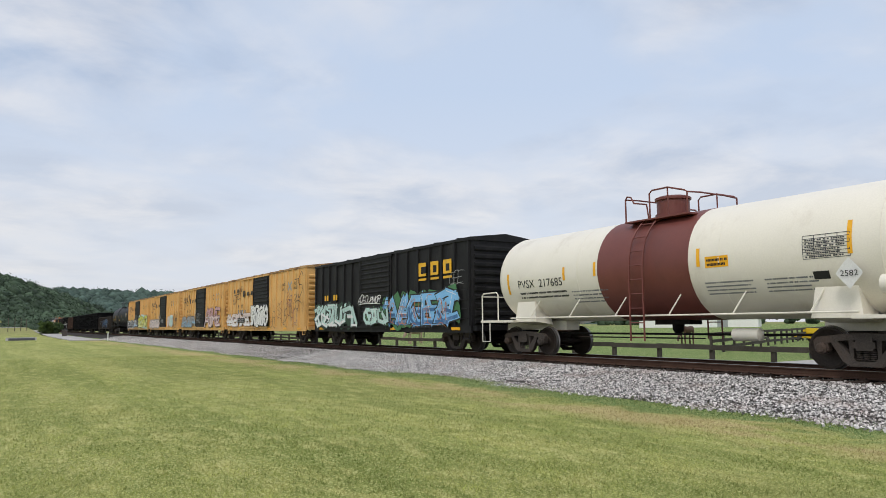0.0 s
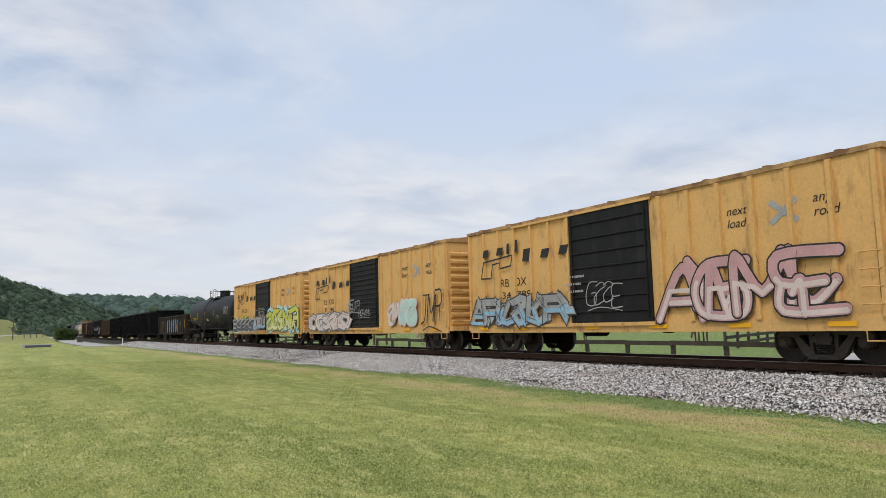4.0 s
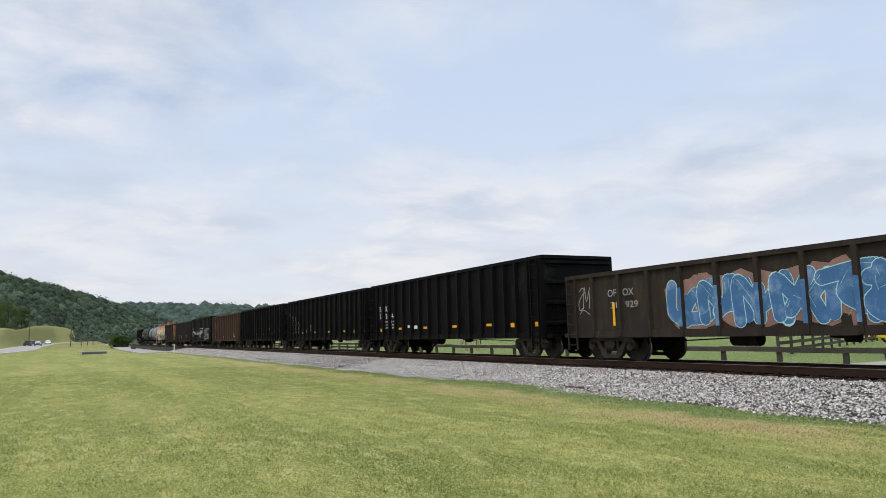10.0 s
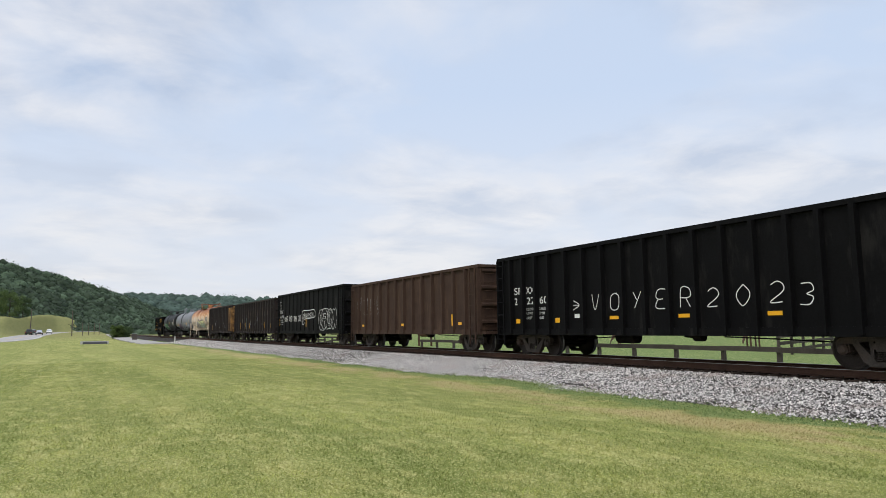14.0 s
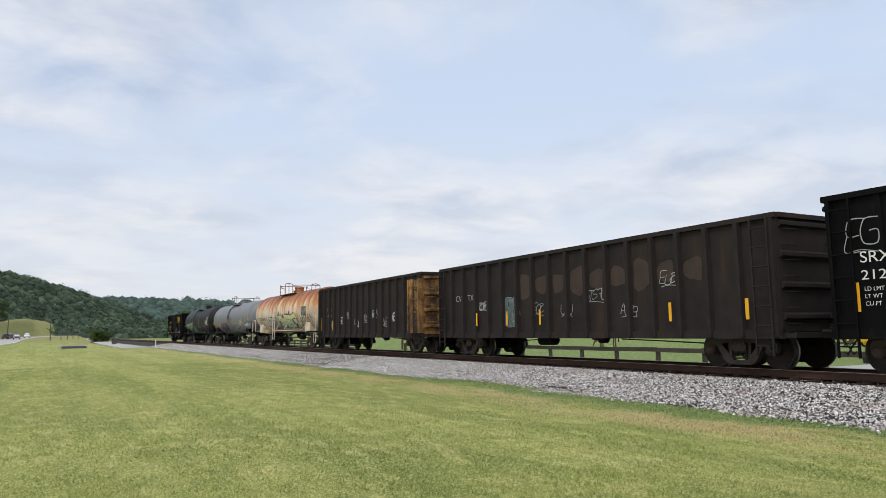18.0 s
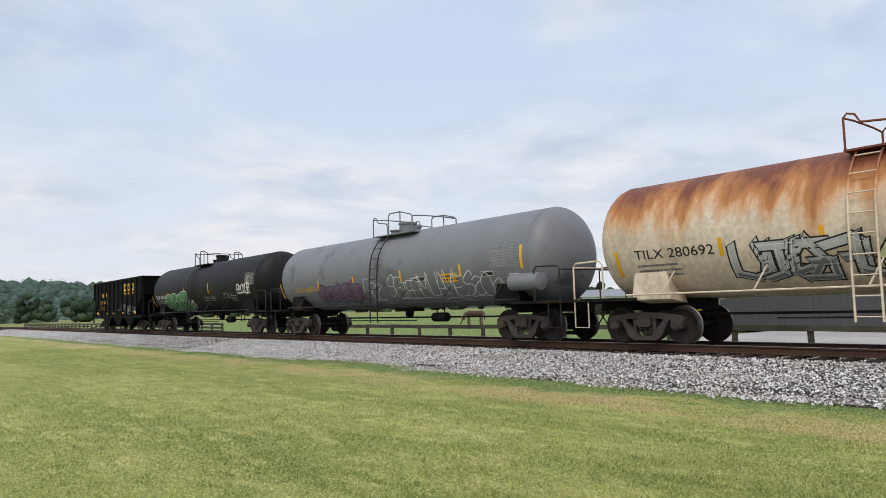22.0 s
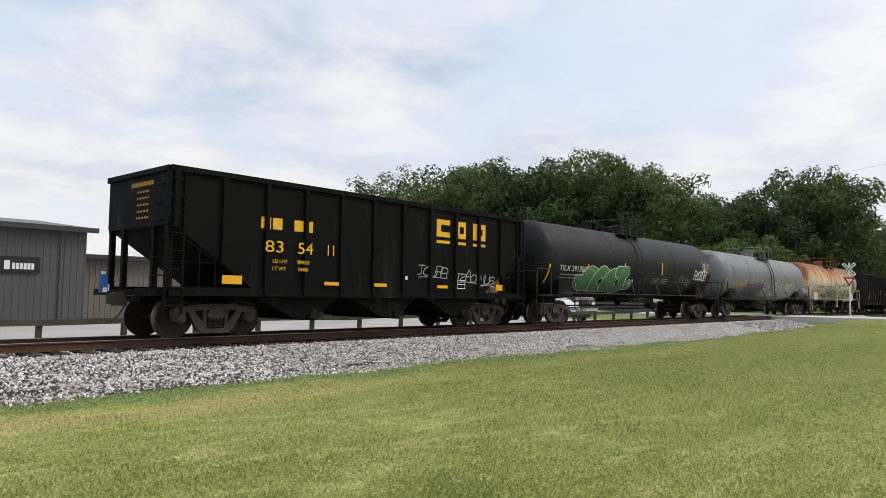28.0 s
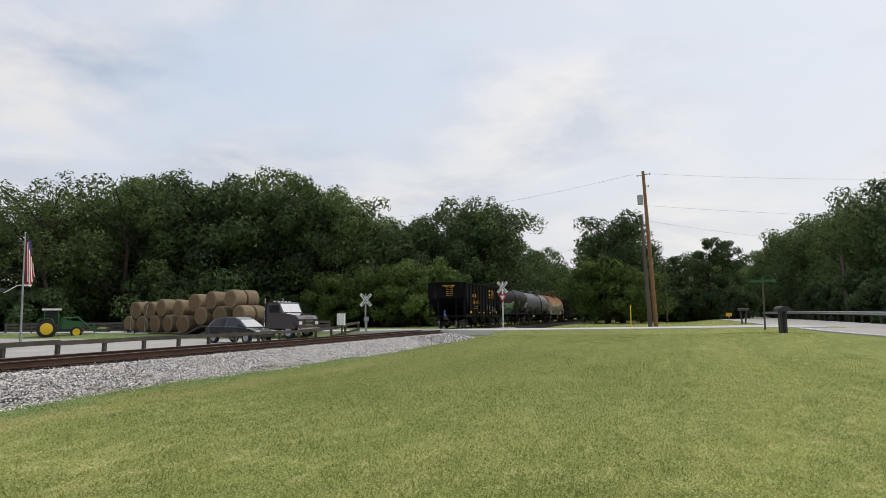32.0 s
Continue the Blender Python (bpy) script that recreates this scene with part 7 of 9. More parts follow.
    words(c, sk, "SRXX", h - 1.3, 2.3, 0.28, M["dimwhite"], width=0.75)
    words(c, sk, "4136", h - 1.3, 1.95, 0.28, M["dimwhite"], width=0.7)
    for k in range(8):
        tag_scrawl(c, sk, h - 2.1 - 1.25 * k, 1.35 + 0.25 * ((k * 7) % 3), 0.6, 0.32, "white" if k % 2 else "dimwhite", 122 + k, 0.026, 4)
    reflectors(c, po, [], 0, tall=[(-h + 0.9, 1.3, 2.3), (h - 2.6, 1.15, 1.7), (h - 0.6, 1.15, 1.9)])
    add(c, (258.1 + 244.0) / 2)
    # rusted cream tank
    c, sk = tankcar("tank_car", "cream tank car streaked with orange rust and sprayed letters", 7.75, 1.50, 2.58, "rusttank", dome="hatch", rails="arch", frame="under", plat=(-1.75, 1.55), ladder_y=1.1)
    words(c, sk, "TILX 280692", 6.32, 2.06, 0.33, M["black"], width=2.1)
    for k in range(3):
        bars(c, sk, 6.3, 1.86 - 0.14 * k, 16, 0.05, 0.07, M["grey"], seed=132 + k)
    graffiti(c, sk, 3.75, 0.62, 1.25, 2.3, "silver", "black", 5, 133, stroke=0.035, spiky=True, second="grey")
    graffiti(c, sk, 0.5, -3.7, 1.3, 2.4, "palelime", "black", 5, 134, stroke=0.035, second="paleteal", back="purple", spiky=True, fat=0.30)
    tag_scrawl(c, sk, -4.0, 1.5, 1.6, 0.8, "black", 135, 0.04)
    tag_scrawl(c, sk, -5.6, 1.5, 1.4, 0.8, "maroon", 136, 0.05)
    paint("placard", c, lambda bm: rect(bm, sk, -2.78, -3.55, 2.1, 2.42, 0.02), M["reflect"], "yellow warning panel")
    tank_table(c, sk, -5.2, 2.25, 1.0, 0.5, "dimwhite", "black")
    reflectors(c, sk, [], 0, tall=[(6.85, 1.6, 2.3), (4.05, 2.0, 2.4), (1.9, 2.05, 2.45), (-0.9, 2.05, 2.45), (-3.95, 2.1, 2.5), (-6.6, 2.1, 2.8)])
    add(c, 267.4)
    # grey tank
    c, sk = tankcar("tank_car", "long grey tank car with purple bubble letters and white tags", 8.35, 1.45, 2.51, "tankgrey", dome="hatch", rails="arch", seed=4, plat=(-1.7, 0.85), ladder_y=0.07)
    words(c, sk, "UTLX 640744", 6.61, 1.84, 0.33, M["csxyellow"], width=2.05)
    graffiti(c, sk, 4.55, 1.4, 1.22, 2.1, "mauve", "flagblue", 5, 142, stroke=0.03, inner=False, back="mauve")
    graffiti(c, sk, 7.6, 6.9, 1.5, 2.1, "tankgrey", "dimwhite", 2, 143, stroke=0.025)
    for k, (y, w) in enumerate(((1.1, 1.1), (-0.5, 1.5), (-1.9, 1.4), (-3.3, 1.3), (-4.7, 1.2), (-6.0, 1.2))):
        tag_scrawl(c, sk, y, 1.3, w, 0.8, "white", 144 + k, 0.028, 8)
    paint("placard", c, lambda bm: rect(bm, sk, -3.6, -4.45, 1.85, 2.15, 0.006), M["reflect"], "yellow warning panel")
    for k in range(2):
        bars(c, sk, -3.68, 1.90 + 0.12 * k, 9, 0.06, 0.08, M["black"], seed=150 + k)
    for y, z in ((-2.2, 1.95), (-5.6, 1.95)):
        paint("placard", c, lambda bm: rect(bm, sk, y, y - 0.55, z, z + 0.16, 0.006), M["white"])
        paint("placard", c, lambda bm: rect(bm, sk, y - 0.02, y - 0.53, z + 0.02, z + 0.14, 0.009), M["black"])
    tank_table(c, sk, -6.1, 2.2, 1.2)
    reflectors(c, sk, [], 0, tall=[(7.9, 1.6, 2.3), (4.5, 1.9, 2.3), (1.75, 2.0, 2.35), (-1.4, 2.0, 2.4), (-4.65, 2.0, 2.4), (-7.4, 2.1, 2.8)])
    bm = B()
    turned(bm, (-1.30, -8.1, 1.72), "y", [(0, 0.08), (0.06, 0.26), (1.2, 0.26), (1.26, 0.08)], 14)
    part("air_reservoir", bm, M["tankgrey"], c, "grey air tank on the end platform", smooth=True)
    add(c, 285.0)
    # last black tank
    c, sk = tankcar("tank_car", "black tank car with green bubble graffiti outlined in white", 8.42, 1.50, 2.58, "tankblack", dome="hatch", rails="arch", seed=5, plat=(-0.5, 1.55), ladder_y=0.86)
    words(c, sk, "TILX 291303", 7.35, 2.08, 0.31, M["white"], width=1.98)
    for k in range(2):
        bars(c, sk, 7.2, 1.9 - 0.14 * k, 18, 0.05, 0.06, M["dimwhite"], seed=162 + k)
    graffiti(c, sk, 5.3, 1.75, 1.1, 2.4, "green", "white", 4, 164, stroke=0.03, inner=True, fat=0.50, forms=("05 26 45 43 01 00 40", "45 26 04 02 10 40", "46 26 04 13 33/13 01 10 40", "06 46/26 30 10"), label="green bubble graffiti outlined in white")
    graffiti(c, sk, 5.85, 5.35, 1.35, 1.9, "green", "white", 1, 165, stroke=0.04, inner=False)
    graffiti(c, sk, 1.7, 1.15, 1.3, 1.85, "green", "white", 1, 166, stroke=0.04, inner=False)
    for y, n in ((-0.9, 5), (-1.8, 5), (-4.6, 6)):
        for k in range(n - 2):
            bars(c, sk, y, 1.95 - 0.1 * k, 9, 0.05, 0.05, M["dimwhite"], seed=170 + k + n)
    tank_table(c, sk, -6.6, 2.45, 1.1, 0.6)
    tag_scrawl(c, sk, -5.6, 2.1, 1.5, 0.45, "white", 180, 0.05, 6)
    handwriting(c, sk, ".JOK!", -3.4, 1.85, 0.22, 0.28, "dimwhite", 0.3, 0.025, 181)
    reflectors(c, sk, [], 0, tall=[(8.05, 1.5, 2.3), (5.25, 2.0, 2.4), (2.1, 2.3, 2.6), (-1.7, 2.2, 2.75), (-6.9, 2.1, 2.9)])
    add(c, 303.33)
    add(hopper(6.52), 319.9)


build_train()


# ---- trees ----
def leaf_cloud(r, centres, per, leaf):
    """Leaf cards round clump centres (x, y, z, radius)."""
    P, F = [], []
    for cx, cy, cz, cr in centres:
        n = max(8, int(per * cr * cr))
        d = r.normal(0, 1, (n, 3))
        d /= np.linalg.norm(d, axis=1)[:, None]
        c = np.array([cx, cy, cz]) + d * cr * r.uniform(0.55, 1.08, (n, 1)) * np.array([1, 1, 0.8])
        s = leaf * r.uniform(0.6, 1.4, n)
        u = r.normal(0, 1, (n, 3))
        u -= d * np.sum(u * d, 1)[:, None] * 0.6
        u /= np.linalg.norm(u, axis=1)[:, None]
        v = np.cross(u, d + r.normal(0, 0.5, (n, 3)))
        v /= np.linalg.norm(v, axis=1)[:, None] + 1e-6
        q = np.stack([c - u * s[:, None], c + v * s[:, None] * 0.8, c + u * s[:, None]], 1)
        P.append(q.reshape(-1, 3))
    P = np.concatenate(P)
    return P, np.arange(len(P)).reshape(-1, 3)


def tree_kind(seed, height, spread, trunk, leafm, base=0.18, per=26, leaf=0.26, column=False):
    """Trunk with limbs, and a crown of leaf clumps with gaps."""
    r = np.random.RandomState(seed)
    bm = B()
    pts = [(r.normal(0, 0.06) * k, r.normal(0, 0.06) * k, height * 0.82 * k / 6) for k in range(7)]
    rings = []
    for k, p in enumerate(pts):
        rr = trunk * (1.25 if k == 0 else 1) * (1 - 0.13 * k)
        rings.append([(p[0] + rr * math.cos(a), p[1] + rr * math.sin(a), p[2] - (0.25 if k == 0 else 0)) for a in np.linspace(0, 6.283, 9)[:-1]])
    loft(bm, rings)
    centres = []
    nl = 23 if not column else 15
    for i in range(nl):
        z0 = height * (base + (0.78 - base) * (i / nl) ** 0.9)
        a = i * 2.4 + r.uniform(-0.5, 0.5)
        t = (z0 / height - base) / (1 - base)
        reach = spread * (0.55 + 0.5 * math.sin(math.pi * min(1, 0.2 + 0.75 * t))) * r.uniform(0.7, 1.1)
        z1 = z0 + height * r.uniform(0.08, 0.2)
        e = (reach * math.cos(a), reach * math.sin(a), z1)
        m = (e[0] * 0.5, e[1] * 0.5, z0 + (z1 - z0) * 0.35)
        tube(bm, [(0, 0, z0), m, e], trunk * 0.22, 5)
        for k in range(3):
            f = r.uniform(0.5, 1.08)
            centres.append((e[0] * f + r.normal(0, spread * 0.12), e[1] * f + r.normal(0, spread * 0.12), z0 + (z1 - z0) * f + r.normal(0, height * 0.035), spread * r.uniform(0.20, 0.33)))
    for k in range(9):
        centres.append((r.normal(0, spread * 0.28), r.normal(0, spread * 0.28), height * r.uniform(0.75, 0.97), spread * r.uniform(0.18, 0.3)))
    P, F = leaf_cloud(r, centres, per * (4.5 / spread) ** 2 * 3.4, leaf * 0.84)
    P[:, 2] = np.maximum(P[:, 2], height * 0.03)
    return finish(bm, "trunk", M["bark"]), fast_mesh("crown", P, F, leafm)


KINDS = {
    "broad": tree_kind(1, 17, 6.0, 0.38, M["leaf"], 0.05, leaf=0.30),
    "tall": tree_kind(2, 19, 4.8, 0.36, M["leaf"], 0.06, leaf=0.28),
    "dark": tree_kind(3, 16, 5.6, 0.36, M["leafdark"], 0.02, leaf=0.30),
    "light": tree_kind(4, 9, 4.2, 0.2, M["leaflight"], 0.06, leaf=0.26),
    "column": tree_kind(5, 13, 2.9, 0.3, M["leafdark"], 0.05, leaf=0.24, column=True),
    "sparse": tree_kind(6, 18, 4.6, 0.3, M["leaf"], 0.3, per=11, leaf=0.26),
    "bush": tree_kind(7, 3.6, 2.3, 0.1, M["leafdark"], 0.02, leaf=0.2),
}
TREE_LABEL = {"broad": "broad green leafy tree at the edge of the wood", "tall": "tall green leafy tree in the wood", "dark": "dense dark green tree in the wood",
              "light": "low light green tree before the wood", "column": "narrow tree overgrown with dark ivy", "sparse": "thin open-crowned tree with bare limbs showing", "bush": "low rounded green bush"}


def tree(kind, x, y, scale=1.0, turn=0.0, z=None, group="wood by the crossing"):
    t = thing("tree" if kind != "bush" else "bush", TREE_LABEL[kind], "tree" if kind != "bush" else "bush", (x, y, ground_z(x, y) - 0.1 if z is None else z), turn, group)
    t.scale = (scale, scale, scale)
    part("trunk", KINDS[kind][0], None, t)
    part("crown", KINDS[kind][1], None, t)
    return t


rw = random.Random(8)


def pick(*kinds):
    return rw.choice(kinds)


# wood behind the yard, from beyond the sheds round to the track: three uneven rows
EDGE = [(78, -48), (64, -62), (52, -72), (43, -79), (34, -84), (27, -92)]
TOPS = [0.64, 0.84, 1.1, 1.1, 0.84, 0.95]
for row, (off, n) in enumerate(((0, 17), (9, 15), (19, 12))):
    for i in range(n):
        f = i / (n - 1) * (len(EDGE) - 1)
        k = min(int(f), len(EDGE) - 2)
        u = f - k
        x = EDGE[k][0] + (EDGE[k + 1][0] - EDGE[k][0]) * u + off * 0.55 + rw.uniform(-2, 2)
        y = EDGE[k][1] + (EDGE[k + 1][1] - EDGE[k][1]) * u - off * 0.75 + rw.uniform(-2, 2)
        s = TOPS[k] + (TOPS[k + 1] - TOPS[k]) * u
        tree(pick("broad", "dark", "tall", "dark"), x, y, s * rw.uniform(0.9, 1.08) * (1 + 0.04 * row), rw.uniform(0, 360))
for i in range(18):
    f = i / 17
    tree("bush", 77 - 45 * f + rw.uniform(-1.5, 1.5), -57 - 38 * f + rw.uniform(-2, 2), rw.uniform(1.2, 1.7), rw.uniform(0, 360))
tree("sparse", 59.5, -57.5, 0.92, 40)
tree("tall", 45.5, -80, 1.12, 10)
tree("broad", 22.8, -99, 1.08, 70)
tree("tall", 25.5, -101, 1.0, 150)
for i in range(5):
    f = i / 4
    tree("bush", 72 - 44 * f + rw.uniform(-2, 2), -50 - 33 * f + rw.uniform(-2, 2), rw.uniform(0.9, 1.6), rw.uniform(0, 360))
# along the track beyond the crossing
for i in range(13):
    tree(pick("broad", "dark", "tall", "dark"), 26 + rw.uniform(-2, 2), -97 - i * 11, rw.uniform(0.9, 1.05), rw.uniform(0, 360))
for x, y, s in ((23.5, -82, 0.75), (26.5, -80, 0.9), (31, -79, 0.8), (36, -76, 0.7)):
    tree("light", x, y, s, rw.uniform(0, 360))
for i in range(9):
    tree(pick("dark", "broad"), 5.0 + rw.uniform(-2, 2.0) - i * 0.2, -108 - i * 14, rw.uniform(0.8, 0.95), rw.uniform(0, 360))
for x, y, k, s in ((3.6, -95, "dark", 0.92), (5.5, -91, "light", 0.95), (1.2, -90, "light", 0.75), (5.6, -99, "dark", 0.8), (7.0, -94, "light", 0.8), (-3.2, -114, "column", 0.8), (-4.4, -112, "light", 0.5),
                   (-7.4, -99, "column", 0.86), (-9.4, -101, "column", 0.84), (-6.6, -140, "broad", 0.75), (-9, -170, "broad", 0.8), (-1, -160, "dark", 0.8)):
    tree(k, x, y, s, rw.uniform(0, 360))
for i in range(26):
    tree("bush", -10.5 + 12 * rw.random(), -98 - 36 * rw.random(), rw.uniform(0.7, 1.3), rw.uniform(0, 360))
for i in range(5):
    tree("light", -8 + 2.4 * i, -132 - rw.uniform(0, 12), rw.uniform(0.6, 0.9), rw.uniform(0, 360))
# beyond the main road
for i in range(16):
    f = i / 15
    tree(pick("dark", "broad", "tall"), -25.5 - rw.uniform(0, 4) + 5 * f, -56 - 92 * f, rw.uniform(0.8, 1.0) * (1 - 0.1 * f), rw.uniform(0, 360), group="trees beyond the road")
for i in range(9):
    tree(pick("dark", "broad"), -33 - rw.uniform(0, 5) + 5 * i / 8, -62 - 11 * i, rw.uniform(0.95, 1.1), rw.uniform(0, 360), group="trees beyond the road")
for i in range(14):
    tree("bush", -21.5 + rw.uniform(-1, 1), -58 - i * 6, rw.uniform(0.8, 1.4), rw.uniform(0, 360), group="trees beyond the road")
for i in range(6):
    tree(pick("dark", "broad"), -16 - i * 3 + rw.uniform(-2, 2), -185 - i * 8, rw.uniform(0.8, 1.0), rw.uniform(0, 360), group="trees beyond the road")
# by the farm track and in the far pasture
tree("light", 8.3, 183, 0.36, 0, group="pasture trees")
tree("bush", 9.6, 184, 0.8, 0, group="pasture trees")
for x, y, k, s in ((-22, 300, "broad", 0.6), (-27, 310, "dark", 0.7), (-19, 318, "dark", 0.5), (150, 290, "dark", 0.7), (118, 300, "broad", 0.6), (176, 262, "broad", 0.6)):
    tree(k, x, y, s, rw.uniform(0, 360), group="pasture trees")


# ---- far hills ----
def lump_wood(name, label, slope, n, seed, rmin, rmax, material, sub, per=70, card=0.17):
    """Treetops as uneven lumps over a slope."""
    r = np.random.RandomState(seed)
    bm = B()
    bmesh.ops.create_icosphere(bm, subdivisions=sub, radius=1.0)
    V = np.array([v.co[:] for v in bm.verts])
    T = np.array([[v.index for v in f.verts] for f in bm.faces])
    bm.free()
    Ps, Fs, cards = [], [], []
    for i in range(n):
        x, y, z = slope(r)
        s = r.uniform(rmin, rmax)
        q = V * (1 + r.normal(0, 0.085, (len(V), 1))) * np.array([s, s, s * r.uniform(0.8, 1.1)]) + np.array([x, y, z])
        Fs.append(T + len(V) * i)
        Ps.append(q)
        m = per
        d = r.normal(0, 1, (m, 3))
        d[:, 2] = np.abs(d[:, 2]) - 0.2
        d /= np.linalg.norm(d, axis=1)[:, None]
        c = d * s * r.uniform(0.88, 1.1, (m, 1)) + np.array([x, y, z])
        a, b = r.normal(0, 1, (m, 3)), r.normal(0, 1, (m, 3))
        k = s * card / np.linalg.norm(a, axis=1)[:, None]
        a, b = a * k, b * s * card / np.linalg.norm(b, axis=1)[:, None]
        cards.append(np.stack([c, c + a, c + b], 1).reshape(-1, 3))
    P, F = np.concatenate(Ps), np.concatenate(Fs)
    C = np.concatenate(cards)
    F = np.concatenate([F, np.arange(len(C)).reshape(-1, 3) + len(P)])
    me = fast_mesh(name, np.concatenate([P, C]), F, material)
    me.shade_smooth()
    return tagged(new(name, me), label, "hill wood", kind="stuff")


def near_hill_z(a):
    """Height of the near ridge by the angle from the track, degrees to the right."""
    return float(np.interp(a, [-60, -25, -10, -4, 0, 3, 6, 9, 12], [62, 66, 57, 46.5, 36.5, 26, 14, 6, 0]))


def near_slope(r):
    a = r.uniform(-9, 10) if r.uniform() < 0.8 else r.uniform(-55, -9)
    d = r.uniform(425, 600)
    f = (d - 425) / 175
    x, y = d * math.sin(math.radians(a)), d * math.cos(math.radians(a))
    return x, y, -3 + near_hill_z(a) * (0.06 + 0.94 * f ** 1.1) * d / 540


def far_slope(r):
    a = r.uniform(-8, 50)
    d = 700 + 300 * r.uniform() ** 0.6
    h = float(np.interp(a, [-8, 0, 6, 12, 20, 30, 40, 50], [50, 53, 51, 47, 44, 44, 45, 40]))
    f = (d - 700) / 300
    return d * math.sin(math.radians(a)), d * math.cos(math.radians(a)), -5 + h * f * d / 1000


lump_wood("hill_wood", "wooded hillside with rounded dark green treetops", near_slope, 4600, 21, 1.9, 5.8, M["hillwood"], 1, 44, 0.2)
lump_wood("far_hill_wood", "far wooded ridge with haze mixed into its leaf colour", far_slope, 3200, 22, 4.5, 8, M["hillhaze"], 1, 18, 0.19)


BELT = random.Random(17)
BELT_TREES = [(BELT.uniform(8, 60), BELT.uniform(325, 400), BELT.uniform(5.5, 12.5)) for _ in range(120)]


def hedge_slope(r):
    """A lump of one of the belt's trees: wide below, narrow above."""
    a, d, h = BELT_TREES[int(r.uniform(0, len(BELT_TREES)))]
    f = r.uniform(0, 1)
    x, y = d * math.sin(math.radians(a)), d * math.cos(math.radians(a))
    reach = h * 0.42 * (1 - 0.75 * f)
    return x + r.uniform(-reach, reach), y + r.uniform(-reach, reach), 1.2 + f * (h - 1.5)


lump_wood("tree_belt", "belt of dark green trees across the far pasture", hedge_slope, 1150, 23, 1.1, 2.5, M["hillwood"], 1, 40, 0.22)


# ---- the board fence behind the track ----
def fence_line(name, label, pts, step, top, boards, group):
    """Posts and boards along plan points."""
    f = thing(name, label, "fence", group=group)
    r = random.Random(4)
    a, b = Vector(pts[0]), Vector(pts[1])
    n = int((b - a).length / step)
    d = (b - a).normalized()
    ang = math.atan2(d.y, d.x)
    post = shared("post%.1f" % top, lambda bm: box(bm, -0.07, 0.07, -0.06, 0.08, -0.3, top + 0.02), M["wood"])
    board = shared("board%.1f%.1f" % (top, step), lambda bm: box(bm, -0.05, step + 0.05, -0.10, -0.062, -0.09, 0.09), M["wood"])
    for i in range(n + 1):
        p = a + d * step * i
        z = ground_z(p.x, p.y)
        ob = part("post", post, None, f, at=(p.x, p.y, z))
        ob.rotation_euler = (r.uniform(-0.03, 0.03), r.uniform(-0.03, 0.03), ang)
        if i < n:
            q = a + d * step * (i + 1)
            for k in range(boards):
                zz = top - 0.06 - k * (top - 0.2) / max(boards - 1, 1) * 0.8
                ob = part("board", board, None, f, at=(p.x, p.y, z + zz + r.uniform(-0.015, 0.015)))
                slope = math.atan2(ground_z(q.x, q.y) - z, step)
                ob.rotation_euler = (0, -slope + r.uniform(-0.012, 0.012) + (0.10 if k == 1 and i % 13 == 5 else 0), ang)
    return f


fence_line("board_fence", "weathered grey board fence along the railway", [(22, 46), (22, -52)], 2.43, 0.92, 2, "fences")
fence_line("board_fence", "weathered grey board fence by the pasture", [(24, 60), (24, 160)], 2.43, 0.95, 3, "fences")
fence_line("paddock_fence", "dark paddock fence across the pasture", [(34, 26), (96, 52)], 2.6, 1.15, 3, "fences")
fence_line("yard_fence", "grey board fence at the far side of the yard", [(58, -52), (26, -57)], 2.6, 0.9, 3, "fences")


# ---- sheds ----
def shed(name, label, x0, x1, y0, y1, eave, rise, material, group="sheds", roof=None):
    """A steel shed with ribbed walls and an overhanging roof; its long wall faces the track."""
    h = thing(name, label, "shed", group=group)
    bm = B()
    for yy, w in ((y0, 0.15), (y1 - 0.15, 0.15)):
        box(bm, x0 + 0.15, x1 - 0.15, yy, yy + w, 0.0, eave)
    part("end_wall", bm, M[material], h)
    bm = B()
    box(bm, x0, x0 + 0.15, y0, y1, 0.0, eave)
    part("front_wall", bm, M[material], h)
    bm = B()
    box(bm, x1 - 0.15, x1, y0, y1, 0.0, eave)
    part("back_wall", bm, M[material], h)
    rib = shared("rib%s%.1f" % (material, eave), lambda bm: loft(bm, [[(0, -0.05, z), (-0.03, -0.025, z), (-0.03, 0.025, z), (0, 0.05, z)] for z in (0.05, eave - 0.02)]), M[material])
    n = int((y1 - y0) / 0.31)
    for i in range(n + 1):
        part("siding_rib", rib, None, h, at=(x0, y0 + 0.06 + i * (y1 - y0 - 0.12) / n, 0))
    bm = B()
    xm = (x0 + x1) / 2
    pr = [(x0 - 0.5, eave - 0.03), (xm, eave + rise), (x1 + 0.5, eave - 0.03), (x1 + 0.5, eave + 0.12), (xm, eave + rise + 0.15), (x0 - 0.5, eave + 0.12)]
    loft(bm, [[(a, y, b) for a, b in pr] for y in (y0 - 0.35, y1 + 0.35)])
    part("roof", bm, M[roof or "darkroof"], h, "low metal roof")
    bm = B()
    box(bm, x0 - 0.56, x0 - 0.48, y0 - 0.35, y1 + 0.35, eave - 0.1, eave + 0.14)
    part("gutter", bm, M["trimdark"], h)
    bm = B()
    tube(bm, [(x0 - 0.5, y0 + 1.2, eave - 0.08), (x0 - 0.08, y0 + 1.2, eave - 0.5), (x0 - 0.08, y0 + 1.2, 0.1)], 0.05, 6)
    part("downpipe", bm, M[material], h)
    return h


def wall_box(h, name, x, y0, y1, z0, z1, material, label="", d=0.05):
    return part(name, box(B(), x - d, x, y0, y1, z0, z1), M[material], h, label)


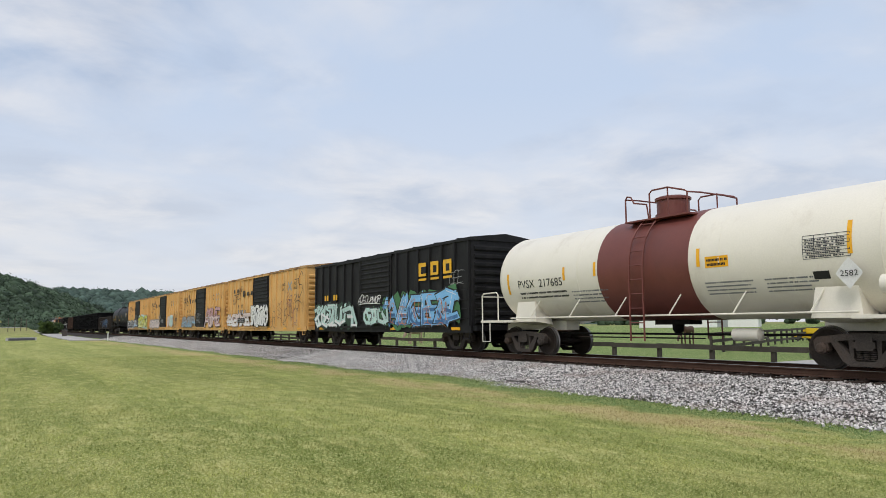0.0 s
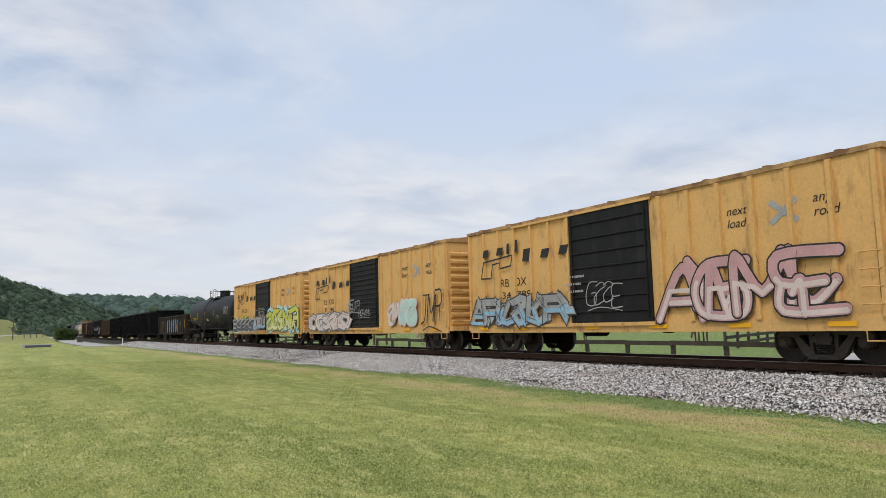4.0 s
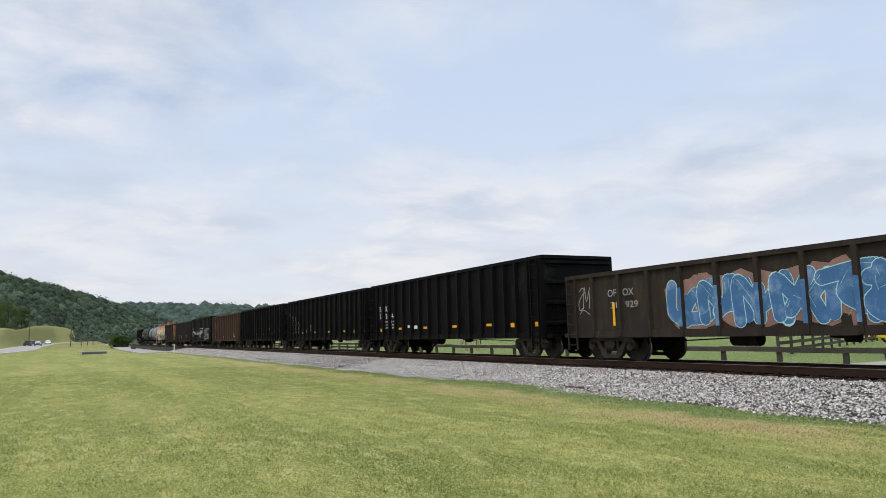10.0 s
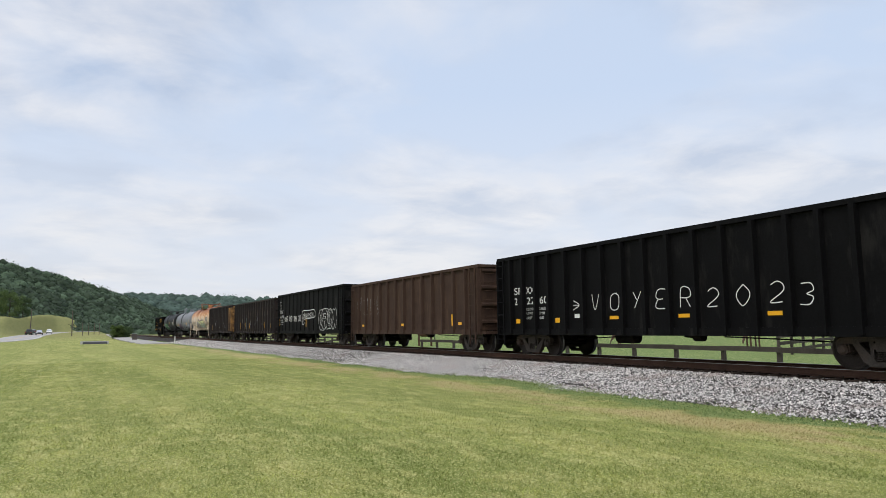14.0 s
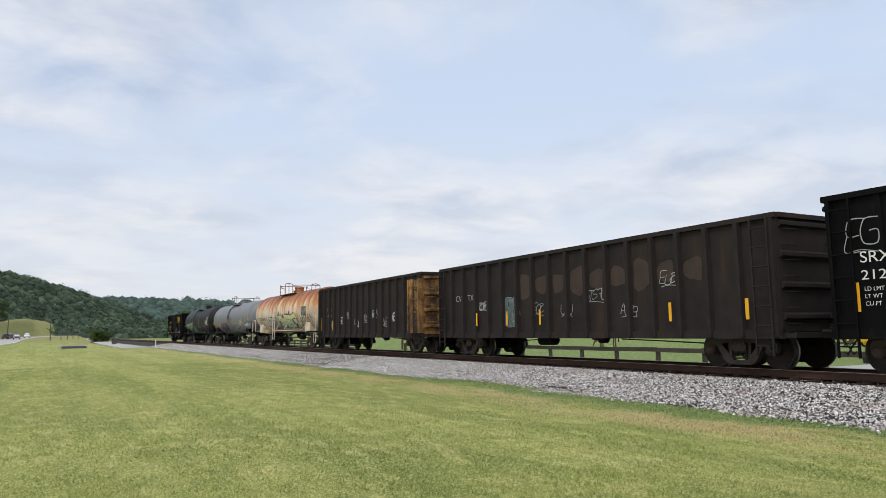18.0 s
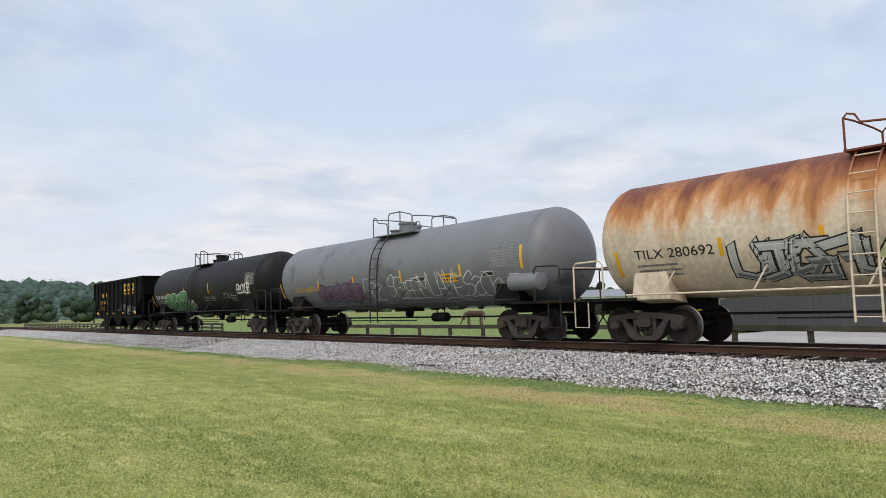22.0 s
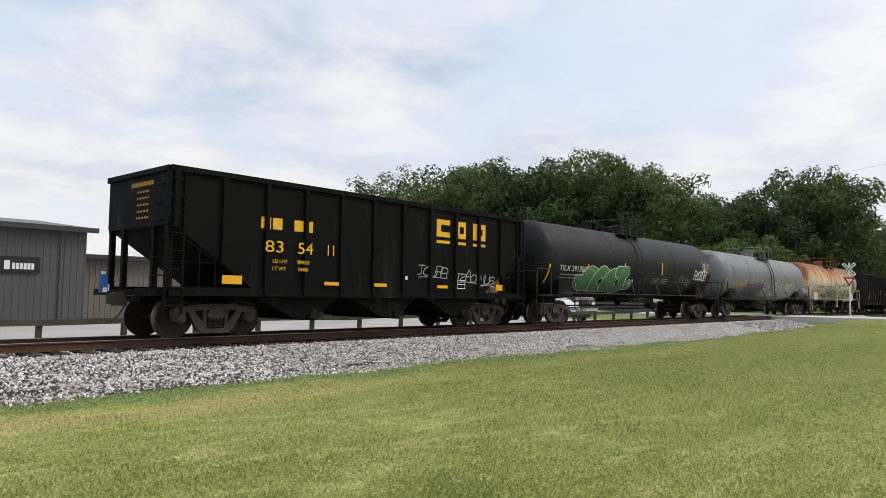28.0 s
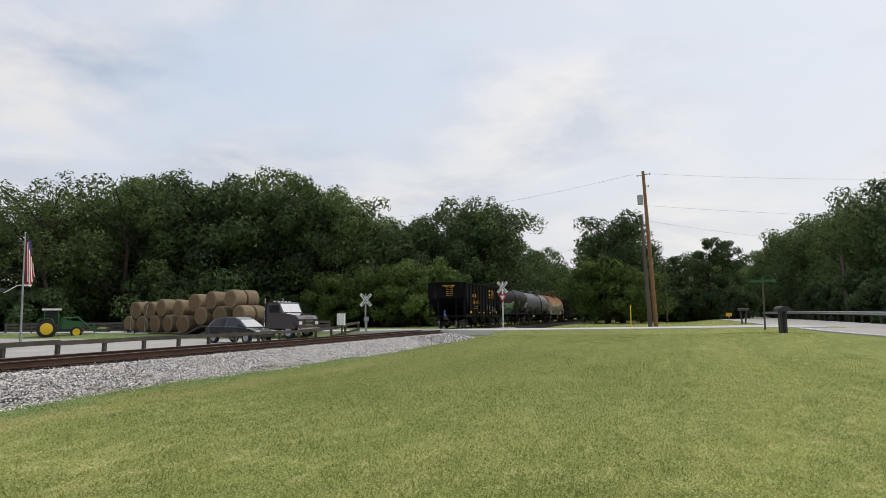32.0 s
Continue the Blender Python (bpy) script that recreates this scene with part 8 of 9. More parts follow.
def sign_board(label, x, y0, y1, z0, z1, board, ink, lines):
    """A flat sign on a wall; names on it stand as plain bars."""
    s = thing("sign_board", label, "sign", (x, (y0 + y1) / 2, 0), group="signs")
    part("board", box(B(), -0.06, 0.0, -(y1 - y0) / 2, (y1 - y0) / 2, z0, z1), M[board], s)
    for (a, b, c, d) in lines:
        w = y1 - y0
        part("lettering_bar", box(B(), -0.066, -0.06, w / 2 - b * w, w / 2 - a * w, z0 + c * (z1 - z0), z0 + d * (z1 - z0)), M[ink], s)
    return s


dark = shed("steel_shed", "long dark grey steel shed with signs on its wall", 36.3, 52, -14.3, 20.5, 4.6, 0.9, "siding")
wall_box(dark, "window", 36.27, 3.3, 4.7, 2.2, 3.3, "paintwhite", "white-framed window")
wall_box(dark, "window", 36.27, -9.9, -8.2, 3.4, 3.9, "trimdark", "dark strip window")
wall_box(dark, "door", 36.27, -1.9, -0.9, 0.0, 2.1, "trimdark", "dark steel door")
wall_box(dark, "window", 36.26, -9.6, -8.2, 0.7, 1.7, "paintwhite", "white window")
for y in (-4.6, 9.0, 0.8):
    bm = B()
    box(bm, 36.05, 36.27, y - 0.2, y + 0.2, 3.95, 4.08)
    part("wall_lamp", bm, M["paintwhite"], dark, "small white wall lamp")
sb = sign_board("black sign with white bar lettering and a pale disc", 36.25, -12.2, -7.5, 2.45, 3.2, "signblack", "white", [(0.30, 0.36, 0.2, 0.75)] + [(0.38 + 0.042 * i, 0.412 + 0.042 * i, 0.22, 0.62) for i in range(6)] + [(0.68, 0.73, 0.2, 0.75)] + [(0.75 + 0.034 * i, 0.776 + 0.034 * i, 0.22, 0.6) for i in range(6)])
bm = B()
cyl(bm, (-0.075, 1.55, 2.83), "x", 0.30, 0.015, 24)
part("disc", bm, M["white"], sb, "pale round emblem")
sign_board("blue sign with slanting white bar lettering", 36.25, -7.05, -2.2, 2.45, 3.2, "signblue", "white", [(0.08 + 0.07 * i, 0.125 + 0.07 * i, 0.3, 0.7 if i % 3 == 0 else 0.55) for i in range(12)])
tan = shed("steel_shed", "taupe steel shed with white door and blue sign", 40.9, 54, -35.6, -16.0, 3.55, 0.25, "tansiding")
wall_box(tan, "door", 40.87, -28.4, -27.3, 0.05, 2.05, "paintwhite", "white steel door")
for y in (-24.6, -21.6, -31.0, -33.6):
    wall_box(tan, "window", 40.87, y - 0.55, y + 0.55, 0.1, 2.0, "trimdark", "dark recessed doorway")
bm = B()
box(bm, 40.6, 40.87, -28.1, -27.6, 2.55, 2.65)
part("wall_lamp", bm, M["paintwhite"], tan, "small white wall lamp")
sign_board("blue sign with slanting white bar lettering", 40.84, -33.6, -29.4, 2.32, 3.12, "signblue", "white", [(0.10 + 0.062 * i, 0.145 + 0.062 * i, 0.28, 0.72 if i in (0, 8) else 0.55) for i in range(14) if i != 7])
bm = B()
tube(bm, [(40.7, -36.2, 3.4), (40.0, -36.6, 3.9), (39.4, -36.8, 3.9)], 0.03, 6)
box(bm, 39.2, 39.7, -36.95, -36.65, 3.85, 3.95)
solo("security_lamp", bm, M["paintwhite"], "white outdoor lamp on the shed corner", "lamp")
bm = B()
tube(bm, [(33.2, -16.5, 0.0), (33.2, -16.6, 0.9), (32.9, -19.8, 0.9), (32.8, -20.3, 0.75), (32.8, -20.3, 0.0)], 0.07, 8)
tube(bm, [(33.05, -18.2, 0.9), (33.05, -18.2, 1.4)], 0.09, 8)
solo("gas_pipe", bm, M["paintwhite"], "white bent pipe rail before the shed", "pipe")


# ---- vehicles ----
def wheel_mesh(bm, r, w, rim):
    turned(bm, (-w / 2, 0, 0), "x", [(0, r * 0.62), (0.0, r * 0.93), (0.03, r), (w - 0.03, r), (w, r * 0.93), (w, r * 0.62)], 18)
    return bm


def add_wheel(parent, x, y, z, r, w, rim_mat):
    tyre = part("wheel", shared("tyre%.2f%.2f" % (r, w), lambda bm: wheel_mesh(bm, r, w, 0), M["rubber"], True), None, parent, at=(x, y, z))
    me = shared("rim%.2f%.2f%s" % (r, w, rim_mat), lambda bm: turned(bm, (-w / 2 - 0.02, 0, 0), "x", [(0.0, 0.03), (0.0, r * 0.22), (0.012, r * 0.30), (0.012, r * 0.55), (0.0, r * 0.60), (0.01, r * 0.63), (w + 0.03, r * 0.63), (w + 0.04, r * 0.6), (w + 0.03, 0.03)], 16), M[rim_mat], True)
    part("rim", me, None, tyre)


def car_body(kind):
    """Side outline of (y forward, z), body below the windows and cabin above."""
    if kind == "pickup":
        body = [(-2.85, 0.55), (-2.85, 1.10), (-0.85, 1.12), (-0.8, 1.12), (0.95, 1.10), (2.5, 1.0), (2.8, 0.9), (2.85, 0.5), (2.2, 0.38), (-2.3, 0.40)]
        cabin = [(-0.95, 1.10), (-0.75, 1.78), (-0.4, 1.86), (0.35, 1.84), (1.15, 1.08)]
    else:
        body = [(-2.25, 0.45), (-2.32, 0.75), (-2.2, 1.02), (-1.0, 1.03), (1.0, 0.99), (1.6, 0.93), (2.1, 0.79), (2.28, 0.6), (2.2, 0.35), (-2.15, 0.35)]
        cabin = [(-2.12, 1.01), (-1.9, 1.34), (-1.5, 1.56), (-0.5, 1.66), (0.15, 1.62), (0.55, 1.49), (1.3, 0.98)]
    return body, cabin


def road_car(name, label, kind, material, at, rz, group="vehicles"):
    """A car with a rounded body, a tapered cabin, glazing and wheels in dark arches; it faces +y."""
    c = thing(name, label, "car" if kind != "pickup" else "pickup truck", at, rz, group)
    body, cabin = car_body(kind)
    w = 0.95 if kind == "pickup" else 0.88
    zm = 0.7
    def section(x, k):
        return [(x, y * k, zm + (z - zm) * k) for y, z in body]
    part("body", loft(B(), [section(-w, 0.955), section(-w + 0.05, 0.988), section(-w + 0.13, 1.0), section(w - 0.13, 1.0), section(w - 0.05, 0.988), section(w, 0.955)]), M[material], c)
    foot = cabin[0][1]
    def side(z):
        return w - 0.09 - 0.30 * (z - foot)
    part("cabin", loft(B(), [[(s * side(z), y, z) for y, z in cabin] for s in (-1, 1)]), M[material], c, "painted roof and pillars")
    # glazing: two side windows between the pillars, windscreen and rear window
    top = max(z for _, z in cabin)
    ym = (cabin[0][0] + cabin[-1][0]) / 2 - 0.05
    zl, zh = foot + 0.05, top - 0.10
    def edge(z, front):
        ys = []
        for (ya, za), (yb, zb) in zip(cabin, cabin[1:]):
            if min(za, zb) <= z <= max(za, zb) and za != zb:
                ys.append(ya + (yb - ya) * (z - za) / (zb - za))
        return max(ys) - 0.09 if front else min(ys) + 0.09
    for s in (-1, 1):
        for y_low, y_high, g in ((edge(zl, False), edge(zh, False), -1), (edge(zl, True), edge(zh, True), 1)):
            inner = ym + 0.04 * g
            q = [(inner, zl), (y_low, zl), (y_high, zh), (inner, zh)]
            part("side_window", loft(B(), [[(s * (side(z) + d), y, z) for y, z in q] for d in (-0.01, 0.008)]), M["glass"], c, "dark side window")
    for i, nm in ((len(cabin) - 2, "windscreen"), (0, "rear_window")):
        (ya, za), (yb, zb) = cabin[i], cabin[i + 1]
        out = 0.012 if i else -0.012
        pts = [(ya + (yb - ya) * f, za + (zb - za) * f) for f in (0.06, 0.94)]
        rings = [[(x * (side(z) - 0.06), y + o, z + abs(o)) for x in (-1, 1)] for y, z in pts for o in (0.0, out)]
        part(nm, loft(B(), [[rings[0][0], rings[0][1], rings[1][1], rings[1][0]], [rings[2][0], rings[2][1], rings[3][1], rings[3][0]]]), M["chrome" if i else "glass"], c, "windscreen bright with sky" if i else "dark rear window")
    r = 0.40 if kind == "pickup" else 0.34
    for x in (-1, 1):
        for y in ((-1.75, 1.85) if kind == "pickup" else (-1.40, 1.42)):
            part("wheel_arch", cyl(B(), (x * (w - 0.02) - 0.015, y, r + 0.03), "x", r + 0.08, 0.03, 20), M["rubber"], c)
            add_wheel(c, x * (w - 0.06), y, r, r, 0.24, "steelgrey")
    for x in (-1, 1):
        f, e = (2.78, -2.80) if kind == "pickup" else (2.17, -2.24)
        part("headlight", box(B(), x * (w - 0.22) - 0.16, x * (w - 0.22) + 0.16, f - 0.08, f + 0.03, 0.68, 0.80), M["white"], c, "clear headlight")
        part("tail_light", box(B(), x * (w - 0.18) - 0.10, x * (w - 0.18) + 0.10, e - 0.06, e + 0.05, 0.74, 0.96), M["red"], c, "red tail light")
        part("mirror", box(B(), x * (w + 0.06) - 0.08, x * (w + 0.06) + 0.08, 0.78, 0.90, 1.0, 1.13), M[material], c)
    part("bumper", box(B(), -w + 0.1, w - 0.1, (2.78 if kind == "pickup" else 2.14), (2.88 if kind == "pickup" else 2.26), 0.38, 0.56), M["trimdark"], c)
    return c


def heading(dx, dy):
    return math.degrees(math.atan2(dy, dx)) - 90


road_car("hatchback", "dark hatchback with a bright windscreen, in the yard", "hatch", "carsilver", (25.2, -39.7, 0.06), heading(-0.95, 0.22))
road_car("pickup_truck", "dark pickup with a bright windscreen, parked in the yard", "pickup", "cardark", (36.3, -29.6, 0.06), heading(-0.92, 0.38))
for i, (x, y, m) in enumerate(((-9.6, 262, "cardark"), (-10.2, 246, "carsilver"), (-11.2, 280, "cardark"), (-9.0, 300, "paintwhite"))):
    p = min(MAIN_ROAD, key=lambda q: abs(q[1] - y))
    road_car("parked_car", "small far car on the valley road", "hatch" if i else "pickup", m, (p[0] + (1.8 if i % 2 else -1.8), y, p[2]), heading(0.05, -1 if i % 2 else 1), "far cars")


def hay_lorry():
    """Flatbed lorry; bales are things of their own on its deck."""
    a = heading(-0.97, 0.24)
    L = thing("flatbed_lorry", "dark flatbed lorry with chrome bumper, loaded with hay", "lorry", (33.6, -50.3, 0.06), a, "vehicles")
    part("deck", plate(B(), [(-11.3, 0.26), (-11.3, 0.38), (-2.9, 0.38), (-1.3, 0.98), (4.4, 1.10), (4.4, 0.96), (-1.2, 0.84), (-2.8, 0.26)], -1.25, 1.25), M["wood"], L, "wooden low deck with a raised front")
    bm = B()
    for x in (-0.45, 0.45):
        box(bm, x - 0.08, x + 0.08, -1.2, 8.6, 0.62, 0.84)
    part("chassis", bm, M["under"], L)
    bm = B()
    D = 2.3                                     # cab ahead of the deck
    o = [(y + D, z) for y, z in ((3.55, 0.75), (3.55, 2.55), (3.75, 2.75), (4.7, 2.75), (4.9, 2.68), (5.25, 1.95), (6.6, 1.72), (6.85, 1.45), (6.85, 0.75))]
    loft(bm, [[(x * s, y, z) for y, z in o] for x, s in ((-1.12, 0.93), (-1.12, 1.0), (1.12, 1.0), (1.12, 0.93))])
    part("cab", bm, M["truckpaint"], L, "dark painted cab and bonnet")
    bm = B()
    loft(bm, [[(x, 4.93 + D, 2.62), (x, 5.28 + D, 1.98), (x, 5.24 + D, 1.96), (x, 4.89 + D, 2.60)] for x in (-0.98, 0.98)])
    part("windscreen", bm, M["chrome"], L, "bright windscreen")
    for x in (-1.13, 1.13):
        part("side_window", box(B(), x - 0.012, x + 0.012, 3.95 + D, 4.8 + D, 1.95, 2.5), M["glass"], L)
        part("exhaust_stack", turned(B(), (x * 0.86, 3.38 + D, 0.9), "z", [(0, 0.07), (0.3, 0.11), (1.3, 0.11), (1.4, 0.06), (2.2, 0.06)], 10), M["chrome"], L, "chrome exhaust stack")
        part("fender", plate(B(), [(y + D, z) for y, z in ((5.2, 0.75), (5.3, 1.15), (5.7, 1.32), (6.2, 1.25), (6.6, 0.9), (6.6, 0.75))], x - 0.2, x + 0.06), M["truckpaint"], L)
        part("headlight", box(B(), x * 0.8 - 0.16, x * 0.8 + 0.16, 6.84 + D, 6.90 + D, 1.05, 1.28), M["white"], L, "clear headlight")
        add_wheel(L, x * 0.9, 5.9 + D, 0.5, 0.5, 0.28, "steelgrey")
        for y, q in ((3.9, 0.46), (2.7, 0.46), (-9.2, 0.34), (-10.1, 0.34)):
            add_wheel(L, x * (0.88 if q > 0.4 else 1.28), y, q, q, 0.3, "steelgrey")
    bm = B()
    for i in range(7):
        box(bm, -0.48, 0.48, 6.86 + D, 6.90 + D, 0.92 + i * 0.1, 0.97 + i * 0.1)
    part("grille", bm, M["chrome"], L, "chrome grille")
    part("bumper", box(B(), -1.2, 1.2, 6.88 + D, 7.08 + D, 0.48, 0.82), M["chrome"], L, "chrome bumper")
    bm = B()
    for i in range(5):
        box(bm, -0.8 + i * 0.4 - 0.06, -0.8 + i * 0.4 + 0.06, 4.1 + D, 4.25 + D, 2.75, 2.83)
    part("roof_lights", bm, M["white"], L)
    # bales: two deep across the deck, two layers
    def bale_mesh(bm):
        turned(bm, (-0.6, 0, 0), "x", [(0.02, 0.05), (0.0, 0.35), (0.015, 0.62), (0.07, 0.72), (0.6, 0.745), (1.13, 0.72), (1.19, 0.62), (1.2, 0.35), (1.18, 0.05)], 22)
        return bm
    bale = finish(bale_mesh(B()), "hay_bale", M["hay"], True)
    bale.materials.append(M["hayend"])
    for p in bale.polygons:
        if abs(p.normal.x) > 0.9:
            p.material_index = 1
    m = Matrix.Translation(L.location) @ Matrix.Rotation(radians(a), 4, "Z")
    r = random.Random(2)
    low = [(-10.3, 1.12), (-8.6, 1.12), (-6.95, 1.12), (-5.25, 1.16), (-3.4, 1.12), (-1.2, 1.76), (0.85, 1.80), (3.1, 1.84)]
    high = [(-9.45, 2.32), (-7.75, 2.30), (-6.0, 2.48), (-4.0, 2.38), (-2.1, 2.84), (-0.15, 3.0), (2.2, 3.08)]
    for y, z in low + high:
        for s in (-1, 1):
            ob = tagged(new("hay_bale", bale), "round straw-brown hay bale roped on the flatbed", "hay bale", "bales on the lorry")
            CARGO.append(ob)
            ob.matrix_basis = m @ pose(s * 0.61 + r.uniform(-0.07, 0.07), y + r.uniform(-0.04, 0.04), z, r.uniform(0, 80), 0, r.uniform(-6, 6))
    bm = B()
    for y in (-9.9, -8.0):
        tube(bm, [(-1.3, y, 0.36), (-1.34, y + 0.1, 1.4), (-1.3, y + 0.3, 2.7), (0, y + 0.35, 3.1), (1.3, y + 0.3, 2.7), (1.34, y + 0.1, 1.4), (1.3, y, 0.36)], 0.025, 5)
    strap = solo("load_strap", bm, M["dimwhite"], "pale strap over the hay bales", "strap")
    strap.matrix_basis = m
    CARGO.append(strap)
    return L


CARGO = []                      # what rides on the lorry
LORRY = hay_lorry()


def tractor():
    t = thing("tractor", "green tractor with yellow wheels and a front loader", "tractor", (49.2, -49.0, 0.06), heading(-0.72, -0.69), "vehicles")
    part("bonnet", plate(B(), [(0.1, 0.75), (0.1, 1.45), (0.6, 1.5), (1.8, 1.38), (1.95, 1.2), (1.95, 0.75)], -0.36, 0.36), M["tractorgreen"], t, "green bonnet")
    part("chassis", box(B(), -0.3, 0.3, -1.2, 1.9, 0.5, 0.8), M["trimdark"], t)
    bm = B()
    for x in (-0.72, 0.72):
        for y, y2 in ((-1.0, -0.9), (0.15, 0.05)):
            tube(bm, [(x, y, 1.15), (x * 0.95, y2, 2.35)], 0.04, 6)
    part("cab_frame", bm, M["tractorgreen"], t)
    part("cab_glass", box(B(), -0.68, 0.68, -0.95, 0.1, 1.2, 2.33), M["glass"], t)
    part("cab_roof", box(B(), -0.85, 0.85, -1.15, 0.3, 2.35, 2.5), M["paintwhite"], t, "pale cab roof")
    for x in (-0.8, 0.8):
        add_wheel(t, x, -0.75, 0.78, 0.78, 0.45, "tractoryellow")
        add_wheel(t, x * 0.9, 1.5, 0.48, 0.48, 0.3, "tractoryellow")
        part("fender", plate(B(), [(-1.5, 1.35), (-1.3, 1.66), (-0.4, 1.68), (-0.15, 1.3), (-0.2, 1.25), (-0.45, 1.6), (-1.25, 1.6), (-1.45, 1.3)], x - 0.24, x + 0.24), M["tractorgreen"], t)
        bm = B()
        tube(bm, [(x * 0.65, 0.3, 0.9), (x * 0.65, 0.35, 1.65), (x * 0.65, 1.6, 1.75), (x * 0.65, 2.6, 0.75), (x * 0.65, 2.95, 0.65)], 0.07, 6)
        part("loader_arm", bm, M["tractorgreen"], t)
    bm = B()
    for i in range(3):
        tube(bm, [(-0.5 + 0.5 * i, 2.9, 0.5), (-0.5 + 0.5 * i, 4.0, 0.48)], 0.04, 5)
    box(bm, -0.7, 0.7, 2.85, 2.95, 0.4, 1.15)
    part("loader_fork", bm, M["tractorgreen"], t)
    return t


TRACTOR = tractor()


# ---- flagpole ----
def flagpole():
    f = thing("flagpole", "white flagpole with a limp striped flag", "flagpole", (36.75, -34.0, 0.05), group="yard things")
    part("pole", turned(B(), (0, 0, 0), "z", [(0, 0.075), (3, 0.06), (6.85, 0.035), (6.9, 0.06), (6.95, 0.05)], 10), M["steelgrey"], f, "pale metal pole")
    ex, ey = -0.69, -0.72                        # the way the limp cloth hangs out
    def fold(u, z, d):
        """A point of the draped cloth: u out from the pole, with soft vertical folds."""
        n = 0.07 * math.sin(u * 17 + z * 1.3) + d
        return (ex * u - ey * n, ey * u + ex * n, z)
    def drape(u0, u1, top, foot, lift=0.0):
        bm = B()
        rings = []
        for k in range(9):
            f = k / 8
            a, b = u0 + 0.10 * f * f, u1 + 0.12 * f * f
            z = top + (foot - top) * f
            rings.append([fold(a, z, lift), fold((a + b) / 2, z - 0.03, lift), fold(b, z - 0.05, lift), fold(b, z - 0.05, lift + 0.008), fold((a + b) / 2, z - 0.03, lift + 0.008), fold(a, z, lift + 0.008)])
        return loft(bm, rings)
    cloth = part("flag", drape(0.045, 0.12, 6.45, 3.75), M["red"], f, "limp flag of red and white stripes")
    for i in range(7):
        part("stripe", drape(0.121 + 0.055 * i, 0.175 + 0.055 * i, 6.3 - 0.2 * i, 3.6 + 0.16 * abs(i - 2)), M["white"] if i % 2 == 0 else M["red"], cloth)
    part("canton", drape(0.05, 0.34, 6.5, 5.6, 0.03), M["flagblue"], cloth, "dark blue flag corner")
    bm = B()
    for i in range(12):
        u, z = 0.09 + 0.08 * (i % 3), 5.7 + 0.2 * (i // 3)
        p = fold(u, z, 0.045)
        box(bm, p[0] - 0.015, p[0] + 0.015, p[1] - 0.015, p[1] + 0.015, z, z + 0.03)
    tagged(part("stars", bm, M["white"], cloth), kind="stuff")
    return f


flagpole()


# ---- crossing signs, poles, roadside ----
def crossbuck(x, y, z, h, rz, yield_sign, lean=0.0):
    c = thing("crossbuck", "white crossbuck sign on a post at the level crossing", "road sign", (x, y, z), rz, "crossing signs")
    part("post", turned(B(), (0, 0, -0.3), "z", [(0, 0.06), (h + 0.3, 0.06)], 8), M["paintwhite"] if yield_sign else M["steelgrey"], c)
    for k, s in enumerate((-1, 1)):
        ob = part("arm", box(B(), -0.61, 0.61, -0.012, 0.012, -0.11, 0.11), M["paintwhite"], c, "white crossbuck board", at=(0, 0.085 + 0.03 * k, h - 0.5))
        ob.rotation_euler = (0, s * radians(48), 0)
        for i in range(7):
            b = part("lettering_bar", box(B(), -0.50 + 0.15 * i, -0.41 + 0.15 * i, 0.014, 0.018, -0.06, 0.06), M["black"], ob)
    if yield_sign:
        bm = B()
        loft(bm, [[(0.42, yy, h - 1.1), (-0.42, yy, h - 1.1), (0, yy, h - 1.82)] for yy in (0.07, 0.085)])
        part("yield_sign", bm, M["red"], c, "red and white yield triangle")
        bm = B()
        loft(bm, [[(0.22, yy, h - 1.22), (-0.22, yy, h - 1.22), (0, yy, h - 1.6)] for yy in (0.087, 0.09)])
        part("yield_field", bm, M["white"], c)
    return c


crossbuck(12.4, -60.5, 0.60, 4.0, 0, True)
crossbuck(21.4, -51.2, 0.35, 3.1, 35, False)
cb = thing("signal_box", "small white box on a post by the crossing", "box", (21.6, -47.3, -0.1), group="crossing signs")
part("post", box(B(), -0.05, 0.05, -0.05, 0.05, 0, 2.1), M["wood"], cb)
part("box", box(B(), -0.28, 0.28, 0.05, 0.3, 1.15, 2.0), M["paintwhite"], cb, "pale metal box")
cb = thing("marker_post", "small sign on a post by the crossing", "sign", (20.6, -49.5, 0.0), group="crossing signs")
part("post", box(B(), -0.04, 0.04, -0.04, 0.04, 0, 1.6), M["steelgrey"], cb)
part("plate", box(B(), -0.2, 0.2, 0.04, 0.06, 1.3, 1.62), M["dimwhite"], cb)


def utility_pole(x, y, h, r, lean, material, label, arms=True, z=None):
    p = thing("utility_pole", label, "utility pole", (x, y, ground_z(x, y) - 0.1 if z is None else z), group="utility poles")
    p.rotation_euler = (0, radians(lean), 0)
    part("pole", turned(B(), (0, 0, 0), "z", [(0, r), (h * 0.5, r * 0.86), (h, r * 0.66)], 12), M[material], p)
    if arms:
        for s, z in ((-0.55, h - 0.32), (0.5, h - 0.38), (-0.35, h - 1.35)):
            part("bracket", tube(B(), [(0, 0, z), (s * 0.9, 0, z + 0.02)], 0.03, 6), M["trimdark"], p)
            part("insulator", turned(B(), (s, 0.0, z - 0.06), "z", [(0, 0.05), (0.1, 0.06), (0.18, 0.03)], 8), M["steelgrey"], p)
        part("transformer", turned(B(), (0.42, 0.1, h - 2.9), "z", [(0, 0.2), (0.05, 0.24), (0.8, 0.24), (0.85, 0.12)], 14), M["steelgrey"], p, "grey pole transformer")
    return p


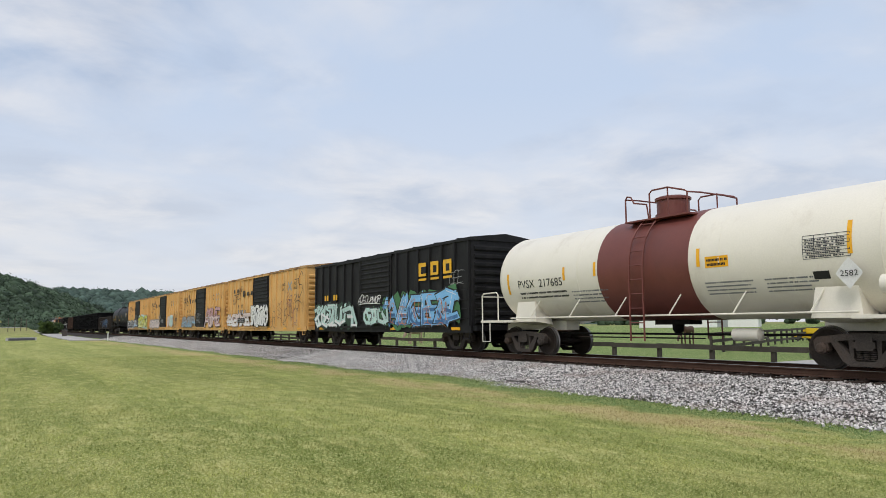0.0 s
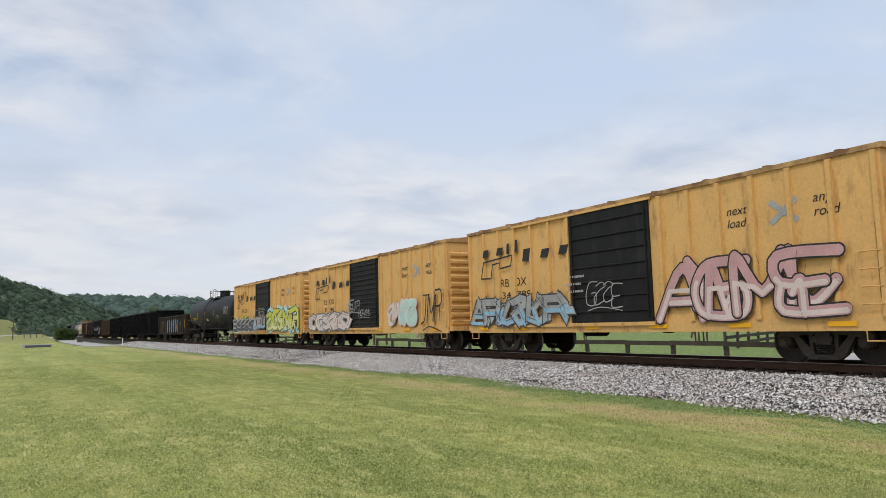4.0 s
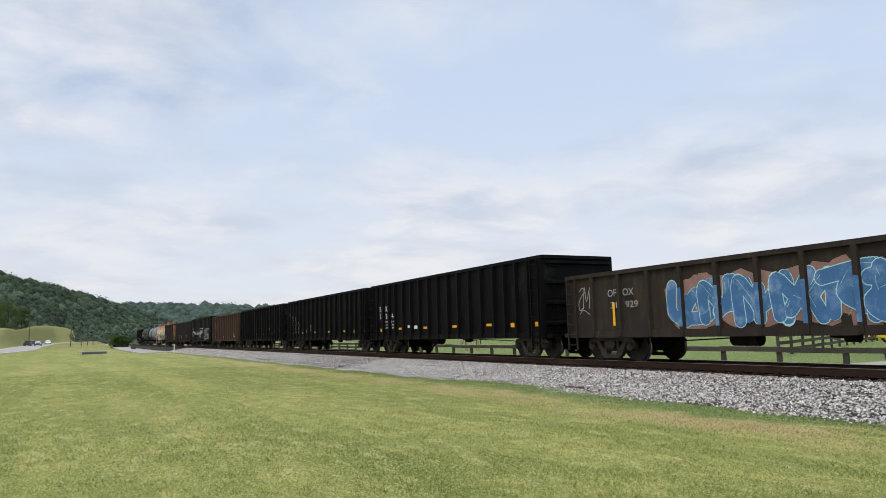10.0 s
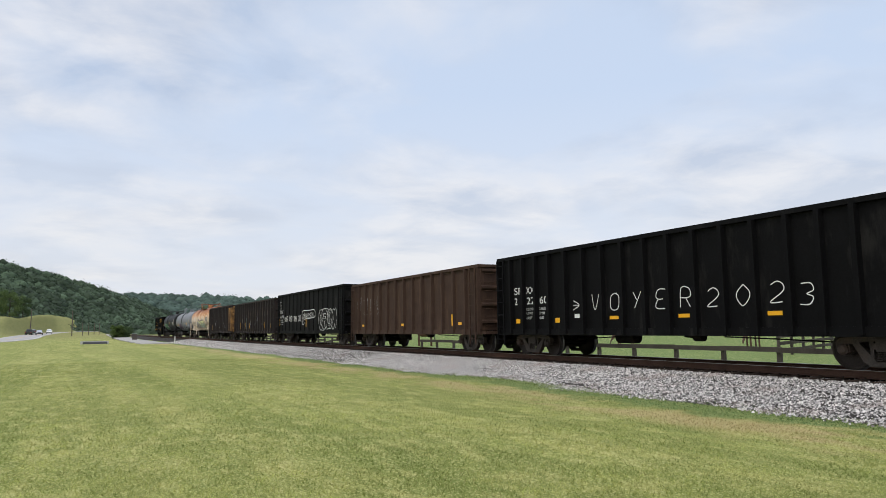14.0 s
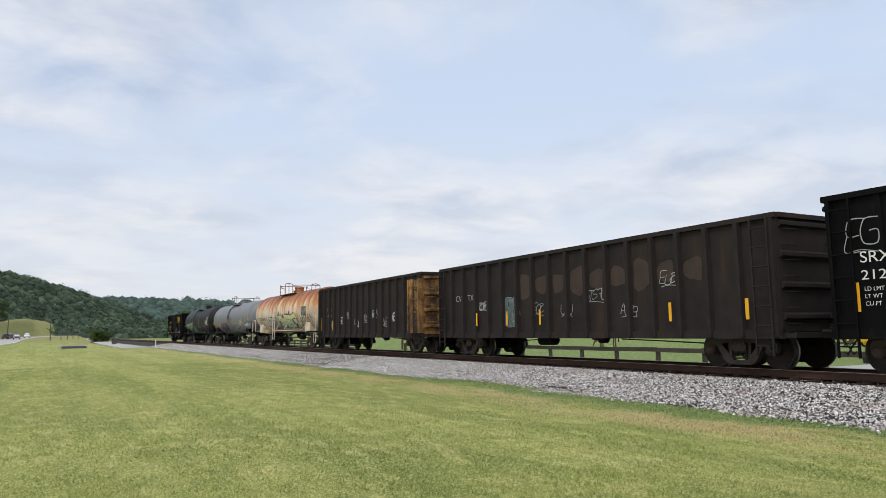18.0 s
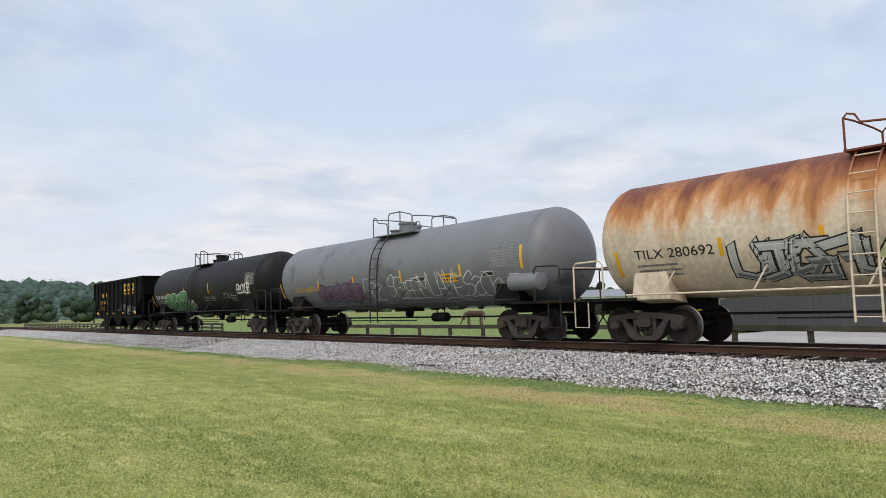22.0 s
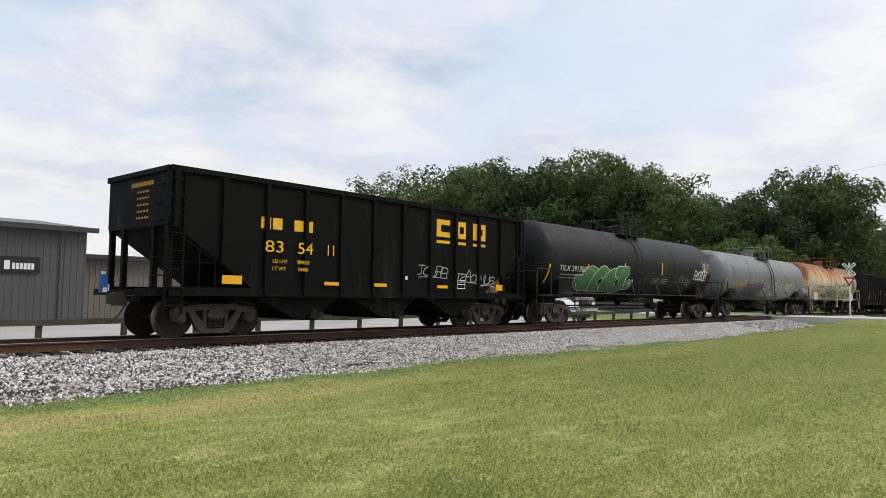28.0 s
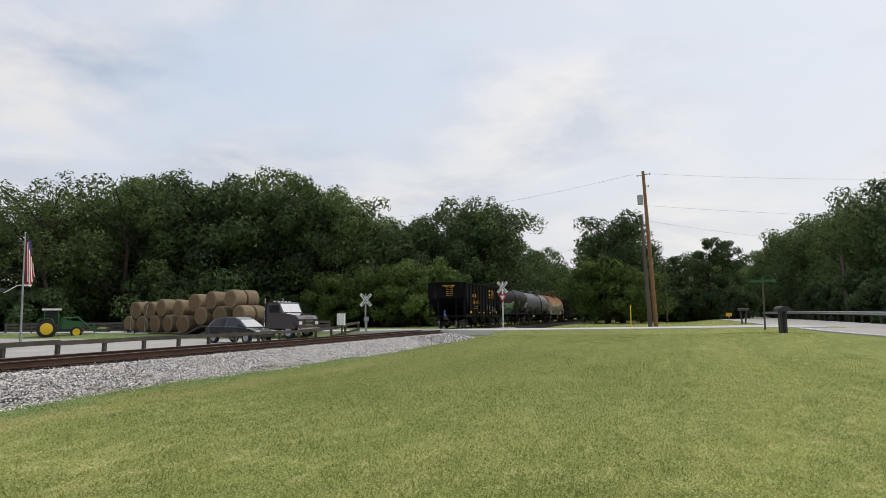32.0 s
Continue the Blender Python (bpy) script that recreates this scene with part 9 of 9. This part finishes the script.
utility_pole(-0.35, -62.4, 13.5, 0.19, 2.7, "newpole", "tall leaning brown wooden utility pole with a transformer")
utility_pole(0.12, -61.9, 9.6, 0.18, 2.6, "polewood", "shorter dark wooden pole beside the tall one", False)
utility_pole(-1.8, -90, 7.7, 0.12, 0.5, "polewood", "thin grey wooden pole", False)
utility_pole(-18.2, -76, 6.6, 0.13, 3.5, "polewood", "leaning wooden pole beyond the road", False)
utility_pole(-9.6, -112, 7.0, 0.12, 0, "polewood", "thin grey wooden pole", False)
utility_pole(-1.5, 250, 8.2, 0.16, 0, "polewood", "far wooden utility pole", False)
utility_pole(-13.5, 262, 8.5, 0.16, 2, "polewood", "far wooden utility pole", False)
for i in range(4):
    utility_pole(1.5 + i * 2.0, 262 + i * 14, 4.4, 0.12, 0, "polewood", "row of far pale posts", False)


def wire(a, b, sag, label="thin slack overhead wire between poles", r=0.007):
    pts = []
    for i in range(15):
        t = i / 14
        pts.append([a[k] + (b[k] - a[k]) * t for k in range(2)] + [a[2] + (b[2] - a[2]) * t - sag * 4 * t * (1 - t)])
    return solo("overhead_wire", tube(B(), pts, r, 4), M["trimdark"], label, "wire", "overhead wires")


for a, b, sag in (((0.1, -62.4, 13.75), (-45, -80, 14.6), 0.7), ((0.45, -62.4, 11.0), (-45, -80, 10.2), 0.6), ((0.4, -62.4, 9.7), (-24, -73, 7.6), 0.5), ((1.1, -62.4, 13.75), (38, -74, 12.8), 1.0), ((0.4, -62.4, 9.3), (14, -76, 7.7), 0.5), ((-18.2, -76, 6.6), (-9.6, -112, 6.9), 0.6), ((21, -56, 6.0), (60, -58, 5.2), 0.5)):
    wire(a, b, sag)

mb = thing("mail_post", "black box on a dark post by the roadside", "mailbox", (-6.4, -39.5, ground_z(-6.4, -39.5)), 12, "roadside things")
part("post", box(B(), -0.17, 0.17, -0.14, 0.14, -0.2, 1.12), M["trimdark"], mb)
part("face", box(B(), -0.06, 0.06, 0.14, 0.17, -0.1, 1.05), M["rubber"], mb)
bm = B()
loft(bm, [[(0.29 * math.cos(a) * 1.0, y, 1.1 + 0.26 * max(0, math.sin(a)) ** 0.7) for a in np.linspace(0, math.pi, 9)] for y in (-0.4, 0.4)])
part("box", bm, M["trimdark"], mb, "black round-topped box")
part("door", box(B(), -0.33, 0.33, 0.40, 0.44, 1.08, 1.22), M["trimdark"], mb, "dark box lid")
mb = thing("mail_post", "small dark mailbox on a splayed post", "mailbox", (-7.4, -64, 0.78), 0, "roadside things")
for s in (-1, 1):
    ob = part("leg", box(B(), -0.06, 0.06, -0.06, 0.06, -0.3, 1.1), M["wood"], mb, at=(s * 0.12, 0, 0))
    ob.rotation_euler = (0, s * 0.12, 0)
bm = B()
loft(bm, [[(x, 0.16 * math.cos(a), 1.1 + 0.22 * max(0, math.sin(a))) for a in np.linspace(0, math.pi, 8)] for x in (-0.45, 0.45)])
part("box", bm, M["trimdark"], mb)
ss = thing("street_sign", "green street name blades on a steel post", "street sign", (-6.7, -47.6, ground_z(-6.7, -47.6)), group="roadside things")
part("post", box(B(), -0.05, 0.05, -0.04, 0.04, -0.3, 3.1), M["polewood"], ss)
part("blade", box(B(), -0.75, 0.75, -0.015, 0.015, 2.95, 3.12), M["tractorgreen"], ss, "green sign blade")
part("blade", box(B(), -0.015, 0.015, -0.6, 0.6, 3.125, 3.28), M["tractorgreen"], ss, "green sign blade")
solo("delineator", box(B(), -0.04, 0.04, -0.01, 0.01, 0, 1.9), M["tractoryellow"], "thin yellow guy-wire guard", "stake", "roadside things", at=(1.6, -58.8, 0.5))
ym = thing("yellow_marker", "low yellow roadside marker", "marker", (-8.6, -88, 0.9), group="roadside things")
part("plate", box(B(), -0.32, 0.32, -0.03, 0.03, 0.45, 0.85), M["reflect"], ym)
part("post", box(B(), -0.04, 0.04, 0.03, 0.09, 0, 0.85), M["steelgrey"], ym)


def guardrail():
    g = thing("guardrail", "galvanized steel guardrail along the main road", "guardrail", group="roadside things")
    pts = [p for p in MAIN_ROAD if -140 < p[1] < -30]
    line = []
    for i, p in enumerate(pts):
        a, b = Vector(pts[max(i - 1, 0)][:2]), Vector(pts[min(i + 1, len(pts) - 1)][:2])
        d = (b - a).normalized()
        line.append((p[0] - d.y * 4.9, p[1] + d.x * 4.9, p[2] + 0.12))
    bm = B()
    prof = [(0.0, 0.48), (-0.06, 0.54), (0.0, 0.60), (0.0, 0.64), (-0.06, 0.70), (0.0, 0.78), (0.02, 0.78), (0.02, 0.48)]
    loft(bm, [[(x - a, y, z + b) for a, b in prof] for x, y, z in line])
    part("beam", bm, M["steelgrey"], g, "corrugated steel beam")
    for i in range(0, len(line), 1):
        x, y, z = line[i]
        part("post", shared("gpost", lambda bm: box(bm, -0.16, -0.02, -0.05, 0.05, -0.9, 0.76), M["wood"]), None, g, at=(x, y, z))
    return g


guardrail()

# ---- small things beside the track ----
cv = thing("culvert", "dark culvert mouth in a grassy ditch", "culvert", (2.4, 117, -0.5), 8, "ditch")
bm = B()
turned(bm, (-1.6, 0, 0.1), "x", [(0, 0.52), (0, 0.62), (3.2, 0.62), (3.2, 0.52)], 16)
part("pipe", bm, M["trimdark"], cv)
part("headwall", box(B(), -1.9, 1.9, 0.2, 0.45, -0.2, 0.8), M["concrete"], cv)
mk = thing("marker_post", "short white lineside post", "post", (11.2, 97, 0.0), group="lineside posts")
part("post", box(B(), -0.05, 0.05, -0.05, 0.05, 0, 1.0), M["paintwhite"], mk)
mk = thing("lineside_cabinet", "low grey lineside cabinet", "cabinet", (9.4, 142, 0.0), group="lineside posts")
part("box", box(B(), -0.4, 0.4, -0.4, 0.4, 0, 1.2), M["wood"], mk)
part("lid", box(B(), -0.45, 0.45, -0.45, 0.45, 1.2, 1.26), M["steelgrey"], mk)


def horse(x, y, rz, coat, label, grazing=True):
    h = thing("horse", label, "horse", (x, y, ground_z(x, y)), rz, "horses in the pasture")
    bm = B()
    loft(bm, [[(0.27 * s * math.cos(a), yy, 1.18 + zo + 0.30 * s * math.sin(a)) for a in np.linspace(0, 6.283, 11)[:-1]] for yy, s, zo in ((-0.85, 0.35, 0.05), (-0.7, 0.85, 0.04), (-0.2, 0.95, -0.02), (0.3, 0.95, 0.0), (0.65, 0.8, 0.05), (0.8, 0.4, 0.1))])
    part("body", bm, M[coat], h, smooth=True)
    bm = B()
    neck = [(0, 0.65, 1.3), (0, 0.95, 1.2 if grazing else 1.6), (0, 1.2, 0.75 if grazing else 1.85)]
    tube(bm, neck, 0.15, 8)
    part("neck", bm, M[coat], h, smooth=True)
    bm = B()
    e = neck[-1]
    loft(bm, [[(r * math.cos(a), e[1] + o, e[2] + zz + r * math.sin(a)) for a in np.linspace(0, 6.283, 9)[:-1]] for o, zz, r in ((-0.08, 0.1, 0.12), (0.05, 0.0, 0.13), (0.2, -0.25 if grazing else -0.1, 0.09), (0.26, -0.4 if grazing else -0.16, 0.07))])
    part("head", bm, M[coat], h, smooth=True)
    for sx in (-0.15, 0.15):
        for yy in (-0.65, 0.6):
            bm = B()
            tube(bm, [(sx, yy, 1.1), (sx, yy + 0.03, 0.55), (sx, yy, 0.0)], 0.065, 6)
            part("leg", bm, M[coat], h)
    bm = B()
    tube(bm, [(0, -0.85, 1.35), (0, -1.02, 1.1), (0, -1.0, 0.6)], 0.05, 6)
    part("tail", bm, M["black"], h)
    return h


horse(46.6, 37.9, 100, "horse", "dark bay horse grazing behind the fence")
horse(41.0, 46.0, 80, "horse", "brown horse grazing behind the fence")
horse(33.0, 58.0, 95, "horsepale", "pale chestnut horse by the fence")
horse(30.5, 63.0, 80, "horse", "dark horse standing by the fence", False)


def farm_machine(x, y, rz):
    f = thing("farm_machine", "yellow farm implement standing in the pasture", "farm machine", (x, y, ground_z(x, y)), rz, "pasture things")
    part("frame", box(B(), -0.15, 0.15, -3.0, 3.0, 0.7, 0.95), M["tractoryellow"], f)
    for i in range(6):
        part("arm", box(B(), -0.9, 0.9, -2.6 + i * 1.04 - 0.06, -2.6 + i * 1.04 + 0.06, 0.55, 0.7), M["tractoryellow"], f)
    for y0 in (-1.6, 1.6):
        add_wheel(f, -0.7, y0, 0.45, 0.45, 0.25, "tractoryellow")
        add_wheel(f, 0.7, y0, 0.45, 0.45, 0.25, "tractoryellow")
    part("hood", box(B(), -0.5, 0.5, -0.9, 0.9, 0.95, 1.6), M["tractoryellow"], f)
    f.scale = (0.7, 0.7, 0.7)
    return f


farm_machine(64.5, 38.3, 20)
farm_machine(58.0, 33.0, 60)
tr = thing("water_trough", "black round water trough by the fence", "trough", (33.2, 19.2, -0.12), group="pasture things")
part("tub", turned(B(), (0, 0, 0), "z", [(0, 0.55), (0.5, 0.62), (0.52, 0.66), (0.52, 0.6), (0.1, 0.5)], 18), M["rubber"], tr)
barn = thing("white_barn", "long white farm building far across the pasture", "barn", (150, 118, 0.3), 30, "pasture things")
part("wall", box(B(), -5, 5, -14, 14, -0.3, 3.2), M["paintwhite"], barn)
bm = B()
loft(bm, [[(-5.6, y, 3.1), (0, y, 5.0), (5.6, y, 3.1)] for y in (-14.5, 14.5)])
part("roof", bm, M["steelgrey"], barn)
for i in (1, 3):
    part("door", box(B(), -5.06, -5.0, -11 + i * 5 - 1.2, -11 + i * 5 + 1.2, 0, 2.4), M["steelgrey"], barn)


# ---- movement ----
RUN = [(0.0, 0.0), (25.5, 305.34), (27.5, 327.88), (32.0, 381.88)]


def run(t):
    return float(np.interp(t, [a for a, _ in RUN], [b for _, b in RUN]))


def motions():
    """The whole train rolls along the track towards -y; the lorry and the tractor creep through the yard."""
    times = [0.0, 5.0, 10.0, 15.0, 20.0, 24.5, 25.5, 26.5, 27.5, 28.5, 30.0, 32.0]
    for car, centre in TRAIN:
        walk(car, [(t, pose(TX, centre - run(t), RAIL)) for t in times])
    # every axle turns alike: one turning movement serves them all
    first = WHEELSETS[0]
    steps = int(32 * FPS)
    walk(first, [(k / FPS, pose(0, 0, 0, math.degrees(run(k / FPS) / 0.457))) for k in range(steps + 1)])
    for ws in WHEELSETS[1:]:
        ws.rotation_mode = "QUATERNION"
        keys = ws.animation_data_create()
        keys.action = first.animation_data.action
        keys.action_slot = first.animation_data.action_slot
    def creep(ob, heading_xy, rows):
        d = Vector((*heading_xy, 0)).normalized()
        base = Matrix.Translation(ob.location) @ ob.rotation_euler.to_matrix().to_4x4() if ob.rotation_mode != "QUATERNION" else ob.matrix_basis.copy()
        walk(ob, [(t, Matrix.Translation(d * s) @ base) for t, s in rows])
    slow = [(0.0, -4.2), (27.0, -4.2), (28.0, -3.9), (29.0, -3.05), (30.0, -2.0), (31.0, -1.0), (32.0, 0.0)]
    for ob in [LORRY] + CARGO:
        creep(ob, (-0.97, 0.24), slow)
    creep(TRACTOR, (-0.72, -0.69), [(0.0, -3.0), (28.0, -3.0), (29.0, -2.9), (30.0, -2.4), (31.0, -1.3), (32.0, 0.1)])


motions()
